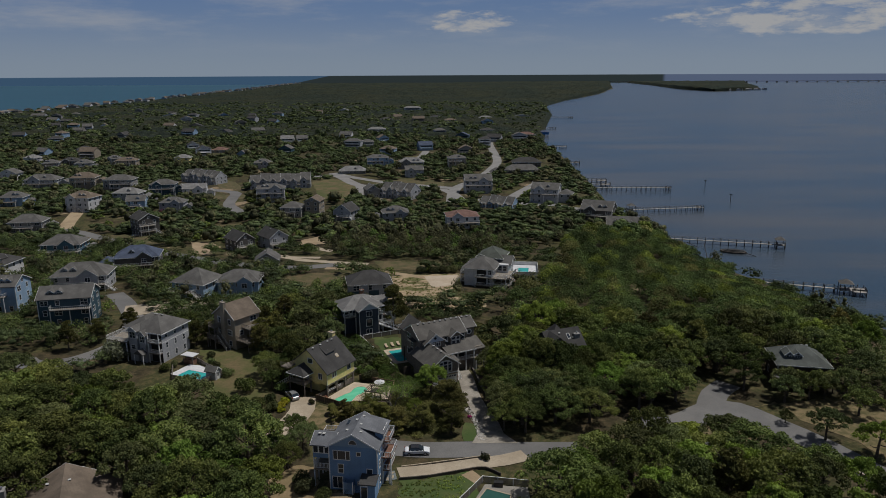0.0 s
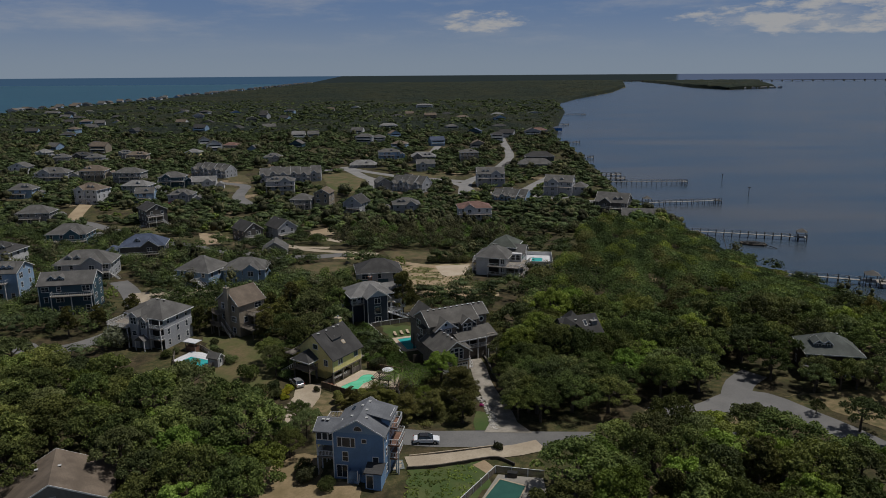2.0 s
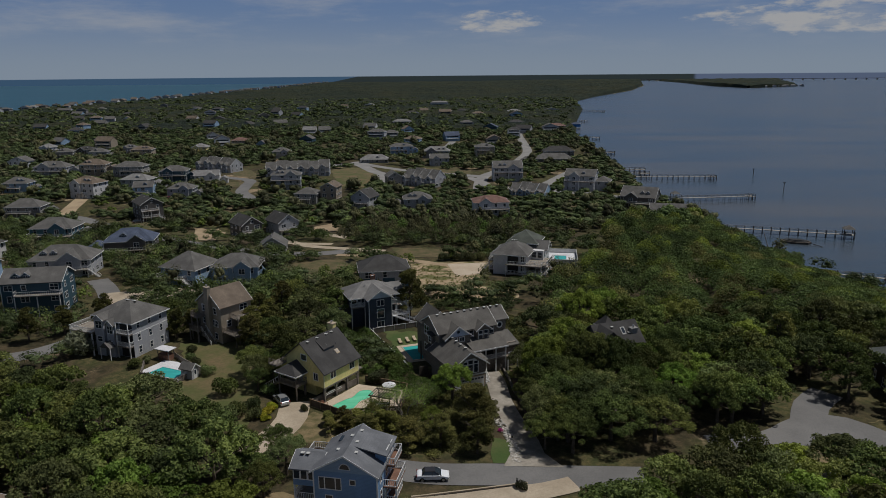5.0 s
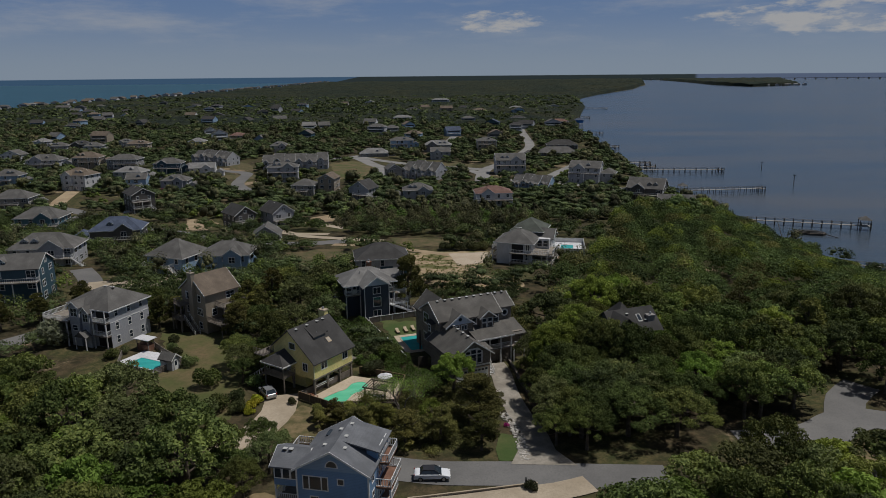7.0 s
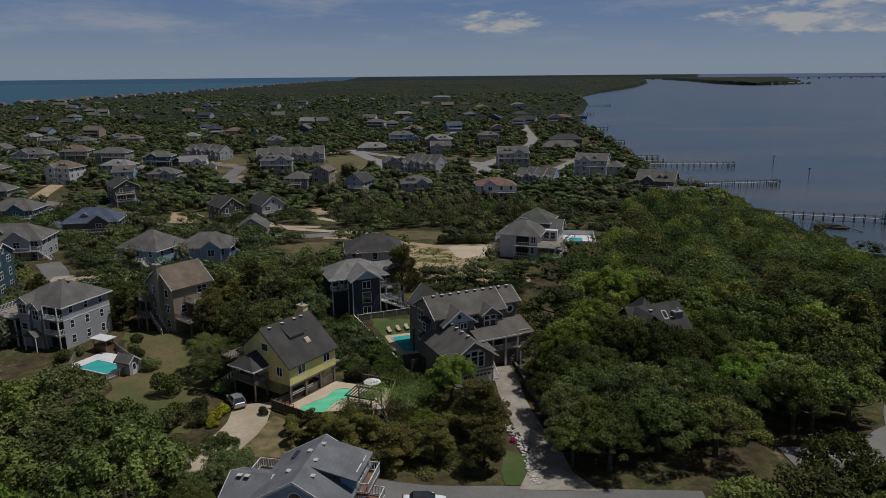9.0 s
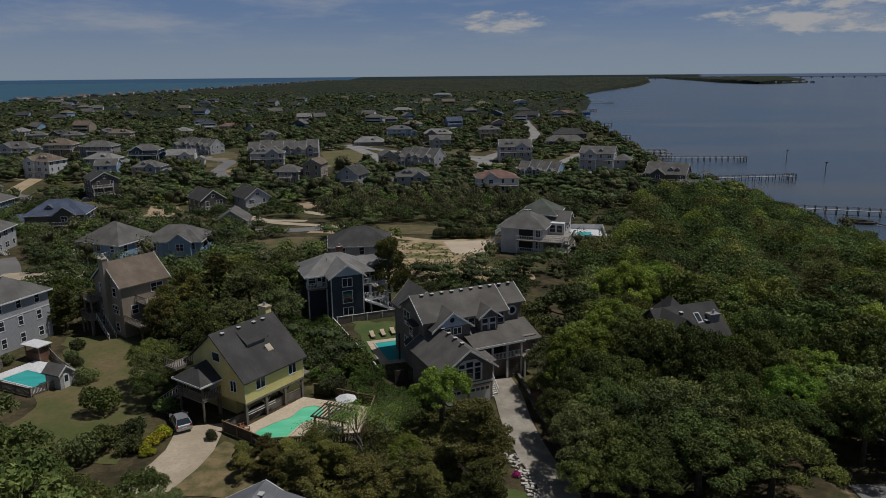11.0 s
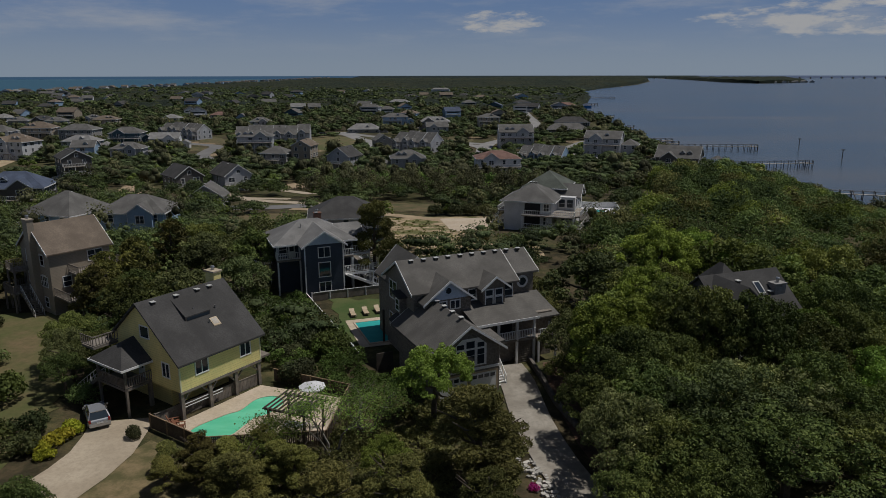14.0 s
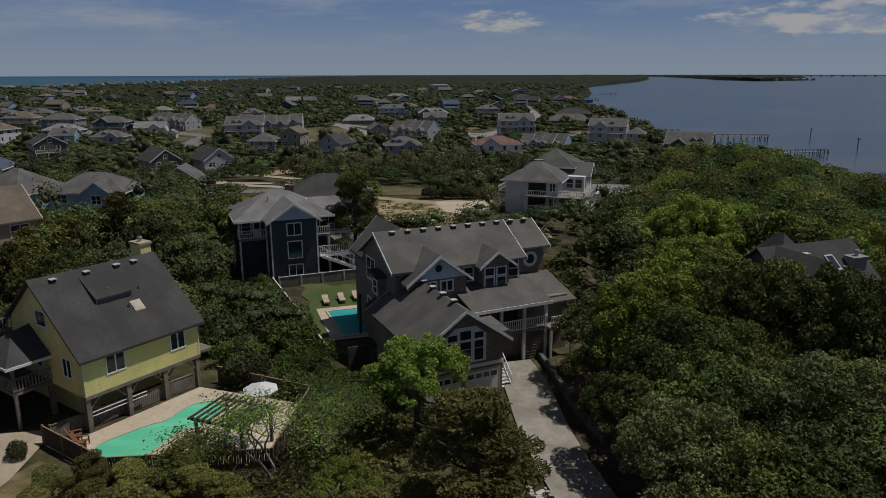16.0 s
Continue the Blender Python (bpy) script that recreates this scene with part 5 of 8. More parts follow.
    chimney(h, L - 0.2, 6.0, 3.0, 10.3, S_YELLOW, 0.9, 1.3)
    part("chimney_cap", Geo().box(L - 0.75, L + 0.35, 5.25, 6.75, 10.35, 10.5), M_CONCRETE, h)
    # balcony on the far side
    part("sill_shelf", Geo().box(L, L + 1.3, 0.2, 1.6, 2.3, 2.5), M_GREYWOOD, h)


M_PALEDECK0 = mottled("frosted_pane", (0.35, 0.31, 0.26), (0.4, 0.36, 0.3), 1.0, 0.5)
M_YTRIM = mottled("pale_yellow_trim", (0.62, 0.60, 0.40), (0.7, 0.68, 0.48), 1.0, 0.6)
M_TANP = mottled("tan_trim", (0.42, 0.33, 0.22), (0.5, 0.4, 0.28), 1.0, 0.6)
yellow_house()


# ---- the grey shingle house with the garage wing ----
def shingle_house():
    x, y, yaw = 2.15, 144.4, 28
    HOUSES.append((-2, 152, 8))
    HOUSES.append((4, 158, 7))
    h = thing("house", x, y, 11.0, yaw, "large grey cedar-shingled house with gables, porch and garage wing", "house", GROUP)
    W = S_CEDAR
    # garage wing
    walls(h, -6.7, 0, 0, 9.0, -0.3, 4.7, W)
    roof_gable(h, -6.7, 0, 0, 9.5, 4.7, 2.35, R_GREY2, W, "y", 0.5, 0.6)
    part("band", Geo().box(-6.75, 0.05, -0.07, 0.0, 2.5, 2.75), M_WHITE, h)
    for k, (a, b) in enumerate(((-3.1, -0.35), (-6.3, -3.5))):
        gd = part("garage_door", Geo().box(a, b, -0.05, 0.02, 0, 2.15), M_WHITE, h, "white panelled garage door")
        part("door_frame", Geo().box(a - 0.14, a, -0.07, 0.01, 0, 2.3).box(b, b + 0.14, -0.07, 0.01, 0, 2.3).box(a, b, -0.07, 0.01, 2.15, 2.3), M_TANP, gd)
        for i in range(4):
            part("pane", Geo().box(a + 0.18 + i * 0.64, a + 0.66 + i * 0.64, -0.065, -0.052, 1.6, 1.95), M_GLASS, gd)
    # the tall window group
    g_ = Geo().box(-4.85, -1.45, -0.06, 0.0, 2.95, 5.05)
    g_.poly([(-4.85, -0.06, 5.05), (-1.45, -0.06, 5.05), (-2.3, -0.06, 5.75), (-4.0, -0.06, 5.75)], [(0, 1, 2, 3)])
    wg = part("window", g_, M_WHITE, h, "white framed group of tall windows")
    for px in (-4.55, -3.58, -2.42):
        wd = 0.72 if px != -3.58 else 0.86
        for z0_, z1_ in ((3.1, 4.0), (4.05, 4.6), (4.8, 5.25)):
            part("pane", Geo().box(px, px + wd, -0.075, -0.062, z0_, z1_ + (0.2 if px == -3.58 and z0_ > 4.7 else 0)), M_GLASS, wg)
    for vy in (1.5, 3.4, 5.2, 7.0):
        vent(h, -3.35, vy, 7.25)
    walls(h, -0.02, 0.9, 1.6, 4.2, 2.4, 4.4, W)
    roof_shed(h, -0.1, 1.0, 1.4, 4.4, 4.3, 4.5, R_GREY2, 0.25)
    # main block
    walls(h, -5.2, 6.6, 8.6, 16.4, -0.3, 8.0, W)
    roof_gable(h, -5.2, 6.6, 8.6, 16.4, 8.0, 2.25, R_GREY2, W, "x", 0.5, 0.4)
    walls(h, 6.5, 9.7, 9.7, 15.3, -0.3, 8.5, W)
    roof_gable(h, 6.7, 9.7, 9.7, 15.3, 8.5, 1.62, R_GREY2, W, "x", 0.5, 0.4)
    for k in range(10):
        vent(h, -4.0 + 1.45 * k, 12.1, 10.25)
    window(h, "W", -5.2, 14.4, 6.7, 2.0, 1.9, 2)
    window(h, "W", -5.2, 14.6, 3.2, 1.6, 1.4, 2)
    # box bay on the gable side
    walls(h, -5.9, -5.2, 10.6, 12.2, 5.1, 6.9, W)
    roof_shed(h, -5.95, -5.15, 10.5, 12.3, 6.95, 7.15, R_DARK, 0.25)
    window(h, "W", -5.9, 11.4, 6.0, 0.9, 1.1)
    p = [(-6.3, 8.0, 4.0), (-5.2, 8.0, 4.7), (-5.2, 13.0, 4.7), (-6.3, 13.0, 4.0)]
    part("roof", Geo().poly(p + [(a, b, c - 0.14) for a, b, c in p], [(3, 2, 1, 0), (4, 5, 6, 7), (0, 1, 5, 4), (1, 2, 6, 5), (2, 3, 7, 6), (3, 0, 4, 7)]), R_DARK, h, "small skirt roof")
    for yy in (9.6, 11.0):
        window(h, "W", -5.2, yy, 3.0, 1.1, 1.4, 1)
    # cross gable in white, the blue cast of its shade put into the colour
    walls(h, -4.4, 0.7, 7.4, 8.7, 2.0, 7.2, W)
    roof_gable(h, -4.4, 0.7, 7.4, 12.4, 7.2, 1.9, R_GREY2, M_PALEGABLE, "y", 0.45, 0.45)
    ring = [(0.42 * math.cos(a), 0.42 * math.sin(a)) for a in np.linspace(0, 2 * math.pi, 17)[:-1]]
    rw = part("window", Geo().poly([(-1.85 + a, 7.34, 8.1 + b) for a, b in ring] + [(-1.85 + a, 7.42, 8.1 + b) for a, b in ring], [tuple(range(16))] + [(i, 16 + i, 16 + (i + 1) % 16, (i + 1) % 16) for i in range(16)]), M_PALEGABLE, h, "round gable window")
    part("pane", Geo().poly([(-1.85 + a * 0.75, 7.33, 8.1 + b * 0.75) for a, b in ring], [tuple(range(16))]), M_GLASS, rw)
    for px in (-2.6, -1.1):
        window(h, "S", 7.4, px, 6.55, 1.0, 0.8, 2, "")
    window(h, "W", -4.4, 8.1, 6.2, 0.7, 1.3)
    # second gabled dormer
    walls(h, 2.3, 4.9, 7.6, 8.7, 4.0, 7.9, W)
    roof_gable(h, 2.3, 4.9, 7.6, 12.2, 7.9, 0.95, R_GREY2, W, "y", 0.5, 0.5)
    for px in (3.0, 4.15):
        for z0_, hh in ((6.0, 1.2), (7.15, 0.6)):
            window(h, "S", 7.6, px, z0_, 0.8, hh, 1, "")
    window(h, "S", 8.6, 1.5, 6.9, 0.8, 1.1)
    window(h, "S", 8.6, 5.9, 6.9, 0.9, 1.4)
    rw = part("window", Geo().poly([(8.3 + a * 1.7, 9.64, 7.2 + b * 1.7) for a, b in ring] + [(8.3 + a * 1.7, 9.72, 7.2 + b * 1.7) for a, b in ring], [tuple(range(16))] + [(i, 16 + i, 16 + (i + 1) % 16, (i + 1) % 16) for i in range(16)]), M_WHITE, h, "large round white window")
    part("pane", Geo().poly([(8.3 + a * 1.05, 9.63, 7.2 + b * 1.05) for a, b in ring], [tuple(range(16))]), M_GLASS, rw)
    # rear wing
    walls(h, -4.8, 0.0, 16.7, 20.0, -0.3, 6.8, W)
    roof_gable(h, -4.8, 0.0, 14.5, 20.0, 7.4, 2.6, R_GREY2, W, "y", 0.4, 0.4)
    # lower floor and porch with its roof
    walls(h, 0, 9.6, 5.6, 8.7, -0.3, 4.9, W)
    p = [(-0.3, 4.2, 4.9), (7.2, 4.2, 4.9), (7.2, 8.7, 6.0), (-0.3, 8.7, 6.0)]
    part("roof", Geo().poly([(a, b, c + 0.16) for a, b, c in p] + p, [(0, 1, 2, 3), (7, 6, 5, 4), (4, 5, 1, 0), (5, 6, 2, 1), (6, 7, 3, 2), (7, 4, 0, 3)]), R_GREY2, h, "porch roof")
    p = [(7.0, 5.0, 4.4), (10.2, 5.0, 4.4), (10.2, 9.7, 5.8), (7.0, 9.7, 5.8)]
    part("roof", Geo().poly([(a, b, c + 0.16) for a, b, c in p] + p, [(0, 1, 2, 3), (7, 6, 5, 4), (4, 5, 1, 0), (5, 6, 2, 1), (6, 7, 3, 2), (7, 4, 0, 3)]), R_GREY2, h, "lower side roof")
    part("fascia", Geo().box(-0.3, 7.2, 4.14, 4.2, 4.8, 5.06), M_WHITE, h)
    deck(h, 0.1, 6.9, 4.5, 5.6, 2.7, "S", posts=False, step=0.2)
    deck(h, 6.9, 9.2, 3.9, 6.6, 2.7, "SE", posts=True, step=0.2)
    for px in (0.3, 2.5, 4.7, 6.8):
        part("post", Geo().box(px - 0.12, px + 0.12, 4.5, 4.74, -0.3, 4.85), M_WHITE, h)
    part("screen", Geo().box(2.7, 4.6, 5.52, 5.58, 2.9, 4.7), M_BLACK, h, "dark screened porch panel")
    g_ = Geo()
    for k in range(12):
        g_.beam((4.9 + k * 0.17, 4.62, 0.0), (4.9 + k * 0.17, 4.62, 2.4), 0.05, 0.05)
    for k in range(9):
        g_.beam((4.85, 4.6, 0.15 + k * 0.26), (6.85, 4.6, 0.15 + k * 0.26), 0.05, 0.05)
    part("lattice", g_, M_GREYWOOD, h)
    stairs(h, (0.7, 0.6, 0.0), (0.7, 3.6, 2.6), 1.0, M_WHITE)
    # screen of dark boards by the pool
    part("screen", Geo().box(-9.2, -7.4, 9.0, 9.1, 0, 1.9), M_DARKWOOD, h)
    part("post", Geo().box(-5.9, -5.7, 15.9, 16.1, -0.2, 4.0), M_DARKWOOD, h)


R_GREY2 = roofing("weathered_grey_roof", (0.122, 0.115, 0.106))
# on the shingle house this blue stands for white lying in shade
M_PALEGABLE = mottled("pale_blue_gable", (0.42, 0.50, 0.62), (0.5, 0.58, 0.68), 0.8, 0.6)
shingle_house()


# ---- the navy house ----
def navy_house():
    x, y, yaw = -20.6, 172.2, 25
    HOUSES.append((-23, 178, 7.5))
    h = thing("house", x, y, 11.0, yaw, "navy blue three-storey house with light roof and white decks", "house", GROUP)
    W = S_NAVY
    walls(h, -2.6, 2.6, 0, 5, -0.3, 7.4, W)
    roof_gable(h, -2.6, 2.6, 0, 7.5, 7.4, 1.7, R_GREYN, M_PALEGABLE, "y", 0.55, 0.5)
    walls(h, -5.6, 4.6, 4.2, 11, -0.3, 7.2, W)
    roof_hip(h, -5.9, 4.9, 2.9, 11.2, 7.2, 2.3, R_GREYN, 0.4)
    for z, hh in ((1.5, 1.2), (3.9, 1.9), (6.3, 1.3)):
        window(h, "S", 0, 0.0, z, 1.5, hh, 2 if hh < 1.5 else 1, "")
    for cx_ in (-2.6, 2.6):
        part("corner_board", Geo().box(cx_ - 0.08, cx_ + 0.08, -0.03, 0.1, -0.2, 7.3), M_WHITE, h)
    deck(h, -5.8, -2.6, 2.9, 4.2, 4.9, "SW", posts=True, step=0.22)
    window(h, "S", 4.2, -4.8, 6.1, 1.0, 1.6)
    door(h, "S", 4.2, -3.6, 4.9, 0.95, 2.0)
    for px in (-5.75, -2.75):
        part("post", Geo().box(px - 0.09, px + 0.09, 2.95, 3.13, 4.9, 7.3), M_WHITE, h)
    # white decks and stairs on the yard side
    for z in (4.9, 2.6):
        deck(h, 4.6 if z > 3 else 2.6, 7.4, 1.8 if z < 3 else 3.6, 11, z, "SE", posts=True, step=0.22)
        part("skirt", Geo().box(4.6 if z > 3 else 2.6, 7.44, (1.8 if z < 3 else 3.6) - 0.06, (1.8 if z < 3 else 3.6) - 0.01, z - 0.34, z - 0.02), M_WHITE, h)
        part("skirt", Geo().box(7.4, 7.45, 1.8 if z < 3 else 3.6, 11, z - 0.34, z - 0.02), M_WHITE, h)
    deck(h, 2.6, 4.6, 2.2, 4.2, 4.9, "S", posts=True, step=0.22)
    stairs(h, (8.6, 1.2, 0.1), (3.2, 1.2, 2.6), 1.1, M_WHITE)
    stairs(h, (7.9, 3.0, 2.6), (7.9, 7.4, 4.9), 1.1, M_WHITE)
    deck(h, 8.2, 10.4, 0.4, 3.2, 0.9, "SE", posts=True, step=0.22)
    walls(h, 7.6, 8.0, 5.0, 11.0, -0.3, 2.3, S_WHITE, "white panelled screen wall")
    roof_gable(h, 3.4, 6.6, 5.4, 9.4, 7.2, 1.2, R_GREYN, M_PALEGABLE, "x", 0.4, 0.4)
    walls(h, 4.4, 6.4, 5.8, 9.0, 4.9, 7.2, W)
    window(h, "S", 5.8, 5.5, 6.2, 1.2, 1.5, 2)
    window(h, "E", 6.4, 7.4, 6.2, 1.6, 1.5, 2)
    for zz in (3.9, 6.2):
        window(h, "E", 4.6, 6.2, zz, 1.6, 1.6, 2)
        window(h, "E", 4.6, 9.0, zz, 1.6, 1.6, 2)
    window(h, "E", 2.6, 3.0, 6.3, 1.0, 1.5)
    window(h, "S", 4.2, 4.4, 6.2, 1.0, 1.5)
    vent(h, 1.0, 9.0, 9.9)
    part("vent_pipe", Geo().tube([(-2.0, 5.4, 8.6), (-2.0, 5.4, 9.3)], [0.06, 0.06], 8), M_METAL, h)
    chimney(h, 1.5, 10.6, 6, 9.6, M_REDDECK, 1.0, 0.8)


R_GREYN = roofing("pale_weathered_roof", (0.21, 0.205, 0.20))
navy_house()
# slatted pergola shelter beside it
pg = thing("pergola", -31.5, 178.5, ground_z(-31.5, 178.5), 20, "small white shelter with corrugated roof", "shelter")
for a_ in (-1.4, 1.4):
    for b_ in (-1.2, 1.2):
        part("post", Geo().box(a_ - 0.07, a_ + 0.07, b_ - 0.07, b_ + 0.07, -0.2, 3.0), M_WHITE, pg)
g = Geo()
for k_ in range(14):
    g.box(-1.7 + k_ * 0.25, -1.57 + k_ * 0.25, -1.6, 1.6, 3.0 + 0.04 * (k_ % 2), 3.1 + 0.04 * (k_ % 2))
part("roof", g, M_WHITE, pg)


# ---- the white house with decks and raised pool ----
def white_house():
    HOUSES.append((13, 228, 9))
    h = thing("house", 9.9, 221.5, 9.5, -17, "white house with wrap-around decks and grey hip roofs", "house", GROUP)
    walls(h, -4.8, 4.8, 0, 10, -0.6, 6.3, S_WHITE)
    roof_hip(h, -5.0, 5.0, -0.2, 10.4, 6.3, 2.7, R_GREY, 0.6)
    walls(h, 2.0, 8.5, 6, 15, -0.6, 6.3, S_WHITE)
    roof_gable(h, 1.0, 9.0, 8.0, 13.5, 6.3, 2.0, R_GREY, S_WHITE, "x", 0.5, 0.4)
    walls(h, -2.5, 5.5, 9, 18, -0.6, 7.8, S_WHITE)
    roof_hip(h, -2.8, 5.8, 8.8, 18.4, 7.8, 2.7, R_GREEN, 0.5)
    for z in (3.6, 0.9):
        # flat black panel on the wall paints in the dark of the porch
        part("recess", Geo().box(-0.6, 2.6, -0.03, 0.05, z, z + 2.3), M_BLACK, h, "flat black panel painting the shade of a porch")
        window(h, "S", 0.0, 3.8, z + 1.3, 1.0, 1.5, 2)
        deck(h, -0.8, 9.6, -1.8, 0.0, z, "SE", posts=True, step=0.4)
        deck(h, 4.8, 10.6, 0.0, 9.0, z, "SE", posts=True, step=0.4)
        deck(h, -6.6, -4.8, 1.5, 8.0, z, "SWN", posts=True, step=0.4)
        window_row(h, "E", 8.5, 6.5, 14, z + 1.4, 3, 1.3, 1.7, 2)
        window_row(h, "S", 6.0, 5.0, 8.3, z + 1.4, 2, 1.2, 1.6, 1)
    stairs(h, (-8.8, 2.2, -0.4), (-6.6, 2.2, 2.6), 1.2, M_WHITE)
    window_row(h, "W", -4.8, 1, 9, 4.9, 3)
    window_row(h, "S", 9.0, -2.2, 1.5, 7.1, 2, 0.9, 0.9)
    for k in range(3):
        vent(h, -0.6 + 0.6 * k, 5.3, 9.1)
    railing(h, (5.5, 12.0), (9.5, 12.0), 6.0)


white_house()


# ---- the grey-blue house with the front decks ----
def decked_house():
    x, y, yaw = -72.2, 156.6, -19
    HOUSES.append((-72, 161, 8.5))
    h = thing("house", x, y, 11.0, yaw, "grey-blue three-storey house with grey hip roof and front decks", "house", GROUP)
    W, E = S_LGREY, 4.4
    walls(h, -4.6, E, 0, 9.5, -0.3, 7.6, W)
    roof_hip(h, -4.6, E, 0, 9.5, 7.6, 2.7, R_GREY, 0.5)
    walls(h, -9.5, -4.6, 4.0, 12, -0.3, 6.4, W)
    roof_hip(h, -10, -3.6, 4.0, 13, 6.4, 1.8, R_GREY, 0.5)
    for a, b, tall in ((-4.3, -1.9, 8.2), (-1.2, 0.6, 7.4)):
        walls(h, a, b, -1.2, 0.02, -0.3, tall - 0.5, W)
        roof_gable(h, a, b, -1.2, 4, tall - 0.5, 0.9, R_GREY, W, "y", 0.3, 0.3)
        window(h, "S", -1.2, (a + b) / 2, tall - 1.6, 0.65 * (b - a), 1.5, 2)
        window(h, "S", -1.2, (a + b) / 2, tall - 4.6, 0.5 * (b - a), 1.0, 1)
    # recessed stack of balconies at the corner
    for z in (2.6, 5.2):
        # the balconies' inner shade is painted on as flat black panels
        part("recess", Geo().box(1.2, E - 0.05, -0.04, 0.03, z + 0.1, z + 2.2), M_BLACK, h, "flat black panel painting the shade inside a balcony")
        deck(h, 1.1, E, -1.1, 0, z, "SE", posts=True, step=0.25)
    part("recess", Geo().box(1.2, E - 0.05, -0.04, 0.03, 0.1, 2.3), M_BLACK, h)
    for px in (1.1, E - 0.15):
        part("post", Geo().box(px, px + 0.15, -1.1, -0.95, 5.2, 7.5), M_WHITE, h)
    for k in range(3):
        for z in (1.4, 4.0, 6.6):
            window(h, "E", E, 1.6 + 3.0 * k, z, 0.7, 1.3)
    part("band", Geo().box(E, E + 0.05, 0, 9.5, 4.9, 5.05), M_WHITE, h)
    deck(h, -10.4, -4.4, -2.0, 3.4, 4.9, "SWE", mat=M_DECK, rail_mat=M_WHITE, posts=True, step=0.25)
    deck(h, -10.4, -4.4, -2.0, 3.4, 2.4, "SW", mat=M_DECK, rail_mat=M_GREYWOOD, posts=False, step=0.25)
    part("porch_roof", Geo().poly([(-1.9, -2.8, 2.5), (0.9, -2.8, 2.5), (0.9, -1.2, 2.5), (-1.9, -1.2, 2.5), (-0.5, -2.8, 3.6), (-0.5, -1.2, 3.6)], [(0, 1, 4), (1, 2, 5, 4), (3, 0, 4, 5), (2, 3, 5), (3, 2, 1, 0)]), R_GREY, h)
    for px in (-1.8, 0.75):
        part("post", Geo().box(px, px + 0.12, -2.75, -2.6, -0.2, 2.5), M_WHITE, h)
    window(h, "S", 4.0, -7.0, 5.6, 1.6, 1.4, 2)
    for k in range(4):
        vent(h, -1.2 + 0.7 * k, 4.9, 10.1)


decked_house()

# ---- pools, fences, yards ----
def fence(name, pts, hgt, mat, label, step=0.15, gap=0.02, rail=None):
    """Upright boards between posts; each post and each panel is a part."""
    f = thing(name, *pts[0], ground_z(*pts[0]), 0, label, "fence")
    o = Vector((*pts[0], ground_z(*pts[0])))
    for (x0, y0), (x1, y1) in zip(pts[:-1], pts[1:]):
        L = math.hypot(x1 - x0, y1 - y0)
        n = max(1, round(L / 2.4))
        for k in range(n):
            a = Vector((x0 + (x1 - x0) * k / n, y0 + (y1 - y0) * k / n))
            b = Vector((x0 + (x1 - x0) * (k + 1) / n, y0 + (y1 - y0) * (k + 1) / n))
            za, zb = ground_z(*a) - o.z, ground_z(*b) - o.z
            Lp = (b - a).length
            m = max(1, int(Lp / step))
            xs_ = []
            for i in range(m):
                xs_ += [Lp * i / m + gap / 2, Lp * (i + 1) / m - gap / 2]
            if gap == 0:
                xs_ = [0, Lp]
            q = plate(xs_, [0.05, 0.25, 0.32, hgt - 0.3, hgt - 0.23, hgt - 0.04], lambda i, j: i % 2 == 0 or j in (1, 3), -0.015, 0.015)
            d = (b - a) / Lp
            ao = a - Vector(o[:2])
            q.v = [(ao.x + d.x * x - d.y * y, ao.y + d.y * x + d.x * y, za + (zb - za) * x / Lp + z) for x, y, z in q.v]
            part("panel", q, mat, f)
            pa = a - Vector(o[:2])
            part("post", Geo().box(pa.x - 0.07, pa.x + 0.07, pa.y - 0.07, pa.y + 0.07, za - 0.3, za + hgt + 0.08), rail or mat, f)
            pb = b - Vector(o[:2])
            part("top_rail", Geo().beam((pa.x, pa.y, za + hgt), (pb.x, pb.y, zb + hgt), 0.10, 0.06), rail or mat, f)
    return f


def pool(name, outline, mat, label, coping, dz=0.0, edge=0.35):
    """A pool: rim and a sheet of water a little below it."""
    cx_, cy_ = sum(p[0] for p in outline) / len(outline), sum(p[1] for p in outline) / len(outline)
    z = ground_z(cx_, cy_) + dz
    h = thing(name, cx_, cy_, z, 0, label, "pool")
    loc = [Vector((a - cx_, b - cy_)) for a, b in outline]
    out = [p * (1 + edge / max(0.5, p.length)) for p in loc]
    n = len(loc)
    g_ = Geo()
    g_.poly([(*p, 0.22) for p in loc] + [(*p, 0.22) for p in out] + [(*p, -0.3) for p in out] + [(*p, -0.3) for p in loc],
            [f for i in range(n) for f in ((i, n + i, n + (i + 1) % n, (i + 1) % n), (n + i, 2 * n + i, 2 * n + (i + 1) % n, n + (i + 1) % n), (3 * n + i, i, (i + 1) % n, 3 * n + (i + 1) % n))])
    part("coping", g_, coping, h)
    w = Geo()
    w.poly([(*p, 0.17) for p in loc], [tuple(range(n))])
    part("water", w, mat, h)
    return h


def rounded(pts, n=5):
    """A closed smooth outline through pts."""
    v = [Vector(p) for p in pts]
    out = []
    for i in range(len(v)):
        p0, p1, p2, p3 = v[i - 1], v[i], v[(i + 1) % len(v)], v[(i + 2) % len(v)]
        for k in range(n):
            t = k / n
            q = 0.5 * (2 * p1 + (p2 - p0) * t + (2 * p0 - 5 * p1 + 4 * p2 - p3) * t * t + (3 * p1 - p0 - 3 * p2 + p3) * t ** 3)
            out.append((q.x, q.y))
    return out


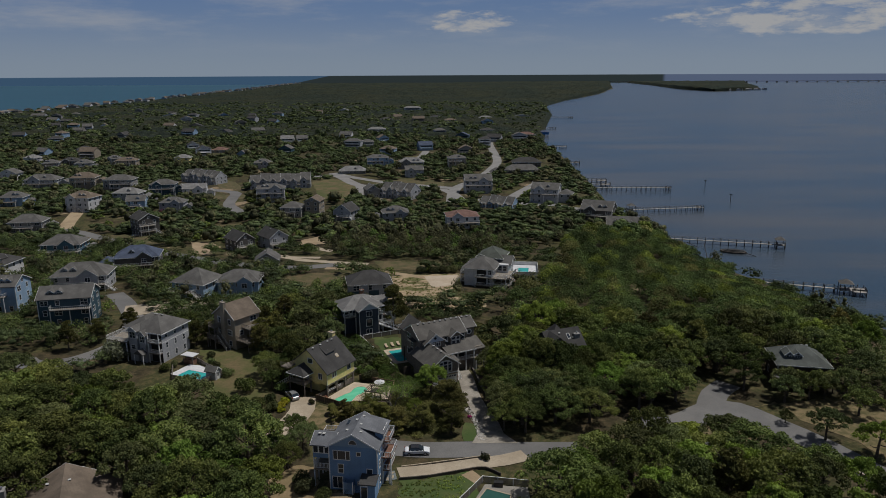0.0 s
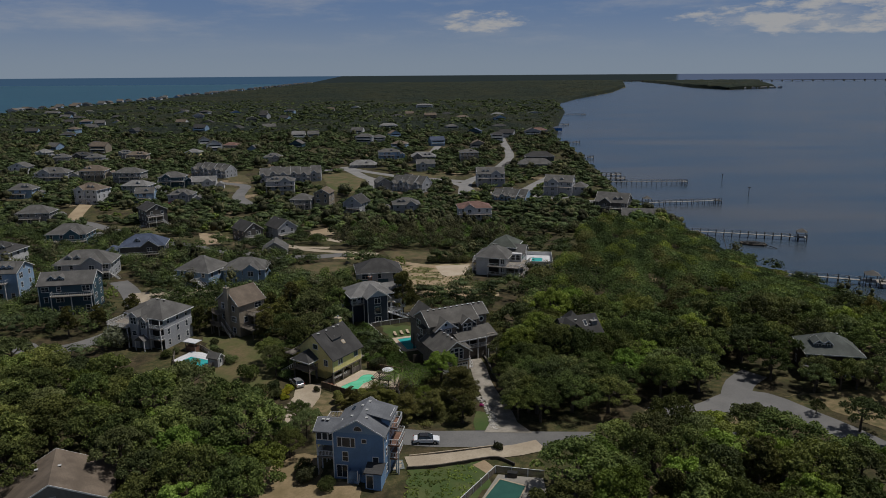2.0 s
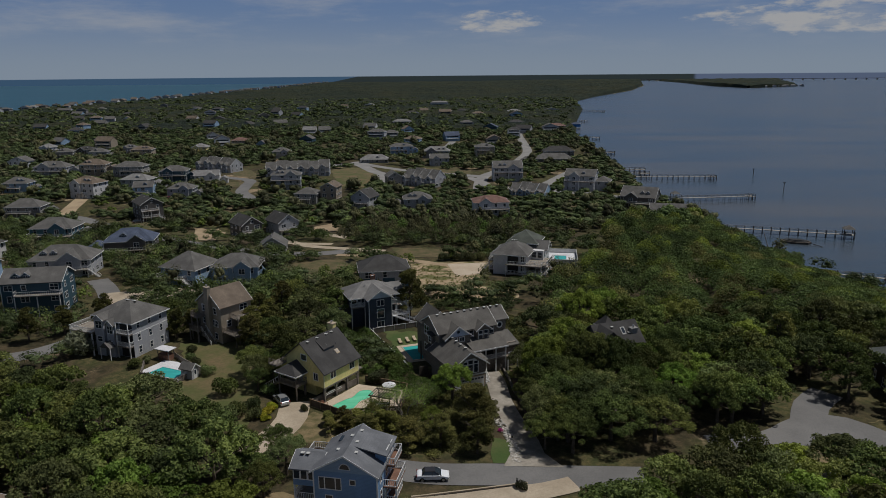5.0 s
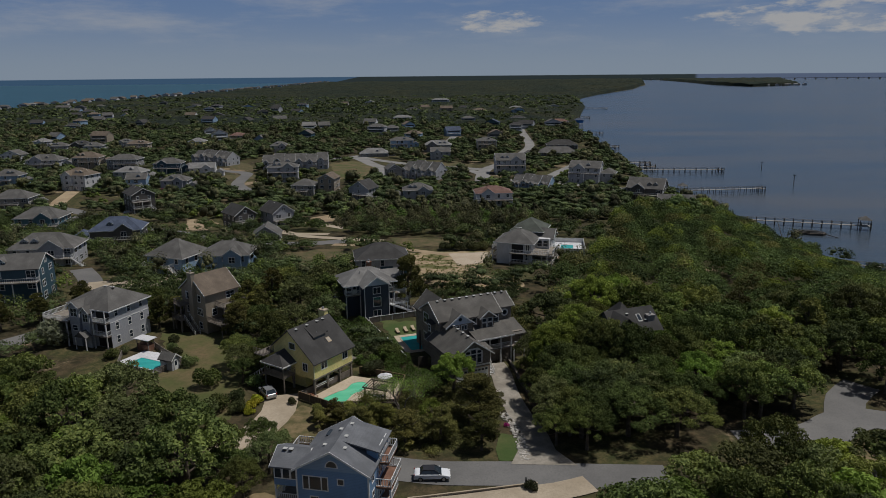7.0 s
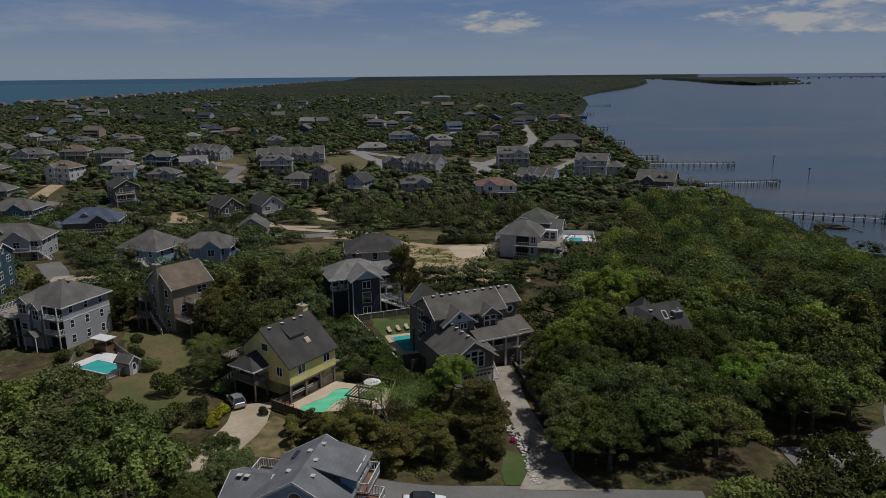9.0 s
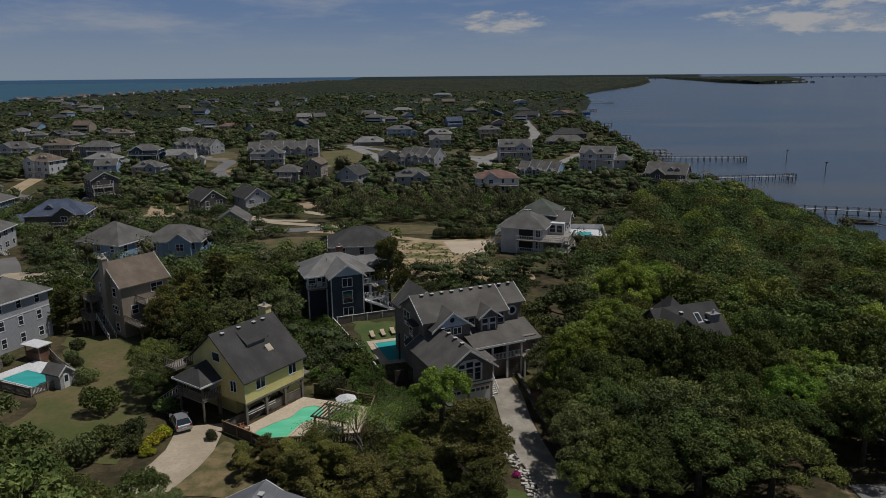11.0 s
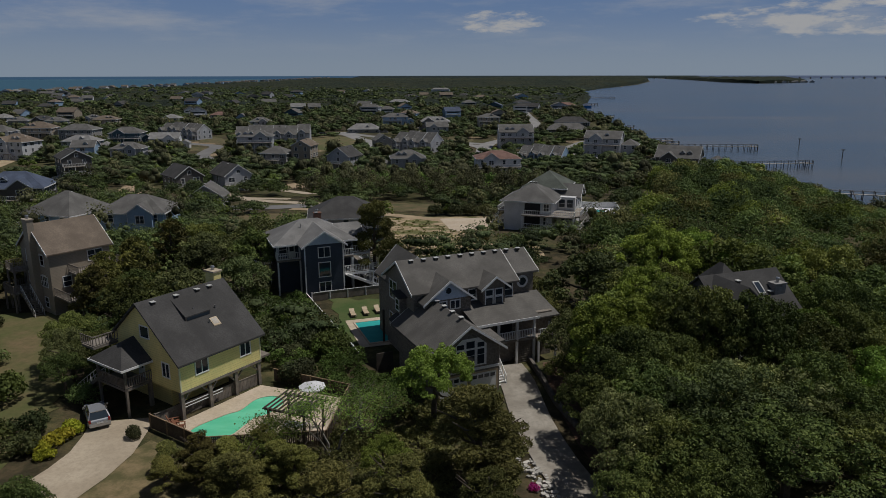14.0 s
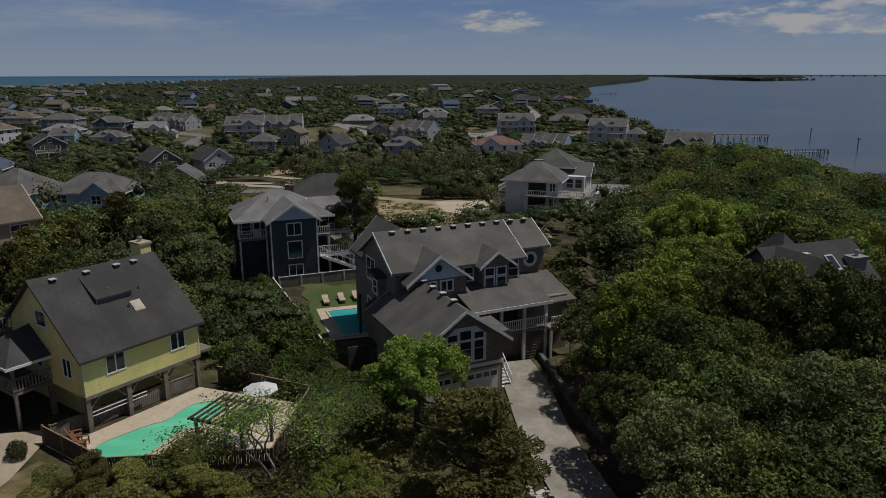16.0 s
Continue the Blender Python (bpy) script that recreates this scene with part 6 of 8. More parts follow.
M_FENCE = mottled("brown_fence_boards", (0.060, 0.044, 0.032), (0.105, 0.080, 0.058), 0.8, 0.85)
M_FENCETOP = mottled("tan_rail", (0.20, 0.14, 0.085), (0.28, 0.20, 0.125), 1.0, 0.8)
M_POOLDECK = mottled("pool_deck", (0.46, 0.38, 0.28), (0.55, 0.46, 0.36), 0.4, 0.9, 3)
M_PALEDECK = mottled("pale_pool_deck", (0.55, 0.55, 0.57), (0.66, 0.66, 0.68), 0.4, 0.9, 3)
patch("pool_deck_1", [(-26.4, 135.2), (-21.0, 144.0), (-12.6, 141.6), (-12.7, 133.8), (-21.6, 131.9)], M_POOLDECK, 0.14, "pale concrete pool deck", "paving")
pool("swimming_pool", rounded([(-24.2, 134.8), (-22.3, 137.6), (-21.2, 138.6), (-20.4, 140.9), (-18.8, 141.5), (-17.7, 140.1), (-18.6, 138.0), (-19.6, 137.0), (-20.6, 134.0), (-22.6, 133.2)]), M_POOLG, "free-form pool with bright green water", M_POOLDECK)
fence("fence", [(-27.9, 135.3), (-21.9, 131.7), (-12.2, 133.2), (-11.9, 142.0), (-20.0, 145.2)], 1.35, M_FENCE, "brown board fence with tan top rail round a pool", rail=M_FENCETOP)
fence("fence", [(-27.6, 135.6), (-21.4, 144.2)], 1.2, M_GREYWOOD, "grey board fence under a stilt house")
# pergola
pg = thing("pergola", -15.2, 135.3, 11.14, -18, "dark weathered timber pergola by the pool", "pergola")
for a_ in (-1.7, 1.7):
    for b_ in (-1.5, 1.5):
        part("post", Geo().box(a_ - 0.08, a_ + 0.08, b_ - 0.08, b_ + 0.08, -0.2, 2.3), M_DARKWOOD, pg)
for b_ in (-1.5, 1.5):
    part("beam", Geo().box(-2.1, 2.1, b_ - 0.06, b_ + 0.06, 2.3, 2.5), M_DARKWOOD, pg)
for k_ in range(10):
    part("slat", Geo().box(-2.0 + k_ * 0.44, -1.92 + k_ * 0.44, -1.9, 1.9, 2.5, 2.64), M_DARKWOOD, pg)
tb = thing("table", -15.3, 135.0, 11.14, -10, "grey slatted patio table under a pergola", "table")
part("tabletop", Geo().box(-0.95, 0.95, -0.5, 0.5, 0.70, 0.75), M_METAL, tb)
for a_ in (-0.8, 0.8):
    for b_ in (-0.4, 0.4):
        part("leg", Geo().box(a_ - 0.04, a_ + 0.04, b_ - 0.04, b_ + 0.04, 0, 0.7), M_METAL, tb)


def parasol(x, y, z, mat, label):
    u = thing("parasol", x, y, z, 0, label, "parasol")
    part("pole", Geo().tube([(0, 0, 0), (0, 0, 2.3)], [0.03, 0.03], 8), M_METAL, u)
    ring = [(1.25 * math.cos(a), 1.25 * math.sin(a), 1.95) for a in np.linspace(0, 2 * math.pi, 9)[:-1]]
    part("canopy", Geo().poly(ring + [(0, 0, 2.4)] + [(a * 0.98, b * 0.98, c - 0.12) for a, b, c in ring], [(i, (i + 1) % 8, 8) for i in range(8)] + [(i, 9 + i, 9 + (i + 1) % 8, (i + 1) % 8) for i in range(8)]), mat, u)


parasol(-14.9, 139.9, 11.1, M_PALEDECK, "pale parasol on a pool deck")
# the long rails stored on the fence
rl = thing("ladder", -24.8, 139.2, 12.0, 57, "long white rails hung on a fence", "ladder")
for b_ in (0.0, 0.28):
    part("rail", Geo().beam((-2.0, -0.25, b_), (2.0, -0.25, b_ + 0.02), 0.05, 0.06), M_WHITE, rl)


def adirondack(x, y, yaw, mat, label):
    c = thing("deck_chair", x, y, ground_z(x, y) + 0.14, yaw, label, "chair")
    part("seat", Geo().beam((0, -0.35, 0.38), (0, 0.3, 0.28), 0.55, 0.04), mat, c)
    part("backrest", Geo().beam((0, 0.3, 0.25), (0, 0.62, 1.0), 0.55, 0.04), mat, c)
    for s in (-0.3, 0.3):
        part("armrest", Geo().box(s - 0.06, s + 0.06, -0.4, 0.4, 0.55, 0.58), mat, c)
        part("leg", Geo().box(s - 0.03, s + 0.03, -0.38, -0.3, 0, 0.55), mat, c)
        part("leg", Geo().box(s - 0.03, s + 0.03, 0.28, 0.36, 0, 0.55), mat, c)


M_CHAIRRED = mottled("red_brown_chair", (0.20, 0.08, 0.045), (0.26, 0.12, 0.07), 2, 0.6)
adirondack(-26.0, 135.7, 120, M_CHAIRRED, "red-brown wooden deck chair by a fence")
adirondack(-25.2, 135.0, 100, M_CHAIRRED, "red-brown wooden deck chair on pool deck")

# pool of the shingle house
patch("pool_deck_2", [(-16.2, 162.6), (-10.3, 164.8), (-6.8, 156.2), (-12.8, 154.0)], M_POOLDECK, 0.12, "tan pool surround on a lawn", "paving")
pool("swimming_pool", [(-14.8, 161.7), (-11.0, 163.2), (-8.2, 156.8), (-12.0, 155.3)], M_POOL, "rectangular turquoise pool on a small lawn", M_POOLDECK)
fence("fence", [(-22.6, 169.6), (-18.4, 161.5), (-14.2, 153.6), (-12.4, 150.0)], 1.3, M_GREYWOOD, "grey board fence beside a lawn", rail=M_WHITE)
fence("fence", [(-22.0, 170.0), (-17.6, 172.2), (-13.0, 174.4), (-8.0, 171.8)], 1.2, M_GREYWOOD, "grey wall-like fence behind a pool lawn", step=0.5, gap=0.0, rail=M_WHITE)


def lounger(x, y, yaw):
    c = thing("sun_lounger", x, y, ground_z(x, y) + 0.07, yaw, "tan cushioned sun lounger on grass", "lounger", "loungers by the pool")
    part("frame", Geo().box(-0.33, 0.33, -0.95, 0.95, 0.24, 0.3), M_GREYWOOD, c)
    part("cushion", Geo().box(-0.31, 0.31, -0.93, 0.35, 0.3, 0.4), M_TANP, c)
    part("backrest", Geo().beam((0, 0.35, 0.36), (0, 0.95, 0.62), 0.62, 0.1), M_TANP, c)
    for a in (-0.28, 0.28):
        for b in (-0.85, 0.85):
            part("leg", Geo().box(a - 0.03, a + 0.03, b - 0.03, b + 0.03, 0, 0.25), M_GREYWOOD, c)


for x_, y_ in ((-15.6, 164.6), (-14.1, 165.4), (-12.7, 166.2)):
    lounger(x_, y_, 20)

# pool, hut and shed of the decked house
patch("pool_deck_3", [(-64.0, 148.5), (-61.5, 154.0), (-58.5, 153.2), (-52.6, 148.8), (-55.0, 143.6)], M_PALEDECK, 0.12, "white concrete pool deck", "paving")
pool("swimming_pool", [(-62.0, 147.6), (-60.4, 150.6), (-54.6, 148.2), (-55.8, 145.2)], M_POOL, "rectangular turquoise pool with white deck", M_PALEDECK)
fence("fence", [(-64.5, 151.5), (-62.5, 145.8), (-55.0, 143.0), (-51.8, 148.2), (-57.0, 152.5), (-60.5, 156.0)], 1.15, M_GREYWOOD, "grey picket fence round a pool", 0.16, 0.045)
sh = thing("shed", -53.3, 146.4, 11.0, -20, "small grey pool shed with gable roof", "shed")
walls(sh, -1.3, 1.3, -0.9, 0.9, -0.2, 2.1, S_LGREY)
roof_gable(sh, -1.3, 1.3, -0.9, 0.9, 2.1, 0.8, R_GREY, S_LGREY, "x", 0.3, 0.25)
door(sh, "E", 1.3, 0.0, 0.0, 0.8, 1.9)
ht = thing("pool_bar", -61.6, 155.0, 11.0, -20, "timber pool bar with pale flat roof", "bar")
part("counter", Geo().box(-1.4, 1.4, -0.8, 0.7, -0.1, 1.15), M_REDDECK, ht)
for a_ in (-1.35, 1.35):
    for b_ in (-0.75, 0.65):
        part("post", Geo().box(a_ - 0.06, a_ + 0.06, b_ - 0.06, b_ + 0.06, 0, 2.2), M_GREYWOOD, ht)
part("roof", Geo().box(-1.8, 1.8, -1.2, 1.1, 2.2, 2.32), M_PALEDECK, ht)

# raised pool of the white house, and its fence
patch("pool_deck_4", [(22, 232), (30.5, 231.5), (32, 246), (23.5, 247)], M_PALEDECK, 0.9, "raised pale pool terrace", "paving")
pool("swimming_pool", [(24.2, 235), (27.8, 234.6), (28.6, 241), (25, 241.4)], M_POOL, "small turquoise pool on a raised terrace", M_PALEDECK, 0.9)
fence("fence", [(22, 232), (30.8, 231.3), (32.3, 246.2), (23.3, 247.2)], 2.2, M_WHITE, "white solid fence round a raised pool", 0.6, 0.0)

# covered pool near the blue house
patch("pool_deck_5", [(2.0, 94), (6.2, 104.0), (13.2, 103.0), (13.5, 92)], mottled("grey_paving", (0.24, 0.22, 0.19), (0.3, 0.28, 0.25), 0.5, 0.9), 0.10, "grey paving round a pool", "paving")
pool("swimming_pool", [(3.8, 97.2), (6.4, 102.4), (10.2, 100.6), (8.0, 94.8)], mottled("pool_cover", (0.012, 0.075, 0.06), (0.02, 0.095, 0.075), 0.6, 0.6), "pool under a dark green cover", M_CONCRETE)
fence("fence", [(-0.2, 95.0), (5.8, 104.6), (13.4, 103.3)], 1.25, M_GREYWOOD, "grey pool fence with white top rail", 0.15, 0.04, M_WHITE)
bx = thing("deck_box", 8.4, 103.4, 11.1, -8, "dark storage box by a fence", "box")
part("body", Geo().box(-0.75, 0.75, -0.4, 0.4, 0, 0.75), M_DARKWOOD, bx)
part("lid", Geo().box(-0.8, 0.8, -0.45, 0.45, 0.75, 0.83), M_BLACK, bx)
ribbon("retaining_wall", [(-8.3, 104.2), (-3, 105.8), (3.2, 108.0), (6.5, 108.6), (9.0, 106.6)], 0.22, M_DARKWOOD, 0.55, "low dark timber retaining wall", "wall")
ribbon("kerb", [(-8.2, 108.5), (-3, 110.2), (4.5, 112.2), (7.5, 112.9)], 0.22, M_CONCRETE, 0.35, "low concrete kerb of a driveway", "kerb")
for nm_ in ("retaining_wall", "kerb"):
    o_ = bpy.data.objects[nm_]
    sk_ = o_.modifiers.new("thick", "SOLIDIFY")
    sk_.thickness, sk_.offset = 0.6, -1
patch("sand_patch", [(2.2, 106.6), (4.6, 107.6), (6.0, 105.4), (4.8, 104.2)], M_SAND, 0.09, "small sandy bed", "sand")
patch("gravel_walk", [(-11.2, 103.2), (-8.6, 104.4), (-9.2, 107.2), (-10.6, 106.6)], mottled("grey_gravel", (0.10, 0.12, 0.12), (0.2, 0.22, 0.22), 2, 0.9, 6), 0.10, "grey gravel with stepping stones", "paving")
rs_ = random.Random(3)
for k_ in range(16):
    x_, y_ = -10.6 + rs_.uniform(0, 1.4), 103.8 + rs_.uniform(0, 2.8)
    st_ = Geo().prism([(0.22 * math.cos(a) * rs_.uniform(0.7, 1.1), 0.22 * math.sin(a) * rs_.uniform(0.7, 1.1)) for a in np.linspace(0, 6.28, 8)[:-1]], 0, 0.06)
    solid("stepping_stone", st_, M_CONCRETE, "pale flat stepping stone in gravel", "stone", "stepping stones", at=pose(x_, y_, ground_z(x_, y_) + 0.09))
ribbon("garden_wall", [(5.4, 152), (6.5, 146.5), (7.3, 141.5), (8.6, 137)], 0.35, mottled("dark_stone", (0.08, 0.07, 0.06), (0.16, 0.145, 0.125), 1.5, 0.9, 5, 0.03), 0.55, "low dark stone wall beside a driveway", "wall")
# river stones along the drive
g = Geo()
for k_ in range(260):
    t_ = rs_.random()
    x_ = 6.6 - 2.6 * t_ * t_ + rs_.uniform(-0.7, 0.7) - 0.3
    y_ = 118.4 + 13.5 * t_
    r_ = rs_.uniform(0.08, 0.2)
    z_ = ground_z(x_, y_) + 0.06
    g.prism([(x_ + r_ * math.cos(a) * rs_.uniform(0.8, 1.2), y_ + r_ * math.sin(a) * rs_.uniform(0.8, 1.2)) for a in np.linspace(0, 6.28, 7)[:-1]], z_ - 0.05, z_ + r_ * 0.8)
sk_ = bpy.data.objects["garden_wall"].modifiers.new("thick", "SOLIDIFY")
sk_.thickness, sk_.offset = 0.6, -1
ms = Mat("river_stone", 0.8)
ms.color(ms.mix(ms.island(), (0.25, 0.24, 0.22), (0.5, 0.47, 0.43)))
tagged(solid("border_stones", g, ms.m), "pale river stones edging a driveway", "stones", kind="stuff")


# ---- cars ----
def car(x, y, yaw, paint, label, hatch=True, roof=None):
    c = thing("car", x, y, ground_z(x, y) + 0.12, yaw, label, "car", "parked cars")
    L = 4.2 if hatch else 4.55
    prof = [(-L / 2, 0.35), (-L / 2, 0.8), (-L / 2 + 0.12, 0.95), (-L / 2 + 0.35, 1.0), (L / 2 - 1.25, 0.98), (L / 2 - 0.25, 0.80), (L / 2, 0.62), (L / 2, 0.35)]
    n = len(prof)
    def solidp(pr, w0, w1=None):
        w1 = w1 or w0
        m = len(pr)
        q = Geo()
        q.poly([(a, -w0, b) for a, b in pr] + [(a, w1, b) for a, b in pr], [tuple(range(m)), tuple(range(2 * m - 1, m - 1, -1))] + [(i, m + i, m + (i + 1) % m, (i + 1) % m) for i in range(m)])
        return q
    body = solidp(prof, 0.88)
    bo = part("body", body, paint, c)
    bev = bo.modifiers.new("round", "BEVEL")
    bev.width, bev.segments = 0.09, 2
    e0 = -L / 2 + (0.15 if hatch else 0.7)
    g_ = Geo()
    low = [(e0, -0.82, 0.95), (L / 2 - 1.1, -0.82, 0.95), (L / 2 - 1.1, 0.82, 0.95), (e0, 0.82, 0.95)]
    hi = [(e0 + 0.45, -0.62, 1.47), (L / 2 - 2.0, -0.62, 1.47), (L / 2 - 2.0, 0.62, 1.47), (e0 + 0.45, 0.62, 1.47)]
    g_.poly(low + hi, [(0, 1, 5, 4), (1, 2, 6, 5), (2, 3, 7, 6), (3, 0, 4, 7), (4, 5, 6, 7)])
    part("glasshouse", g_, M_GLASS, c, "dark tinted windows")
    rf = Geo().box(e0 + 0.42, L / 2 - 1.97, -0.64, 0.64, 1.46, 1.52)
    for s in (-1, 1):
        for a, b in (((e0, 0.82 * s, 0.95), (e0 + 0.45, 0.63 * s, 1.5)), ((L / 2 - 1.1, 0.82 * s, 0.95), (L / 2 - 2.0, 0.63 * s, 1.5)), ((0, 0.83 * s, 0.95), (-0.05, 0.64 * s, 1.5))):
            rf.beam(a, b, 0.08, 0.05)
    part("roof_panel", rf, roof or paint, c)
    for a in (-L / 2 + 0.8, L / 2 - 0.85):
        for s in (-1, 1):
            w = part("wheel", Geo().tube([(a, s * 0.72, 0.32), (a, s * 0.9, 0.32)], [0.33, 0.33], 16), M_BLACK, c)
            part("rim", Geo().tube([(a, s * 0.89, 0.32), (a, s * 0.915, 0.32)], [0.2, 0.2], 12), M_METAL, w)
    for s in (-1, 1):
        part("headlight", Geo().box(L / 2 - 0.12, L / 2 + 0.01, s * 0.65 - 0.15, s * 0.65 + 0.15, 0.62, 0.75), M_WHITE, c)
        part("tail_light", Geo().box(-L / 2 - 0.02, -L / 2 + 0.1, s * 0.76 - 0.09, s * 0.76 + 0.09, 0.72, 1.0), M_TAIL, c)
        part("mirror", Geo().box(L / 2 - 1.45, L / 2 - 1.3, s * 0.95 - 0.09, s * 0.95 + 0.09, 0.95, 1.1), paint, c)
    part("bumper", Geo().box(-L / 2 - 0.05, -L / 2 + 0.1, -0.8, 0.8, 0.35, 0.6), paint, c)
    part("number_plate", Geo().box(-L / 2 - 0.06, -L / 2 - 0.05, -0.25, 0.25, 0.62, 0.74), M_WHITE, c)
    return c


M_TAIL = mottled("red_lens", (0.25, 0.01, 0.01), (0.3, 0.02, 0.02), 3, 0.2)
P_SILVER = mottled("silver_car_paint", (0.45, 0.46, 0.48), (0.47, 0.48, 0.5), 0.5, 0.25, 30, 0.0005, metal=0.6)
P_WHITE = mottled("white_car_paint", (0.72, 0.74, 0.78), (0.75, 0.77, 0.8), 0.5, 0.25, 30, 0.0005)
P_DARK = mottled("dark_car_paint", (0.03, 0.03, 0.035), (0.04, 0.04, 0.045), 0.5, 0.25, 30, 0.0005)
P_RED = mottled("red_car_paint", (0.25, 0.02, 0.03), (0.28, 0.03, 0.04), 0.5, 0.25, 30, 0.0005)
car(-33.2, 136.4, 125, P_SILVER, "silver hatchback parked on concrete drive")
car(-5.6, 113.6, 4, P_WHITE, "white saloon car with dark roof parked at the kerb", False, P_DARK)
KEEP.append((-4.6, 113.6, 3))
for x_, y_, w_, p_, l_ in ((-88, 361, 10, P_WHITE, "white pickup-like car by a grey house"), (-104, 440, 60, P_RED, "small red car by townhouses"), (-97, 520, 20, P_DARK, "dark car on a pale street"),
                           (-158, 380, 30, P_RED, "red car beside bushes"), (-170, 470, 25, P_WHITE, "white car by townhouses"), (20, 412, 80, P_WHITE, "white car near shore houses"), (-145, 316, 40, P_DARK, "dark car on a driveway")):
    car(x_, y_, w_, p_, l_)


# ---- docks on the sound ----
def dock(x0, y0, x1, y1, z, width, label, rails=True, house_at=None, head=None):
    L = math.hypot(x1 - x0, y1 - y0)
    yaw = math.degrees(math.atan2(y1 - y0, x1 - x0))
    d = thing("dock", x0, y0, 0, yaw, label, "dock", "docks")
    part("walkway", Geo().box(-6, L, -width / 2, width / 2, z - 0.15, z), M_DOCK, d)
    n = int(L / 3.2)
    for i in range(n + 1):
        for s in (-1, 1):
            a = L * i / n
            part("piling", PILE, None, d, at=pose(a, s * (width / 2 + 0.08), 0))
    if rails:
        for s in (-1, 1):
            part("handrail", Geo().beam((0, s * width / 2, z + 0.95), (L, s * width / 2, z + 0.95), 0.09, 0.10), M_DOCK, d)
    if head:
        a, b, c_ = head
        part("platform", Geo().box(L - a, L, -b, c_, z - 0.2, z), M_DOCK, d)
        for px in (L - a + 0.2, L - a / 2, L - 0.2):
            for py in (-b + 0.2, c_ - 0.2):
                part("piling", PILE, None, d, at=pose(px, py, 0))
    if house_at is not None:
        a, r = house_at
        gz = part("gazebo", Geo().poly([(a - r, -r, z + 2.4), (a + r, -r, z + 2.4), (a + r, r, z + 2.4), (a - r, r, z + 2.4), (a, 0, z + 3.9)], [(0, 1, 4), (1, 2, 4), (2, 3, 4), (3, 0, 4), (3, 2, 1, 0)]), R_GREY, d, "hipped gazebo roof")
        part("floor", Geo().box(a - r + 0.2, a + r - 0.2, -r + 0.2, r - 0.2, z - 0.2, z + 0.02), M_DOCK, gz)
        for px in (-1, 1):
            for py in (-1, 1):
                part("post", Geo().box(a + px * (r - 0.4) - 0.1, a + px * (r - 0.4) + 0.1, py * (r - 0.4) - 0.1, py * (r - 0.4) + 0.1, -2, z + 2.4), M_DARKWOOD, gz)
    return d


M_DOCK = mottled("weathered_dock", (0.24, 0.22, 0.20), (0.36, 0.34, 0.31), 0.6, 0.85)
PILE = Geo().tube([(0, 0, -2.5), (0, 0, 2.9)], [0.15, 0.13], 8).mesh("piling", M_DARKWOOD)
dock(104, 471.5, 150, 471, 1.9, 1.8, "long grey timber dock with handrails", head=(4, 2.5, 2.5))
dock(98, 392.7, 147, 400.5, 1.7, 1.8, "timber dock with small gazebo near shore", house_at=(6, 2.2), head=(4, 2.2, 2.2))
dock(100, 324, 152, 308.5, 1.7, 1.6, "pale dock ending in a roofed gazebo", house_at=(52, 2.2))
dock(108, 254.5, 149, 240, 1.7, 1.6, "pale dock with boathouse at its head", house_at=(37, 2.4), head=(4.5, 3.2, 3.2))
dock(97, 506, 114, 505.5, 1.9, 2.2, "short timber dock by the woods", head=(7, 3, 2))
dock(100, 489, 113, 487, 1.7, 2.0, "short dock with boat lift", head=(6, 2.5, 2.5))
dock(103, 612, 114, 611, 1.6, 2, "small grey timber dock far off", head=(5, 2.5, 2.5))
dock(104, 746, 124, 744, 1.6, 2, "far dock with platform", head=(7, 3, 3))
dock(126, 1000, 150, 998, 1.6, 2, "distant grey timber dock", head=(8, 3, 3))
dock(175, 1240, 215, 1236, 1.6, 2.4, "distant long grey timber dock", head=(8, 4, 4))
bh = thing("boathouse", 121, 896, 0, 0, "bright blue boathouse on pilings", "boathouse")
walls(bh, -5, 5, -4, 4, 1.5, 5, siding("bright_blue_siding", (0.03, 0.18, 0.50)))
roof_hip(bh, -5, 5, -4, 4, 5, 2, R_BLUE)
for a_ in (-4.5, 0, 4.5):
    for b_ in (-3.6, 3.6):
        part("piling", PILE, None, bh, at=pose(a_, b_, 0))
# a sunken hull and driftwood, channel markers
hull = [(a * 1.25, b * 1.7) for a, b in ((-4.4, 0), (-3.6, -1.3), (0, -2.0), (3.4, -1.5), (4.4, -0.2), (3.6, 1.2), (0, 1.8), (-3.4, 1.2))]
wr = thing("wreck", 126.4, 302.3, 0, -22, "dark half-sunken barge with debris", "wreck")
part("hull", Geo().prism(hull, -1.2, 0.75), M_DARKWOOD, wr)
part("heap", Geo().prism([(a * 0.82, b * 0.78) for a, b in hull], 0.7, 1.0).prism([(a * 0.5, b * 0.5) for a, b in hull], 1.0, 1.25), M_BLACK, wr)
for nm_, a_, b_ in (("spar", (128.5, 301, 0.9), (133.2, 294.5, 0.1)), ("spar", (110.5, 316.5, 1.2), (113.8, 312.0, 0.1)), ("spar", (106.6, 275.2, -1.0), (107.8, 288.0, 7.5))):
    o_ = Vector(a_)
    q_ = Geo().tube([(0, 0, 0), Vector(b_) - o_], [0.16, 0.11], 7)
    tagged(solid(nm_, q_, M_DARKWOOD, at=pose(*a_)), "dark timber spar in the shallows", "timber")
for x_, y_ in ((177.6, 483.2), (172.9, 425.7)):
    mk = thing("channel_marker", x_, y_, 0, 0, "dark channel marker post in the water", "marker", "channel markers")
    part("post", Geo().tube([(0, 0, -2.5), (0, 0, 4.9)], [0.22, 0.18], 8), M_DARKWOOD, mk)
    part("crossbar", Geo().box(-0.9, 0.9, -0.08, 0.08, 4.6, 5.0), M_DARKWOOD, mk)
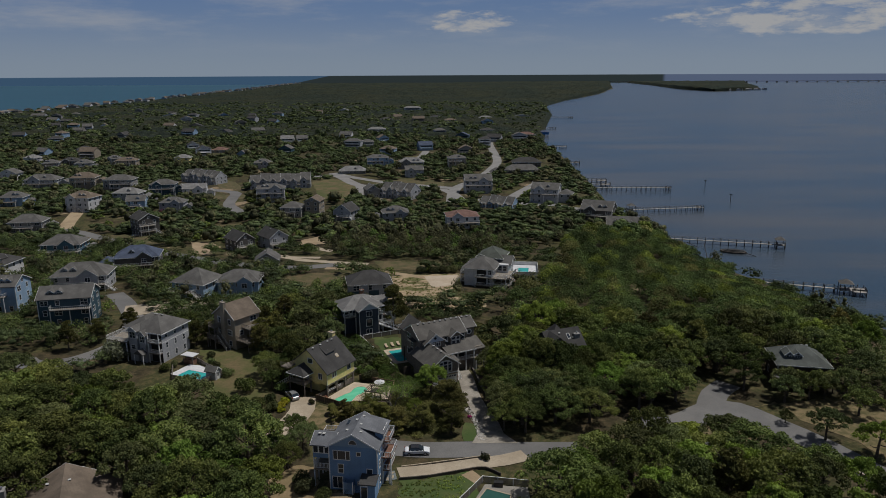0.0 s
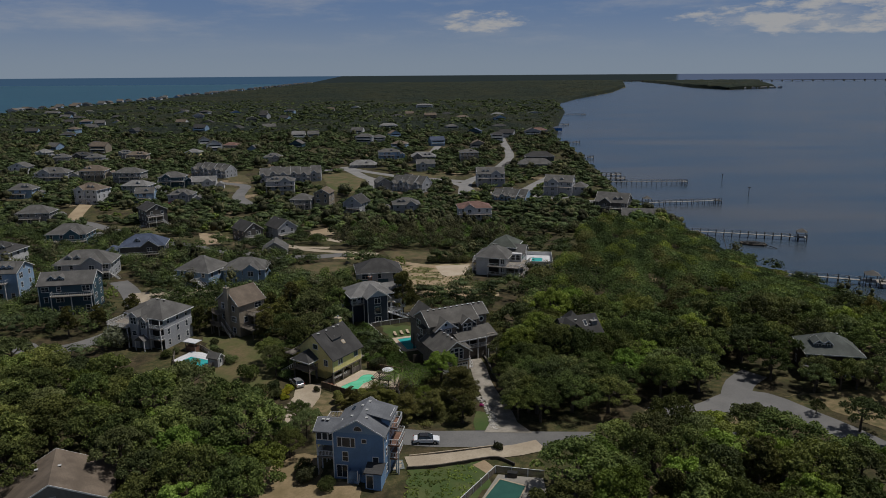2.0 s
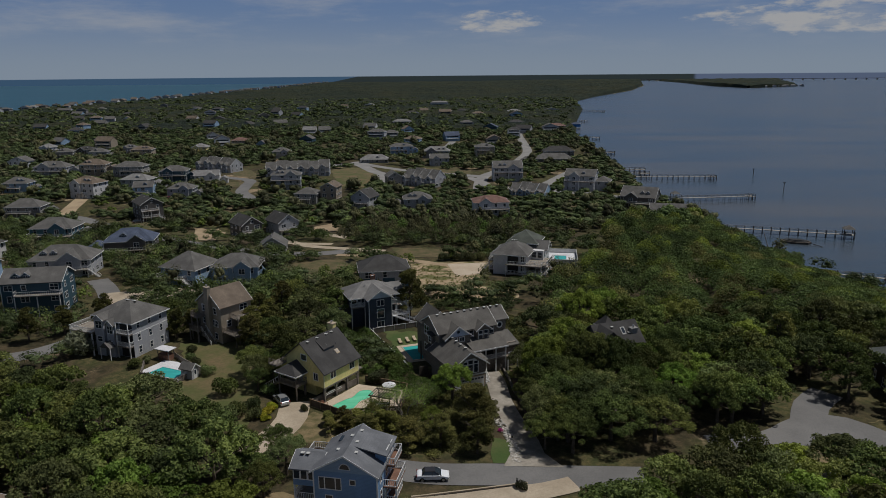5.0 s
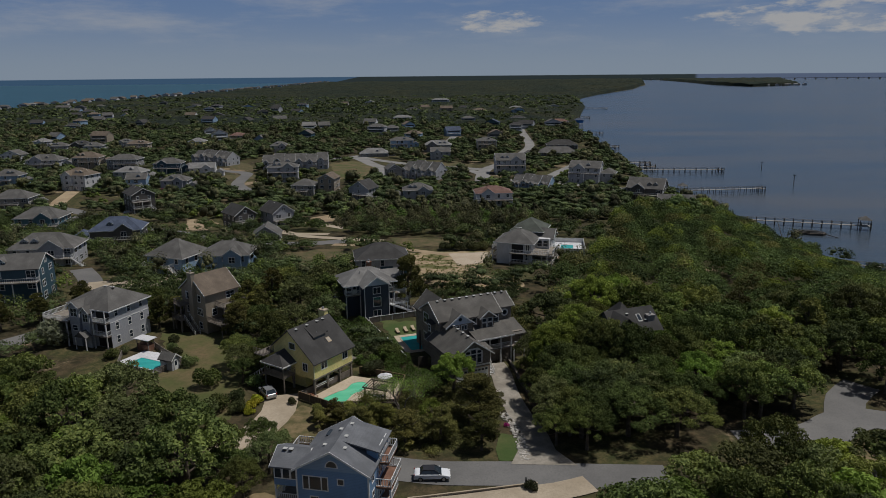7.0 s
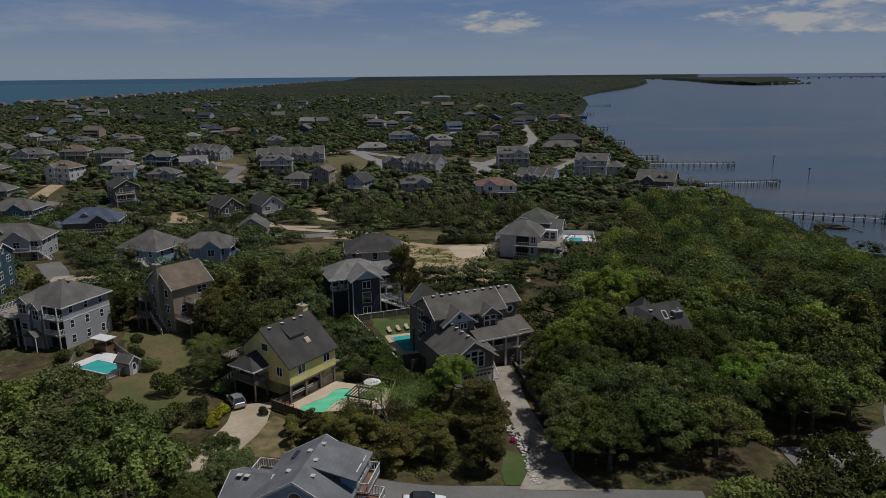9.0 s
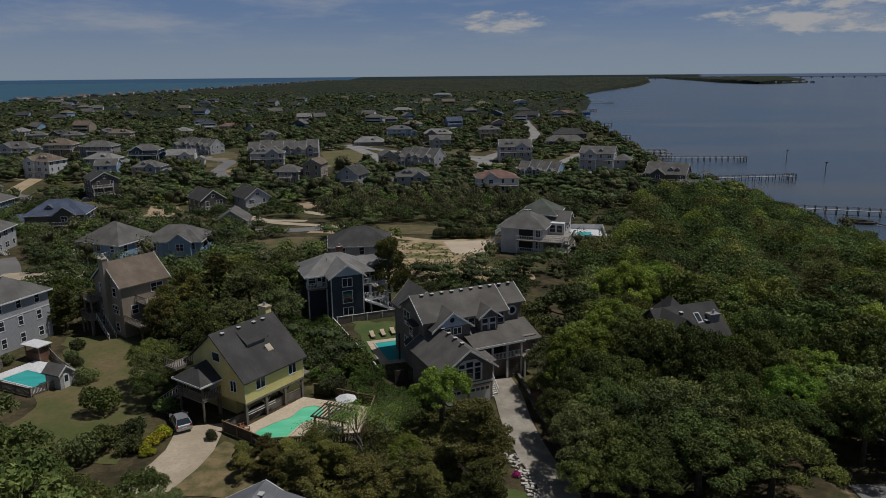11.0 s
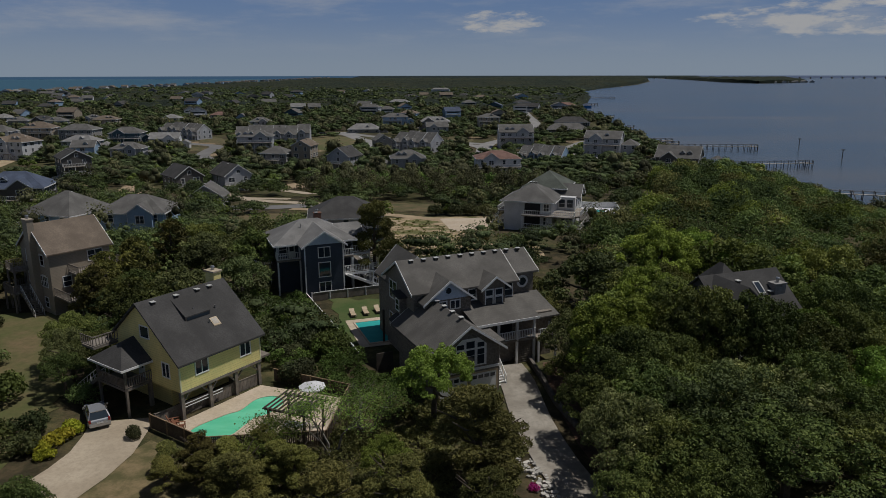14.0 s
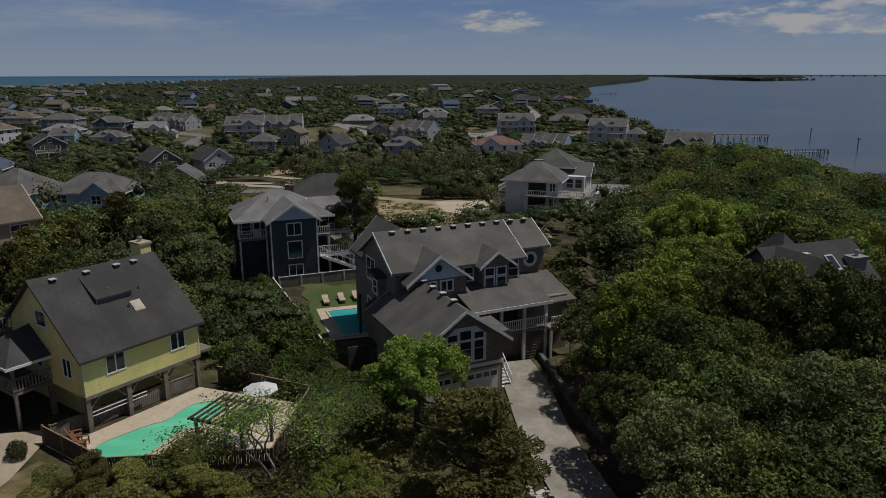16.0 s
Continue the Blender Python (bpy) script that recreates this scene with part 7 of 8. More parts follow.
# far bridge
br = thing("bridge", 2550, 4880, 0, -4, "long low bridge along the horizon", "bridge")
part("deck", Geo().box(-1900, 2200, -6, 6, 9, 11.5), M_GREYWOOD, br)
for k_ in range(60):
    part("pier", Geo().box(-1850 + k_ * 66, -1843 + k_ * 66, -4, 4, -2, 9), M_CONCRETE, br)

# street furniture and yard bits
mb = thing("mailbox", 55.6, 125.4, 11.0, 0, "dark mailbox on a post by the road", "mailbox")
part("post", Geo().box(-0.06, 0.06, -0.06, 0.06, -0.2, 1.1), M_DARKWOOD, mb)
part("box", Geo().box(-0.12, 0.12, -0.28, 0.28, 1.1, 1.38), M_BLACK, mb)
mb = thing("mailbox", 6.0, 112.2, 11.0, 0, "dark mailbox at a driveway", "mailbox")
part("post", Geo().box(-0.06, 0.06, -0.06, 0.06, -0.2, 1.0), M_DARKWOOD, mb)
part("box", Geo().box(-0.12, 0.12, -0.28, 0.28, 1.0, 1.28), M_BLACK, mb)
ribbon("kerb_wall", [(68, 111.5), (72.5, 103.5), (78, 99), (88, 97)], 0.35, M_CONCRETE, 0.5, "pale kerb wall along a drive", "kerb")
sk_ = bpy.data.objects["kerb_wall"].modifiers.new("thick", "SOLIDIFY")
sk_.thickness, sk_.offset = 0.6, -1
# beachfront rows
for k_ in range(110):
    y_ = 1150 + 26 * k_ * (1 + k_ * 0.006)
    x_ = along(COAST, y_) + rs_.uniform(38, 60) + (k_ % 2) * 34
    far_house(x_, y_, rs_.uniform(-12, 12), rs_.uniform(12, 18), 11, 3, (S_WHITE, S_LGREY, S_TAN, S_GREY, S_SKY)[k_ % 5], (R_GREY, R_DARK, R_BROWN)[k_ % 3], "distant beachfront house above the surf")
for k_ in range(9):
    far_house(1130 + 24 * k_, 2905 + 14 * k_ + 20 * (k_ % 2), 0, 15, 10, 2, (S_WHITE, S_TAN, S_LGREY)[k_ % 3], (R_LIGHT, R_GREY)[k_ % 2], "distant house on the wooded spit")

# ---- trees ----


T_ = (1 + 5 ** 0.5) / 2
ICO_V = np.array([(-1, T_, 0), (1, T_, 0), (-1, -T_, 0), (1, -T_, 0), (0, -1, T_), (0, 1, T_), (0, -1, -T_), (0, 1, -T_), (T_, 0, -1), (T_, 0, 1), (-T_, 0, -1), (-T_, 0, 1)]) / math.hypot(1, T_)
ICO_F = np.array([(0, 11, 5), (0, 5, 1), (0, 1, 7), (0, 7, 10), (0, 10, 11), (1, 5, 9), (5, 11, 4), (11, 10, 2), (10, 7, 6), (7, 1, 8), (3, 9, 4), (3, 4, 2), (3, 2, 6), (3, 6, 8), (3, 8, 9), (4, 9, 5), (2, 4, 11), (6, 2, 10), (8, 6, 7), (9, 8, 1)])


def tri_mesh(name, v, f, mat):
    me = bpy.data.meshes.new(name)
    me.vertices.add(len(v))
    me.vertices.foreach_set("co", v.astype(np.float32).ravel())
    me.loops.add(3 * len(f))
    me.loops.foreach_set("vertex_index", f.astype(np.int32).ravel())
    me.polygons.add(len(f))
    me.polygons.foreach_set("loop_start", np.arange(0, 3 * len(f), 3, dtype=np.int32))
    me.update(calc_edges=True)
    me.materials.append(mat)
    return me


def cards(pts, nrm, size, rng, jitter=0.55, wide=1.0):
    """Small leaf clumps: one pointed blade at each point, turned roughly along its normal."""
    n = len(pts)
    d = nrm + rng.normal(0, jitter, (n, 3))
    d /= np.linalg.norm(d, axis=1)[:, None] + 1e-9
    a = np.cross(d, rng.normal(0, 1, (n, 3)))
    a /= np.linalg.norm(a, axis=1)[:, None] + 1e-9
    b = np.cross(d, a)
    s = (size * rng.uniform(0.6, 1.4, (n, 1)))
    q = rng.uniform(0.5, 0.9, (n, 1)) * wide
    v = np.stack([pts - a * s - b * s * q, pts + a * s * 1.15, pts - a * s * 0.5 + b * s * q * 1.2 + d * s * 0.3], 1).reshape(-1, 3)
    return v, np.arange(3 * n).reshape(-1, 3)


def cores(lobes, rng, k=0.8):
    """The dense inside of a crown: one rough lump a lobe."""
    v, f = [], []
    for i, (c, r) in enumerate(lobes):
        v.append(np.array(c) + ICO_V * np.array(r) * k * rng.uniform(0.8, 1.12, (12, 1)))
        f.append(ICO_F + 12 * i)
    return np.concatenate(v), np.concatenate(f)


def joined(*pieces):
    v, f, k = [], [], 0
    for a, b in pieces:
        v.append(a)
        f.append(b + k)
        k += len(a)
    return np.concatenate(v), np.concatenate(f)


def on_lobes(lobes, n, rng, under=-0.35):
    """n points on the outside of a heap of lobes (centre, radii), with their normals."""
    c = np.array([l[0] for l in lobes])
    r = np.array([l[1] for l in lobes])
    area = (r[:, 0] * r[:, 1] + r[:, 0] * r[:, 2] + r[:, 1] * r[:, 2])
    P, N = [], []
    have = 0
    while have < n:
        k = rng.choice(len(lobes), 2 * n, p=area / area.sum())
        u = rng.normal(0, 1, (2 * n, 3))
        u /= np.linalg.norm(u, axis=1)[:, None]
        p = c[k] + u * r[k] * rng.uniform(0.72, 1.16, (2 * n, 1))
        ok = u[:, 2] > under
        rel = ((p[:, None, :] - c[None]) / r[None]).astype(np.float32)
        ok &= (np.linalg.norm(rel, axis=2) < 0.72).sum(1) == 0
        P.append(p[ok])
        N.append((u / r[k])[ok])
        have += int(ok.sum())
    P, N = np.concatenate(P)[:n], np.concatenate(N)[:n]
    return P, N / np.linalg.norm(N, axis=1)[:, None]


def oak_lobes(rng, height, spread, n=58, small=0.11, large=0.27):
    """A broad crown: small lumps over an uneven dome, hanging lower towards its rim."""
    waves = [(rng.uniform(0, 6.28), rng.uniform(0.08, 0.20), k) for k in (2, 3, 5)]
    out = []
    for k in range(n):
        a = rng.uniform(0, 2 * math.pi)
        q = math.sqrt(rng.uniform(0, 1))
        rr = spread * q * 0.90 * (1 + sum(h * math.sin(k * a + p) for p, h, k in waves))
        dome = math.sqrt(max(0, 1 - q * q * 0.85))
        z = height * (0.34 + 0.56 * dome * rng.uniform(0.66, 1.06))
        r = spread * rng.uniform(small, large)
        out.append(((rr * math.cos(a), rr * math.sin(a), z), (r, r * rng.uniform(0.8, 1.2), r * rng.uniform(0.8, 1.15))))
    return out


def trunk_geo(rng, height, r0, limbs, spread, lean=0.4):
    g_ = Geo()
    lx, ly = rng.uniform(-lean, lean, 2)
    pts = [(lx * t * t, ly * t * t, height * t - 0.5 * (t == 0)) for t in (0, 0.25, 0.5, 0.75, 1)]
    g_.tube(pts, [r0 * 1.25, r0, r0 * 0.85, r0 * 0.6, r0 * 0.3], 8)
    for k in range(limbs):
        a = 2 * math.pi * k / limbs + rng.uniform(-0.4, 0.4)
        z = height * rng.uniform(0.35, 0.8)
        f = spread * rng.uniform(0.5, 0.9)
        p0 = Vector((lx * (z / height) ** 2, ly * (z / height) ** 2, z))
        p2 = p0 + Vector((math.cos(a) * f, math.sin(a) * f, height * rng.uniform(0.12, 0.32)))
        p1 = p0.lerp(p2, 0.5) + Vector((0, 0, -0.04 * height))
        g_.tube([p0, p1, p2], [r0 * 0.5, r0 * 0.34, r0 * 0.12], 5)
    return g_


TREES = {}


def make_tree(key, kind, height, spread, count, size, mat, seed, limbs=6):
    rng = np.random.default_rng(seed)
    if kind == "pine":
        lobes = []
        for k in range(64):
            t = rng.uniform(0.30, 1.0)
            a = rng.uniform(0, 2 * math.pi)
            rr = spread * (1.08 - t) ** 0.6 * rng.uniform(0.35, 1.05)
            r = spread * rng.uniform(0.11, 0.22)
            lobes.append(((rr * math.cos(a), rr * math.sin(a), height * t), (r, r, r * 0.55)))
        P, N = on_lobes(lobes, count, rng, -0.7)
        tg = trunk_geo(rng, height * 0.97, 0.16 + height * 0.009, 11, spread * 0.8)
    elif kind == "bush":
        lobes = [((rng.uniform(-0.5, 0.5) * spread, rng.uniform(-0.5, 0.5) * spread, height * rng.uniform(0.3, 0.65)), (spread * 0.5, spread * 0.5, height * 0.36)) for _ in range(7)]
        P, N = on_lobes(lobes, count, rng, -0.6)
        tg = trunk_geo(rng, height * 0.5, 0.06, 4, spread * 0.5, 0.1)
    else:
        lobes = oak_lobes(rng, height, spread, 120, 0.07, 0.17) if count > 9000 else oak_lobes(rng, height, spread, 70, 0.09, 0.20)
        P, N = on_lobes(lobes, count, rng, -0.2)
        tg = trunk_geo(rng, height * 0.72, 0.16 + height * 0.014, limbs, spread)
    TREES[key] = (tri_mesh("crown", *joined(cards(P, N, size * (1.0 if kind != "pine" else 1.9), rng, 0.75 if kind != "pine" else 1.0, 1.0 if kind != "pine" else 0.3), cores(lobes, rng, 0.42 if kind != "pine" else 0.3)), mat), tg.mesh("trunk", M_BARK), kind)


for k_ in range(4):
    make_tree("oak_hi%d" % k_, "oak", 8.5 + k_ * 0.5, 4.6 + 0.2 * k_, 15000, 0.090, (L_OAK, L_OAK, L_OLIVE, L_OAK)[k_], 10 + k_)
    make_tree("oak_lo%d" % k_, "oak", 8.5 + k_ * 0.5, 4.6 + 0.2 * k_, 5000, 0.165, (L_OAK, L_OLIVE, L_OAK, L_OAK)[k_], 20 + k_)
for k_ in range(2):
    make_tree("bright_hi%d" % k_, "oak", 8.0 + k_, 3.6 + 0.3 * k_, 15000, 0.084, L_BRIGHT, 30 + k_)
    make_tree("bright_lo%d" % k_, "oak", 8.5, 4.2, 5000, 0.165, L_BRIGHT, 35 + k_)
for k_ in range(3):
    make_tree("pine_hi%d" % k_, "pine", 8.0 + k_ * 1.0, 4.0, 13000, 0.092, L_PINE, 40 + k_)
    make_tree("pine_lo%d" % k_, "pine", 8.0 + k_ * 1.0, 4.0, 4200, 0.165, L_PINE, 44 + k_)
for k_ in range(3):
    make_tree("bush%d" % k_, "bush", 2.2, 1.5, 1600, 0.10, (L_OAK, L_SCRUB, L_OLIVE)[k_], 50 + k_)
make_tree("gold_bush", "bush", 1.2, 1.2, 800, 0.11, L_GOLD, 57)
make_tree("pink_bush", "bush", 0.9, 0.8, 500, 0.08, L_PINK, 59)
make_tree("silver_bush", "bush", 4.5, 3.4, 2200, 0.2, L_SILVER, 58)
LABELS = {"oak": ("tree", "live oak with dense dark green rounded crown", "oaks"), "bright": ("tree", "broadleaf tree with bright fresh green crown", "bright trees"),
          "pine": ("pine_tree", "loblolly pine with open olive-brown needle tufts", "pines"), "bush": ("bush", "low rounded green shrub", "shrubs"),
          "gold_bush": ("bush", "small yellow-green garden shrub", "garden shrubs"), "pink_bush": ("bush", "small azalea covered in pink blossom", "garden shrubs"), "silver_bush": ("bush", "large silvery green shrub", "shrubs")}
PLANTED = []


def plant(key, x, y, s=1.0, yaw=None, sz=None, label=""):
    crown, trunk, kind = TREES[key]
    base = key.rstrip("0123456789").replace("_hi", "").replace("_lo", "")
    name, lab, grp = LABELS[base]
    yaw = (x * 77 + y * 31) % 360 if yaw is None else yaw
    m = pose(x, y, ground_z(x, y), 0, 0, yaw) @ Matrix.Diagonal((s, s, sz or s, 1))
    t = new(name)
    t.matrix_basis = m
    tagged(t, label or lab, "shrub" if kind == "bush" else "tree", grp)
    part("trunk", trunk, None, t)
    part("crown", crown, None, t)
    PLANTED.append((x, y, 3.2 * s))
    return t


def inside(poly, x, y):
    c = False
    for i in range(len(poly)):
        (x0, y0), (x1, y1) = poly[i - 1], poly[i]
        if (y0 > y) != (y1 > y) and x < (x1 - x0) * (y - y0) / (y1 - y0) + x0:
            c = not c
    return c


WOOD_LEFT = [(-110, 140), (-80, 139), (-48, 125), (-38, 122), (-29, 108), (-27, 92), (-30, 78), (-70, 78), (-120, 100)]
WOOD_MAIN = [(11.0, 150), (10.5, 160), (17, 187), (30, 215), (42, 260), (60, 305), (88, 312), (103, 280), (120, 230), (122, 176), (92, 152), (70, 150), (53, 141), (38, 130), (30, 120), (14, 119.5), (11.5, 126), (11.5, 138)]
WOOD_FRONT = [(16, 108), (34, 117), (52, 114), (64, 104), (70, 92), (62, 74), (12, 74), (15, 96)]
WOOD_RIGHT = [(92, 150), (118, 176), (128, 160), (112, 118), (88, 140)]
OPEN = [(-53, 148, 10), (-47, 137, 9), (-57, 147, 9), (-25, 127, 7), (-19, 137, 8), (-27, 142, 8), (-36, 132, 6), (-12, 163, 9), (0, 152, 12), (-3, 162, 10), (-18, 176, 8), (-16, 102, 10), (0, 102, 10), (8, 101, 8), (11, 219, 11), (26, 238, 12), (-6, 215, 14), (-2, 228, 12), (-70, 156, 12), (86, 114, 10), (72, 128, 5), (56, 130, 6)]


def free(x, y, r, house_gap=1.5, open_=True, strip=9):
    for a, b, q in KEEP:
        if (x - a) ** 2 + (y - b) ** 2 < (q + r) ** 2:
            return False
    for a, b, q in OPEN if open_ else ():
        if (x - a) ** 2 + (y - b) ** 2 < (q + r * 0.6) ** 2:
            return False
    for a, b, q in HOUSES[: None if y < 900 else 0]:
        # a strip before each house stays low
        if (x - a) ** 2 + (y - b) ** 2 < (q + r + house_gap) ** 2 or (open_ and abs(x - a * (1 - 8 / max(b, 9))) < q and b - q - strip < y < b):
            return False
    return ground_z(x, y) > 1.2


rng = random.Random(5)
for poly, gap in ((WOOD_LEFT, 6.9), (WOOD_FRONT, 6.6), (WOOD_MAIN, 6.8)):
    x0, x1 = min(p[0] for p in poly), max(p[0] for p in poly)
    y0, y1 = min(p[1] for p in poly), max(p[1] for p in poly)
    y_ = y0
    row = 0
    while y_ < y1:
        x_ = x0 + (row % 2) * gap / 2
        while x_ < x1:
            x, y = x_ + rng.uniform(-1.3, 1.3), y_ + rng.uniform(-1.3, 1.3)
            x_ += gap
            if not inside(poly, x, y) or not free(x, y, 1.0, 0.5) or (y > 172 and poly is WOOD_MAIN):
                continue
            near = "hi" if (poly is WOOD_MAIN and x < 40 and y < 160) else "lo"
            u = rng.random() * (0.84 if poly is WOOD_LEFT else 1.0)
            key = "oak_%s%d" % (near, rng.randrange(4)) if u < 0.72 else ("bright_%s%d" % (near, rng.randrange(2)) if u < 0.95 else "pine_%s%d" % (near, rng.randrange(3)))
            plant(key, x, y, rng.uniform(0.85, 1.2), sz=rng.uniform(0.75, 1.12))
        y_ += gap * 0.87
        row += 1

# single trees
plant("pine_hi1", -14.9, 179.4, 1.12, sz=1.3, label="tall pine with dense needle tufts by a fence")
plant("bright_hi0", 12.8, 143.5, 1.3)
for x, y, s in [(12.8, 136.5, 0.95), (13.6, 131.0, 1.0), (13.0, 125.2, 0.9), (14.8, 121.4, 0.8)]:
    plant("oak_hi%d" % rng.randrange(4), x, y, s)
plant("oak_hi0", 10.2, 141.0, 0.72)
plant("oak_hi2", 9.6, 147.0, 0.78)
plant("bright_hi1", 22.5, 167.5, 1.3)
plant("bright_hi0", 28.0, 172.0, 1.3)
plant("bright_hi1", 17.6, 151.5, 1.2)
for x, y, s in [(20.6, 142.6, 1.1), (24.4, 140.2, 1.08), (28.8, 139.8, 1.0), (33.0, 143.0, 1.06), (35.6, 148.4, 1.08), (26.0, 133.4, 0.9)]:
    plant("oak_hi%d" % rng.randrange(2), x, y, s, sz=s * (1.24 if y < 142.8 and s > 1 else 1.1))
plant("bright_hi1", 11.6, 141.3, 0.95)
plant("bright_hi0", 44.2, 148.9, 1.0)
plant("bright_hi0", -3.7, 137.6, 0.92)
plant("bright_hi1", -6.7, 127.2, 0.5)
for x, y, s in [(0.2, 128.4, 1.15), (-16.2, 123.4, 0.7), (0.6, 120.8, 0.75), (-9.8, 121.6, 0.8), (-5.0, 122.4, 0.75), (-13.0, 126.5, 0.55), (-46, 160, 0.8), (-46.8, 164.4, 0.85), (-44.2, 168.2, 0.9), (-49, 176, 0.85), (-84, 174, 0.8), (-44, 178, 0.9), (-50, 168, 0.75), (-64, 166, 0.8), (-61.5, 169, 0.7), (-90, 168, 0.7), (-95, 163, 0.75), (-57, 181, 0.8)]:
    plant(("pine_hi%d" if y < 140 else "pine_lo%d") % rng.randrange(3), x, y, s, sz=s * (0.72 if y < 140 else 1))
for x, y, s in [(-40.5, 122.5, 0.5), (-33.5, 114.5, 0.8), (-44, 120.5, 0.6), (-31, 110.5, 0.7), (-74, 172, 0.7), (-69, 174, 0.7), (70.5, 118.5, 0.75), (43, 135, 0.9), (66, 125, 0.3), (11.0, 127, 0.85), (10.0, 133.5, 0.8), (10.8, 122.5, 0.6), (70, 134, 0.7), (83, 135.5, 0.8), (64, 140, 0.8), (90, 133, 0.8), (88, 123, 0.7), (96, 118, 0.9), (72, 137, 0.75), (75.5, 135, 0.7), (79, 135.5, 0.65), (80.5, 137.5, 0.6)]:
    plant("oak_%s%d" % ("hi" if abs(x) < 45 and y < 140 else "lo", rng.randrange(4)), x, y, s)
for x, y, s in [(-34, 150, 0.8), (-38, 154, 0.8), (-35, 160, 0.85), (-30, 166, 0.8), (-36, 170, 0.9), (-29, 156, 0.6), (-42, 163, 0.7), (-38, 176, 0.9), (-31, 178, 0.9), (-27, 186, 0.8), (-35, 188, 0.9), (-45, 190, 0.8)]:
    plant("oak_lo%d" % rng.randrange(4), x, y, s)
plant("bush0", -44, 139.4, 1.45, sz=1.6, label="small round yard tree casting its shadow")
for k_ in range(6):
    plant("bush1", -9.5 + 2.2 * k_, 239 + 0.3 * (k_ % 2), 1.25, label="dense dark hedge shrub in a row")
for x, y, s in [(-37.5, 133.5, 1.0), (-39.5, 131, 1.3), (-40.5, 128.5, 1.4), (-36.2, 130.5, 0.9), (-28.4, 133.6, 0.55), (-62.8, 157.8, 0.7), (-64.5, 153, 0.7), (-66, 150.5, 0.9), (-56.5, 154.5, 0.7), (-54.5, 152.8, 0.7), (-50.2, 147.5, 0.9), (-57.5, 158, 0.8), (6.5, 111.6, 0.6), (-23.5, 101.5, 1.2), (-24.5, 103.5, 1.0), (-20, 98.5, 0.9)]:
    plant("bush%d" % rng.randrange(3), x, y, s)
for x, y, s in [(-34.3, 134.2, 0.9), (-34.6, 132.6, 1.0), (-35.2, 131.2, 0.9), (-34.2, 130.2, 0.7)]:
    plant("gold_bush", x, y, s)
for x, y, s in [(-23.4, 128.8, 0.42), (-21.0, 128.6, 0.46), (-18.6, 128.8, 0.5), (-16.4, 129.4, 0.48), (-20.0, 126.6, 0.5), (-17.4, 126.6, 0.5), (-22.6, 126.4, 0.44), (-14.6, 127.6, 0.5)]:
    plant("pine_hi%d" % rng.randrange(3), x, y, s, sz=s * 0.72, label="low dark green pine shrub before a fence")
plant("pink_bush", 4.3, 127.6, 0.6)
for x, y, s in [(-26.4, 114.2, 0.62), (-28.0, 108.6, 0.6), (-29.0, 118.5, 0.6), (-38.7, 141.0, 0.5), (-36.8, 144.5, 0.62), (-40.0, 144.5, 0.6), (-36.5, 148.5, 0.65), (-41.5, 148.0, 0.6)]:
    plant("oak_hi%d" % rng.randrange(4), x, y, s)
for x, y, s in [(41.5, 131.5, 0.9), (47.5, 134.5, 0.95), (66, 145, 1.0), (61.5, 149, 0.95), (82, 128, 0.75), (90, 142, 0.95), (86.5, 149, 0.9)]:
    plant("oak_lo%d" % rng.randrange(4), x, y, s)
plant("bright_lo0", 76.5, 112.5, 0.85)
plant("silver_bush", -80, 158, 1.2)
plant("silver_bush", -74, 163, 1.0)
for k_ in range(46):
    x, y = rng.uniform(-34, -8), rng.uniform(139, 172)
    if free(x, y, 0.6, 0) and x + (y - 139) * 0.5 < -9 + 8 * rng.random():
        plant("bush%d" % rng.randrange(3), x, y, rng.uniform(0.8, 1.6))



def bare_tree(x, y, hgt, seed):
    """A flat-topped tree with pale twisting limbs and thin foliage."""
    rg = random.Random(seed)
    t = thing("tree", x, y, ground_z(x, y), 0, "thin flat-topped tree with pale bare limbs", "tree")
    g_ = Geo()
    tips = []
    def grow(p, d, L, r, depth):
        q = p + d * L
        mid = p.lerp(q, 0.5) + Vector((rg.uniform(-1, 1), rg.uniform(-1, 1), rg.uniform(-0.3, 0.3))) * L * 0.1
        g_.tube([p, mid, q], [r, r * 0.85, r * 0.68], 5)
        if depth == 0 or q.z > hgt:
            tips.append(q)
            return
        for _ in range(rg.choice((2, 2, 3))):
            e = (d + Vector((rg.uniform(-1, 1), rg.uniform(-1, 1), rg.uniform(-0.25, 0.45))) * 0.85).normalized()
            grow(q, e, L * rg.uniform(0.62, 0.85), r * 0.62, depth - 1)
    for k in range(3):
        a = 2.1 * k + rg.uniform(-0.4, 0.4)
        grow(Vector((0.1 * math.cos(a), 0.1 * math.sin(a), -0.3)), Vector((0.45 * math.cos(a), 0.45 * math.sin(a), 1)).normalized(), hgt * 0.36, 0.12, 4)
    part("trunk", g_, M_PALEBARK, t)
    nr = np.random.default_rng(seed)
    P = np.concatenate([np.array(p) + nr.normal(0, 1, (46, 3)) * (0.66, 0.66, 0.13) for p in tips])
    part("crown", tri_mesh("crown", *cards(P, np.tile((0, 0, 1.0), (len(P), 1)), 0.066, nr, 0.5), L_GREEN), None, t)


M_PALEBARK = mottled("pale_bark", (0.17, 0.15, 0.13), (0.27, 0.25, 0.22), 2, 0.9)
bare_tree(-11.6, 131.8, 5.6, 2)
bare_tree(-9.2, 134.8, 4.6, 5)
bare_tree(-15.4, 130.6, 3.4, 9)
bare_tree(37, 112.5, 6.0, 11)

# ---- low woods, too many to count ----


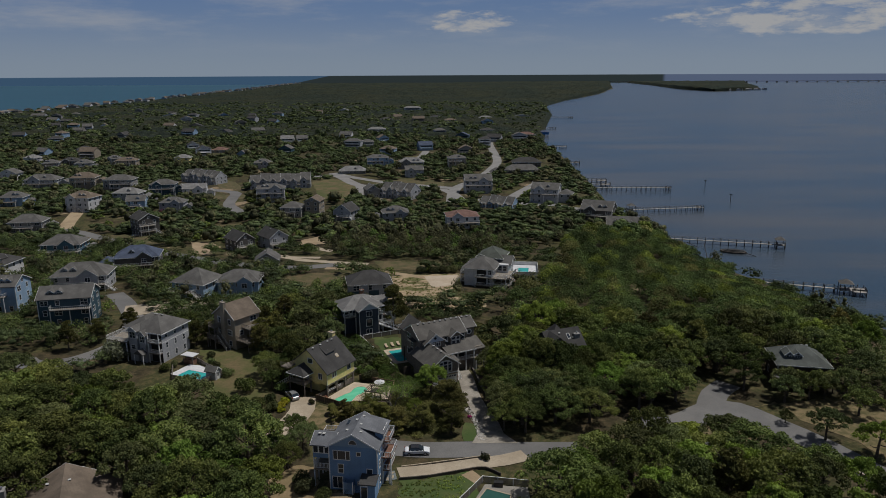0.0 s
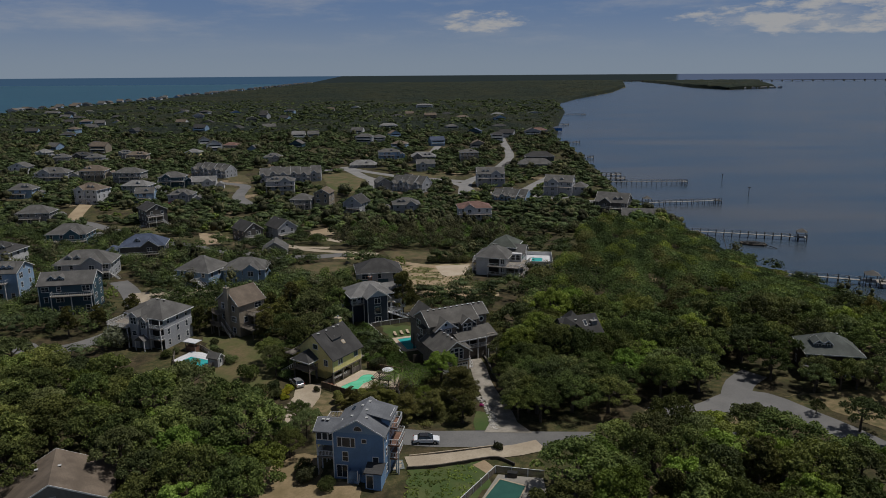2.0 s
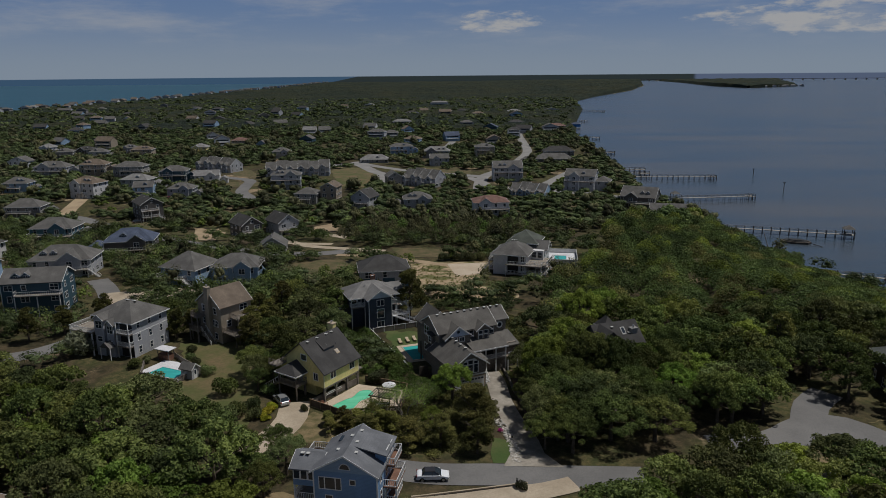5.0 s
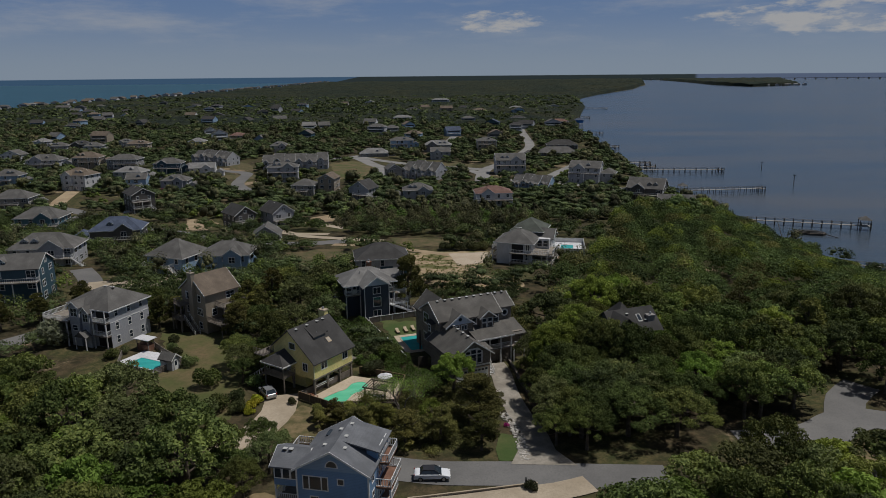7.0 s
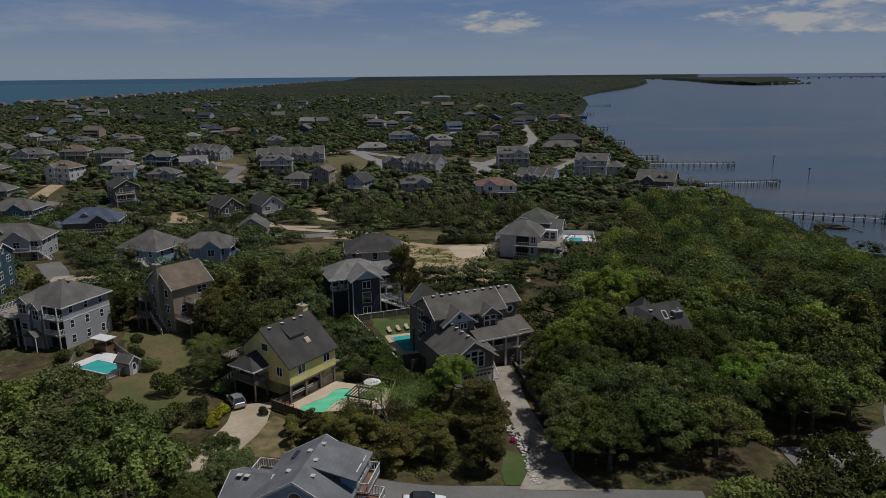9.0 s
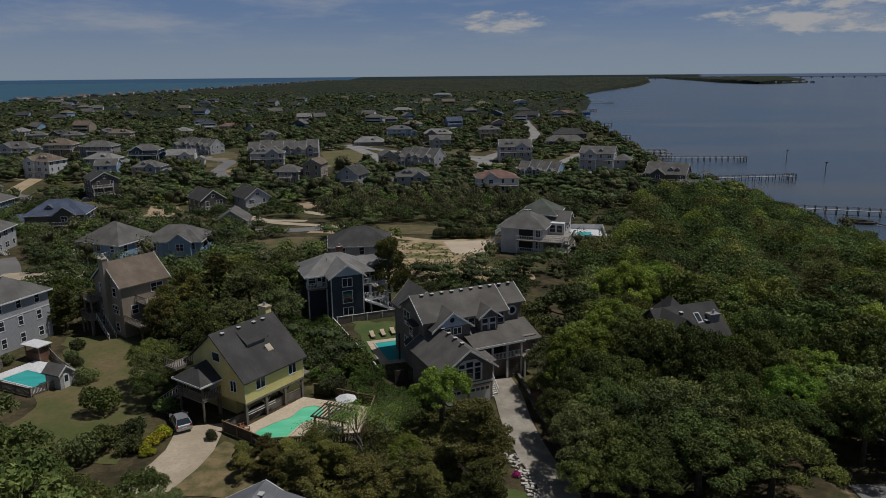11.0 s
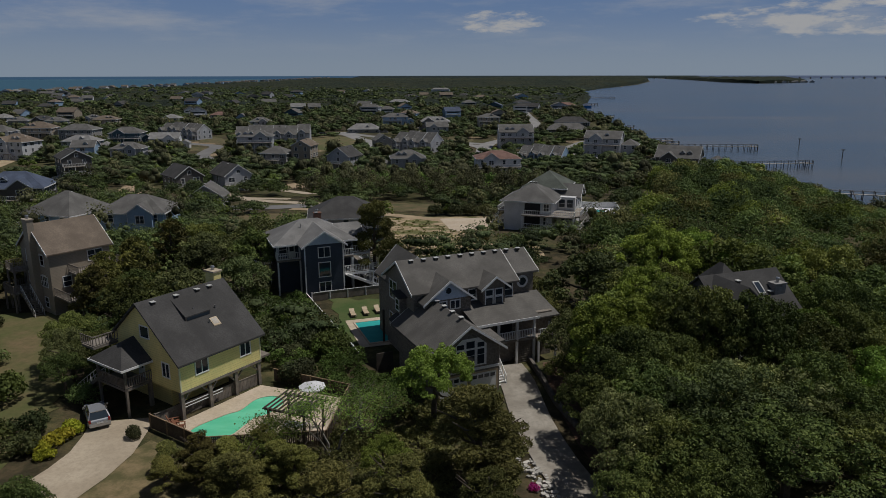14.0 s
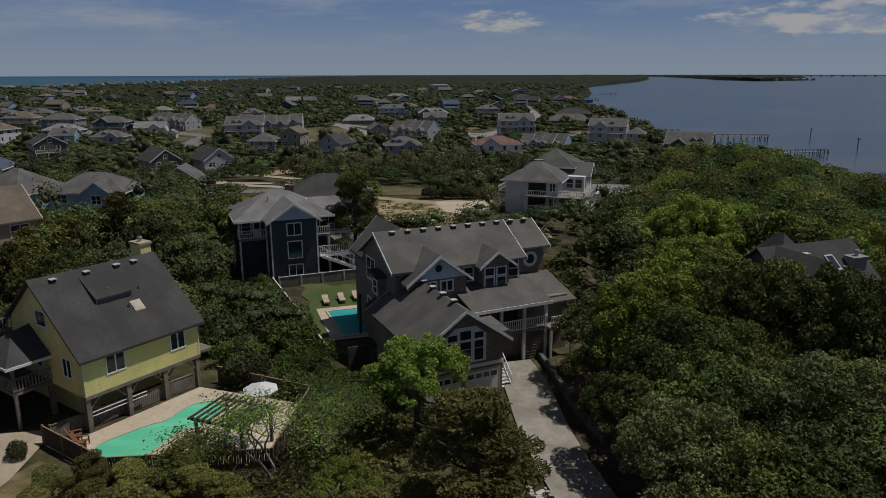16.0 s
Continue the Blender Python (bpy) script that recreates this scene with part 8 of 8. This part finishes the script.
BROW = [(180, 106), (192, 100), (210, 94), (235, 81), (256, 81), (285, 85), (312, 92)]


def canopy_top(x, y):
    """The woods sink towards the water."""
    s = x - along(BROW, y)
    return 20 - 6 * smooth(-28, 0, s) - 0.32 * max(0.0, s)


def woods(name, label, y0, y1, gap, count, size, mat, seed, hmin, hmax, chance=0.9, poly=None, lumps=7, gone=-0.25, wide=(4.5, 8.5), only=False, lump=(0.18, 0.32), core=0.42, jit=0.34):
    rg = np.random.default_rng(seed)
    pr = random.Random(seed)
    base = []
    for k in range(7):
        lob = []
        for _ in range(lumps):
            a, q = rg.uniform(0, 6.28), math.sqrt(rg.uniform(0, 1))
            r = rg.uniform(*lump)
            lob.append(((0.36 * q * math.cos(a), 0.36 * q * math.sin(a), 0.16 + 0.66 * math.sqrt(1 - 0.85 * q * q) * rg.uniform(0.62, 1.05)), (r, r, r * rg.uniform(0.75, 0.95))))
        p, n = on_lobes(lob, count, rg, -0.1)
        base.append((p, n, *cores(lob, rg, core), *cores(lob, rg, 0.86)))
    P, N, CV, CF, k0 = [], [], [], [], 0
    y_ = y0
    while y_ < y1:
        gp = gap * (1 + max(0, y_ - 200) / 900)
        lo_x, hi_x = (min(p[0] for p in poly), max(p[0] for p in poly)) if poly else (-0.72 * y_ - 45, min(150 if y_ < 900 else along(SHORE, y_), 0.75 * y_ + 30))
        x_ = lo_x
        while x_ < hi_x:
            x, y = x_ + pr.uniform(-0.4, 0.4) * gp, y_ + pr.uniform(-0.4, 0.4) * gp
            x_ += gp
            if poly is not None:
                if not inside(poly, x, y) or not free(x, y, 0.3 if only else 1.0, 0.0, not only):
                    continue
            elif pr.random() > chance or noise.noise((x * 0.02, y * 0.02, seed)) < gone or not free(x, y, 0.8, 0.0, True, 6 if y < 300 else 9) or (y < 320 and inside(WOOD_MAIN, x, y)):
                continue
            elif y < 235 and (inside(WOOD_LEFT, x, y) or inside(WOOD_RIGHT, x, y) or (x > -16 and y < 185) or y < 150):
                continue
            hgt = pr.uniform(hmin, hmax)
            if poly is WOOD_MAIN:
                hgt = min(hgt, max(2.0, canopy_top(x, y) - ground_z(x, y)))
            w = pr.uniform(*wide) * (1 + max(0, y - 250) / 1100)
            p, n, cv, cf, fv, ff = base[pr.randrange(7)]
            if y > 300:
                cv, cf = fv, ff
            a = pr.uniform(0, 6.28)
            ca, sa = math.cos(a), math.sin(a)
            rot = np.array([[ca, -sa, 0], [sa, ca, 0], [0, 0, 1]])
            o = (x, y, ground_z(x, y) - 0.3)
            few = len(p) if y < 300 else max(20, int(len(p) * (0.4 if y < 430 else 0.2)))
            P.append((p[:few] @ rot.T) * (w, w, hgt) + o)
            N.append(n[:few] @ rot.T)
            CV.append((cv @ rot.T) * (w, w, hgt) + o)
            CF.append(cf + k0)
            k0 += len(cv)
        y_ += gp * 0.88
    P, N = np.concatenate(P), np.concatenate(N)
    sz = size * np.clip(P[:, 1:2] / 250, 0.8, 3.0) * np.where(P[:, 1:2] < 400, 1.0, 1.25)
    v, f = joined(cards(P, N, sz, rg, jit), (np.concatenate(CV), np.concatenate(CF)))
    return tagged(new(name, tri_mesh(name, v, f, mat)), label, "trees", kind="stuff")


MIDLEFT = [(-150, 152), (-62, 150), (-45, 166), (-30, 175), (-18, 190), (-20, 260), (-60, 330), (-280, 330)]
SHRUBS = [[(-31, 152), (-22, 147.5), (-13.5, 142.8), (-8.5, 143.5), (-12.5, 150), (-17, 160), (-23, 170), (-34, 172)],
          [(-11.4, 132.4), (-10.9, 142), (-5, 144), (1.8, 142), (3.5, 131), (3.0, 126), (-3, 119.5), (-14, 119.5), (-19, 125), (-18, 130)],
          [(-41, 150), (-38, 138.5), (-35, 139.5), (-35.5, 146), (-38, 158), (-44, 160)],
          [(5.5, 150), (12, 163), (11, 180), (2, 182), (-6, 178), (-2, 170), (8, 165)],
          [(-8, 185), (9, 184), (12, 194), (-10, 194)]]
for k_, poly in enumerate(SHRUBS):
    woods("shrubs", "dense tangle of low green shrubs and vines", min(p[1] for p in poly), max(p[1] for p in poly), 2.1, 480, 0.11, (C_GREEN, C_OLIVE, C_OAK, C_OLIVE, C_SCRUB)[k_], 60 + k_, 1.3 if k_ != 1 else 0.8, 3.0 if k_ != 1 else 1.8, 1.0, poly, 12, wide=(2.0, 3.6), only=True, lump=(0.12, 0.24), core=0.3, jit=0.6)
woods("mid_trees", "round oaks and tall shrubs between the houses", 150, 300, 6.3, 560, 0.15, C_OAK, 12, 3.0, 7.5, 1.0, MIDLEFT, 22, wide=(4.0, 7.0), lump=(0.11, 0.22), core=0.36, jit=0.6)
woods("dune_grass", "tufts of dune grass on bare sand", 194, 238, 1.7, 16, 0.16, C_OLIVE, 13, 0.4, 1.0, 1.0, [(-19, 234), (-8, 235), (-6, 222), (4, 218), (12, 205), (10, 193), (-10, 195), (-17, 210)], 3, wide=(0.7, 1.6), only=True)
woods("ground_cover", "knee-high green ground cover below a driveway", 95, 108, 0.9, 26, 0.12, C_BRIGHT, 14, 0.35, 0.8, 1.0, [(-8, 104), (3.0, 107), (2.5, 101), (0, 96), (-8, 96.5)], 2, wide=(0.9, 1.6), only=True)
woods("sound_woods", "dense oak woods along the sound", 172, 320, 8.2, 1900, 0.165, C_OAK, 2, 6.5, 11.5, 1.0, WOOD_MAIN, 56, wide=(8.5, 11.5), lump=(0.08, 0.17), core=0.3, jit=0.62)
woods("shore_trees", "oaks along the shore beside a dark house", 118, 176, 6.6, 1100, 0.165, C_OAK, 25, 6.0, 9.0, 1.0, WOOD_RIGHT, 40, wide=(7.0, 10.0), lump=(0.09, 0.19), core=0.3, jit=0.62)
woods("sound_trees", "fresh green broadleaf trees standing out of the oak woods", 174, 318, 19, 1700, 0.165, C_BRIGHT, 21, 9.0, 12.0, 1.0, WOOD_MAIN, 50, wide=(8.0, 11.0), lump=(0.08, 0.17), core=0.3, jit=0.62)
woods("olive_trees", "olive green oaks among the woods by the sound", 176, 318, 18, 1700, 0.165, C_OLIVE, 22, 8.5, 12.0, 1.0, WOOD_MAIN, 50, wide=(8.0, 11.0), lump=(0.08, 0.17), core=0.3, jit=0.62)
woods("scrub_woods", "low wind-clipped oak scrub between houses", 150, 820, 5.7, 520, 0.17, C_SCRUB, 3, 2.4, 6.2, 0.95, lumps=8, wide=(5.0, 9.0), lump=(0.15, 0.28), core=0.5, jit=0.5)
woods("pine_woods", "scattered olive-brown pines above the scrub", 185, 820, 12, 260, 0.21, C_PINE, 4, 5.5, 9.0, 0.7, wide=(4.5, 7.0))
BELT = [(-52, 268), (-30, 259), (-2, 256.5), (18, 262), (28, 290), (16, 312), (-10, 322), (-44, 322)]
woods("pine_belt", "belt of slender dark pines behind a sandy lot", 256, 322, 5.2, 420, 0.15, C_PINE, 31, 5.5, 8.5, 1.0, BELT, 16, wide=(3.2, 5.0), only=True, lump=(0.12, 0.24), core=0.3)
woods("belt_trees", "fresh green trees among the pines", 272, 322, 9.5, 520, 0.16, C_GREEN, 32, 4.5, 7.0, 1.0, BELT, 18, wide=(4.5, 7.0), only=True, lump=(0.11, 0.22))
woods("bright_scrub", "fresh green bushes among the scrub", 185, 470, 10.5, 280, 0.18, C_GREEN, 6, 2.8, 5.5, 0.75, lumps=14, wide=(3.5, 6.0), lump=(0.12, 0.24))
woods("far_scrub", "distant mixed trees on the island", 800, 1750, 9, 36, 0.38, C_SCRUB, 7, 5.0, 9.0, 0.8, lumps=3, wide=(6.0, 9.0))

# the far wooded land, one bumpy canopy
rows_y = [780 * 1.0062 ** k for k in range(305)]
g = Geo()
cols = 300
for y in rows_y:
    lo, hi = max(-0.72 * y, along(COAST, y) + 45), min(0.72 * y, along(SHORE, y) + 2)
    for i in range(cols):
        x = lo + (hi - lo) * i / (cols - 1)
        b = noise.noise((x * 0.055, y * 0.04, 0)) + 0.8 * noise.noise((x * 0.16, y * 0.11, 5))
        c = noise.noise((x * 0.006, y * 0.004, 9))
        edge = min(1.0, (hi - x) / 5, (x - lo) / 40 + 0.2)
        edge = min(edge, smooth(775, 860, y) * 1.02 - 0.02)
        rise_ = 4.0 + (2.4 + 2.2 * smooth(1200, 3000, y)) * b + 3.0 * c + 6 * smooth(200, 700, x + y * 0.05) * smooth(900, 2200, y)
        g.v.append((x, y, max(0.5, ground_z(x, y)) + max(-1.2, rise_) * edge))
g.f = [(j * cols + i, j * cols + i + 1, (j + 1) * cols + i + 1, (j + 1) * cols + i) for j in range(len(rows_y) - 1) for i in range(cols - 1)]
mw = Mat("far_canopy", 0.9, spec=0.1)
pv = mw.vec("World")
col = mw.mix(mw.ramp(mw.noise(0.11, 5, 0.65, vec=pv), 0.35, 0.68), (0.010, 0.016, 0.012), (0.034, 0.043, 0.029))
col = mw.mix(mw.ramp(mw.noise(0.006, 4, vec=pv), 0.42, 0.62, 0, 0.5), col, (0.045, 0.044, 0.022))
mw.color(col)
mw.bump(mw.noise(0.3, 5, 0.7, vec=pv), 1.0, 2.5)
tagged(solid("far_woods", g, mw.m), "dark green wooded island stretching to the horizon", "woods", kind="stuff")
g = Geo()
ry = [2840 + 60 * k for k in range(37)]
for y in ry:
    lo = np.interp(y, [2834, 3220, 4177, 5628], [1035, 1024, 1163, 1302])
    hi = np.interp(y, [2834, 3000, 3148, 4201, 5600], [1040, 1250, 1357, 1726, 2300])
    for i in range(90):
        x = lo + (hi - lo) * i / 89
        g.v.append((x, y, 1 + min(1, i / 2, (89 - i) / 2, (y - 2800) / 60) * (12 + 5 * noise.noise((x * 0.03, y * 0.02, 2)) + 3 * noise.noise((x * 0.1, y * 0.1, 2)))))
g.f = [(j * 90 + i, j * 90 + i + 1, (j + 1) * 90 + i + 1, (j + 1) * 90 + i) for j in range(len(ry) - 1) for i in range(89)]
tagged(solid("spit_woods", g, mw.m), "dark wooded spit across the inlet", "woods", kind="stuff")
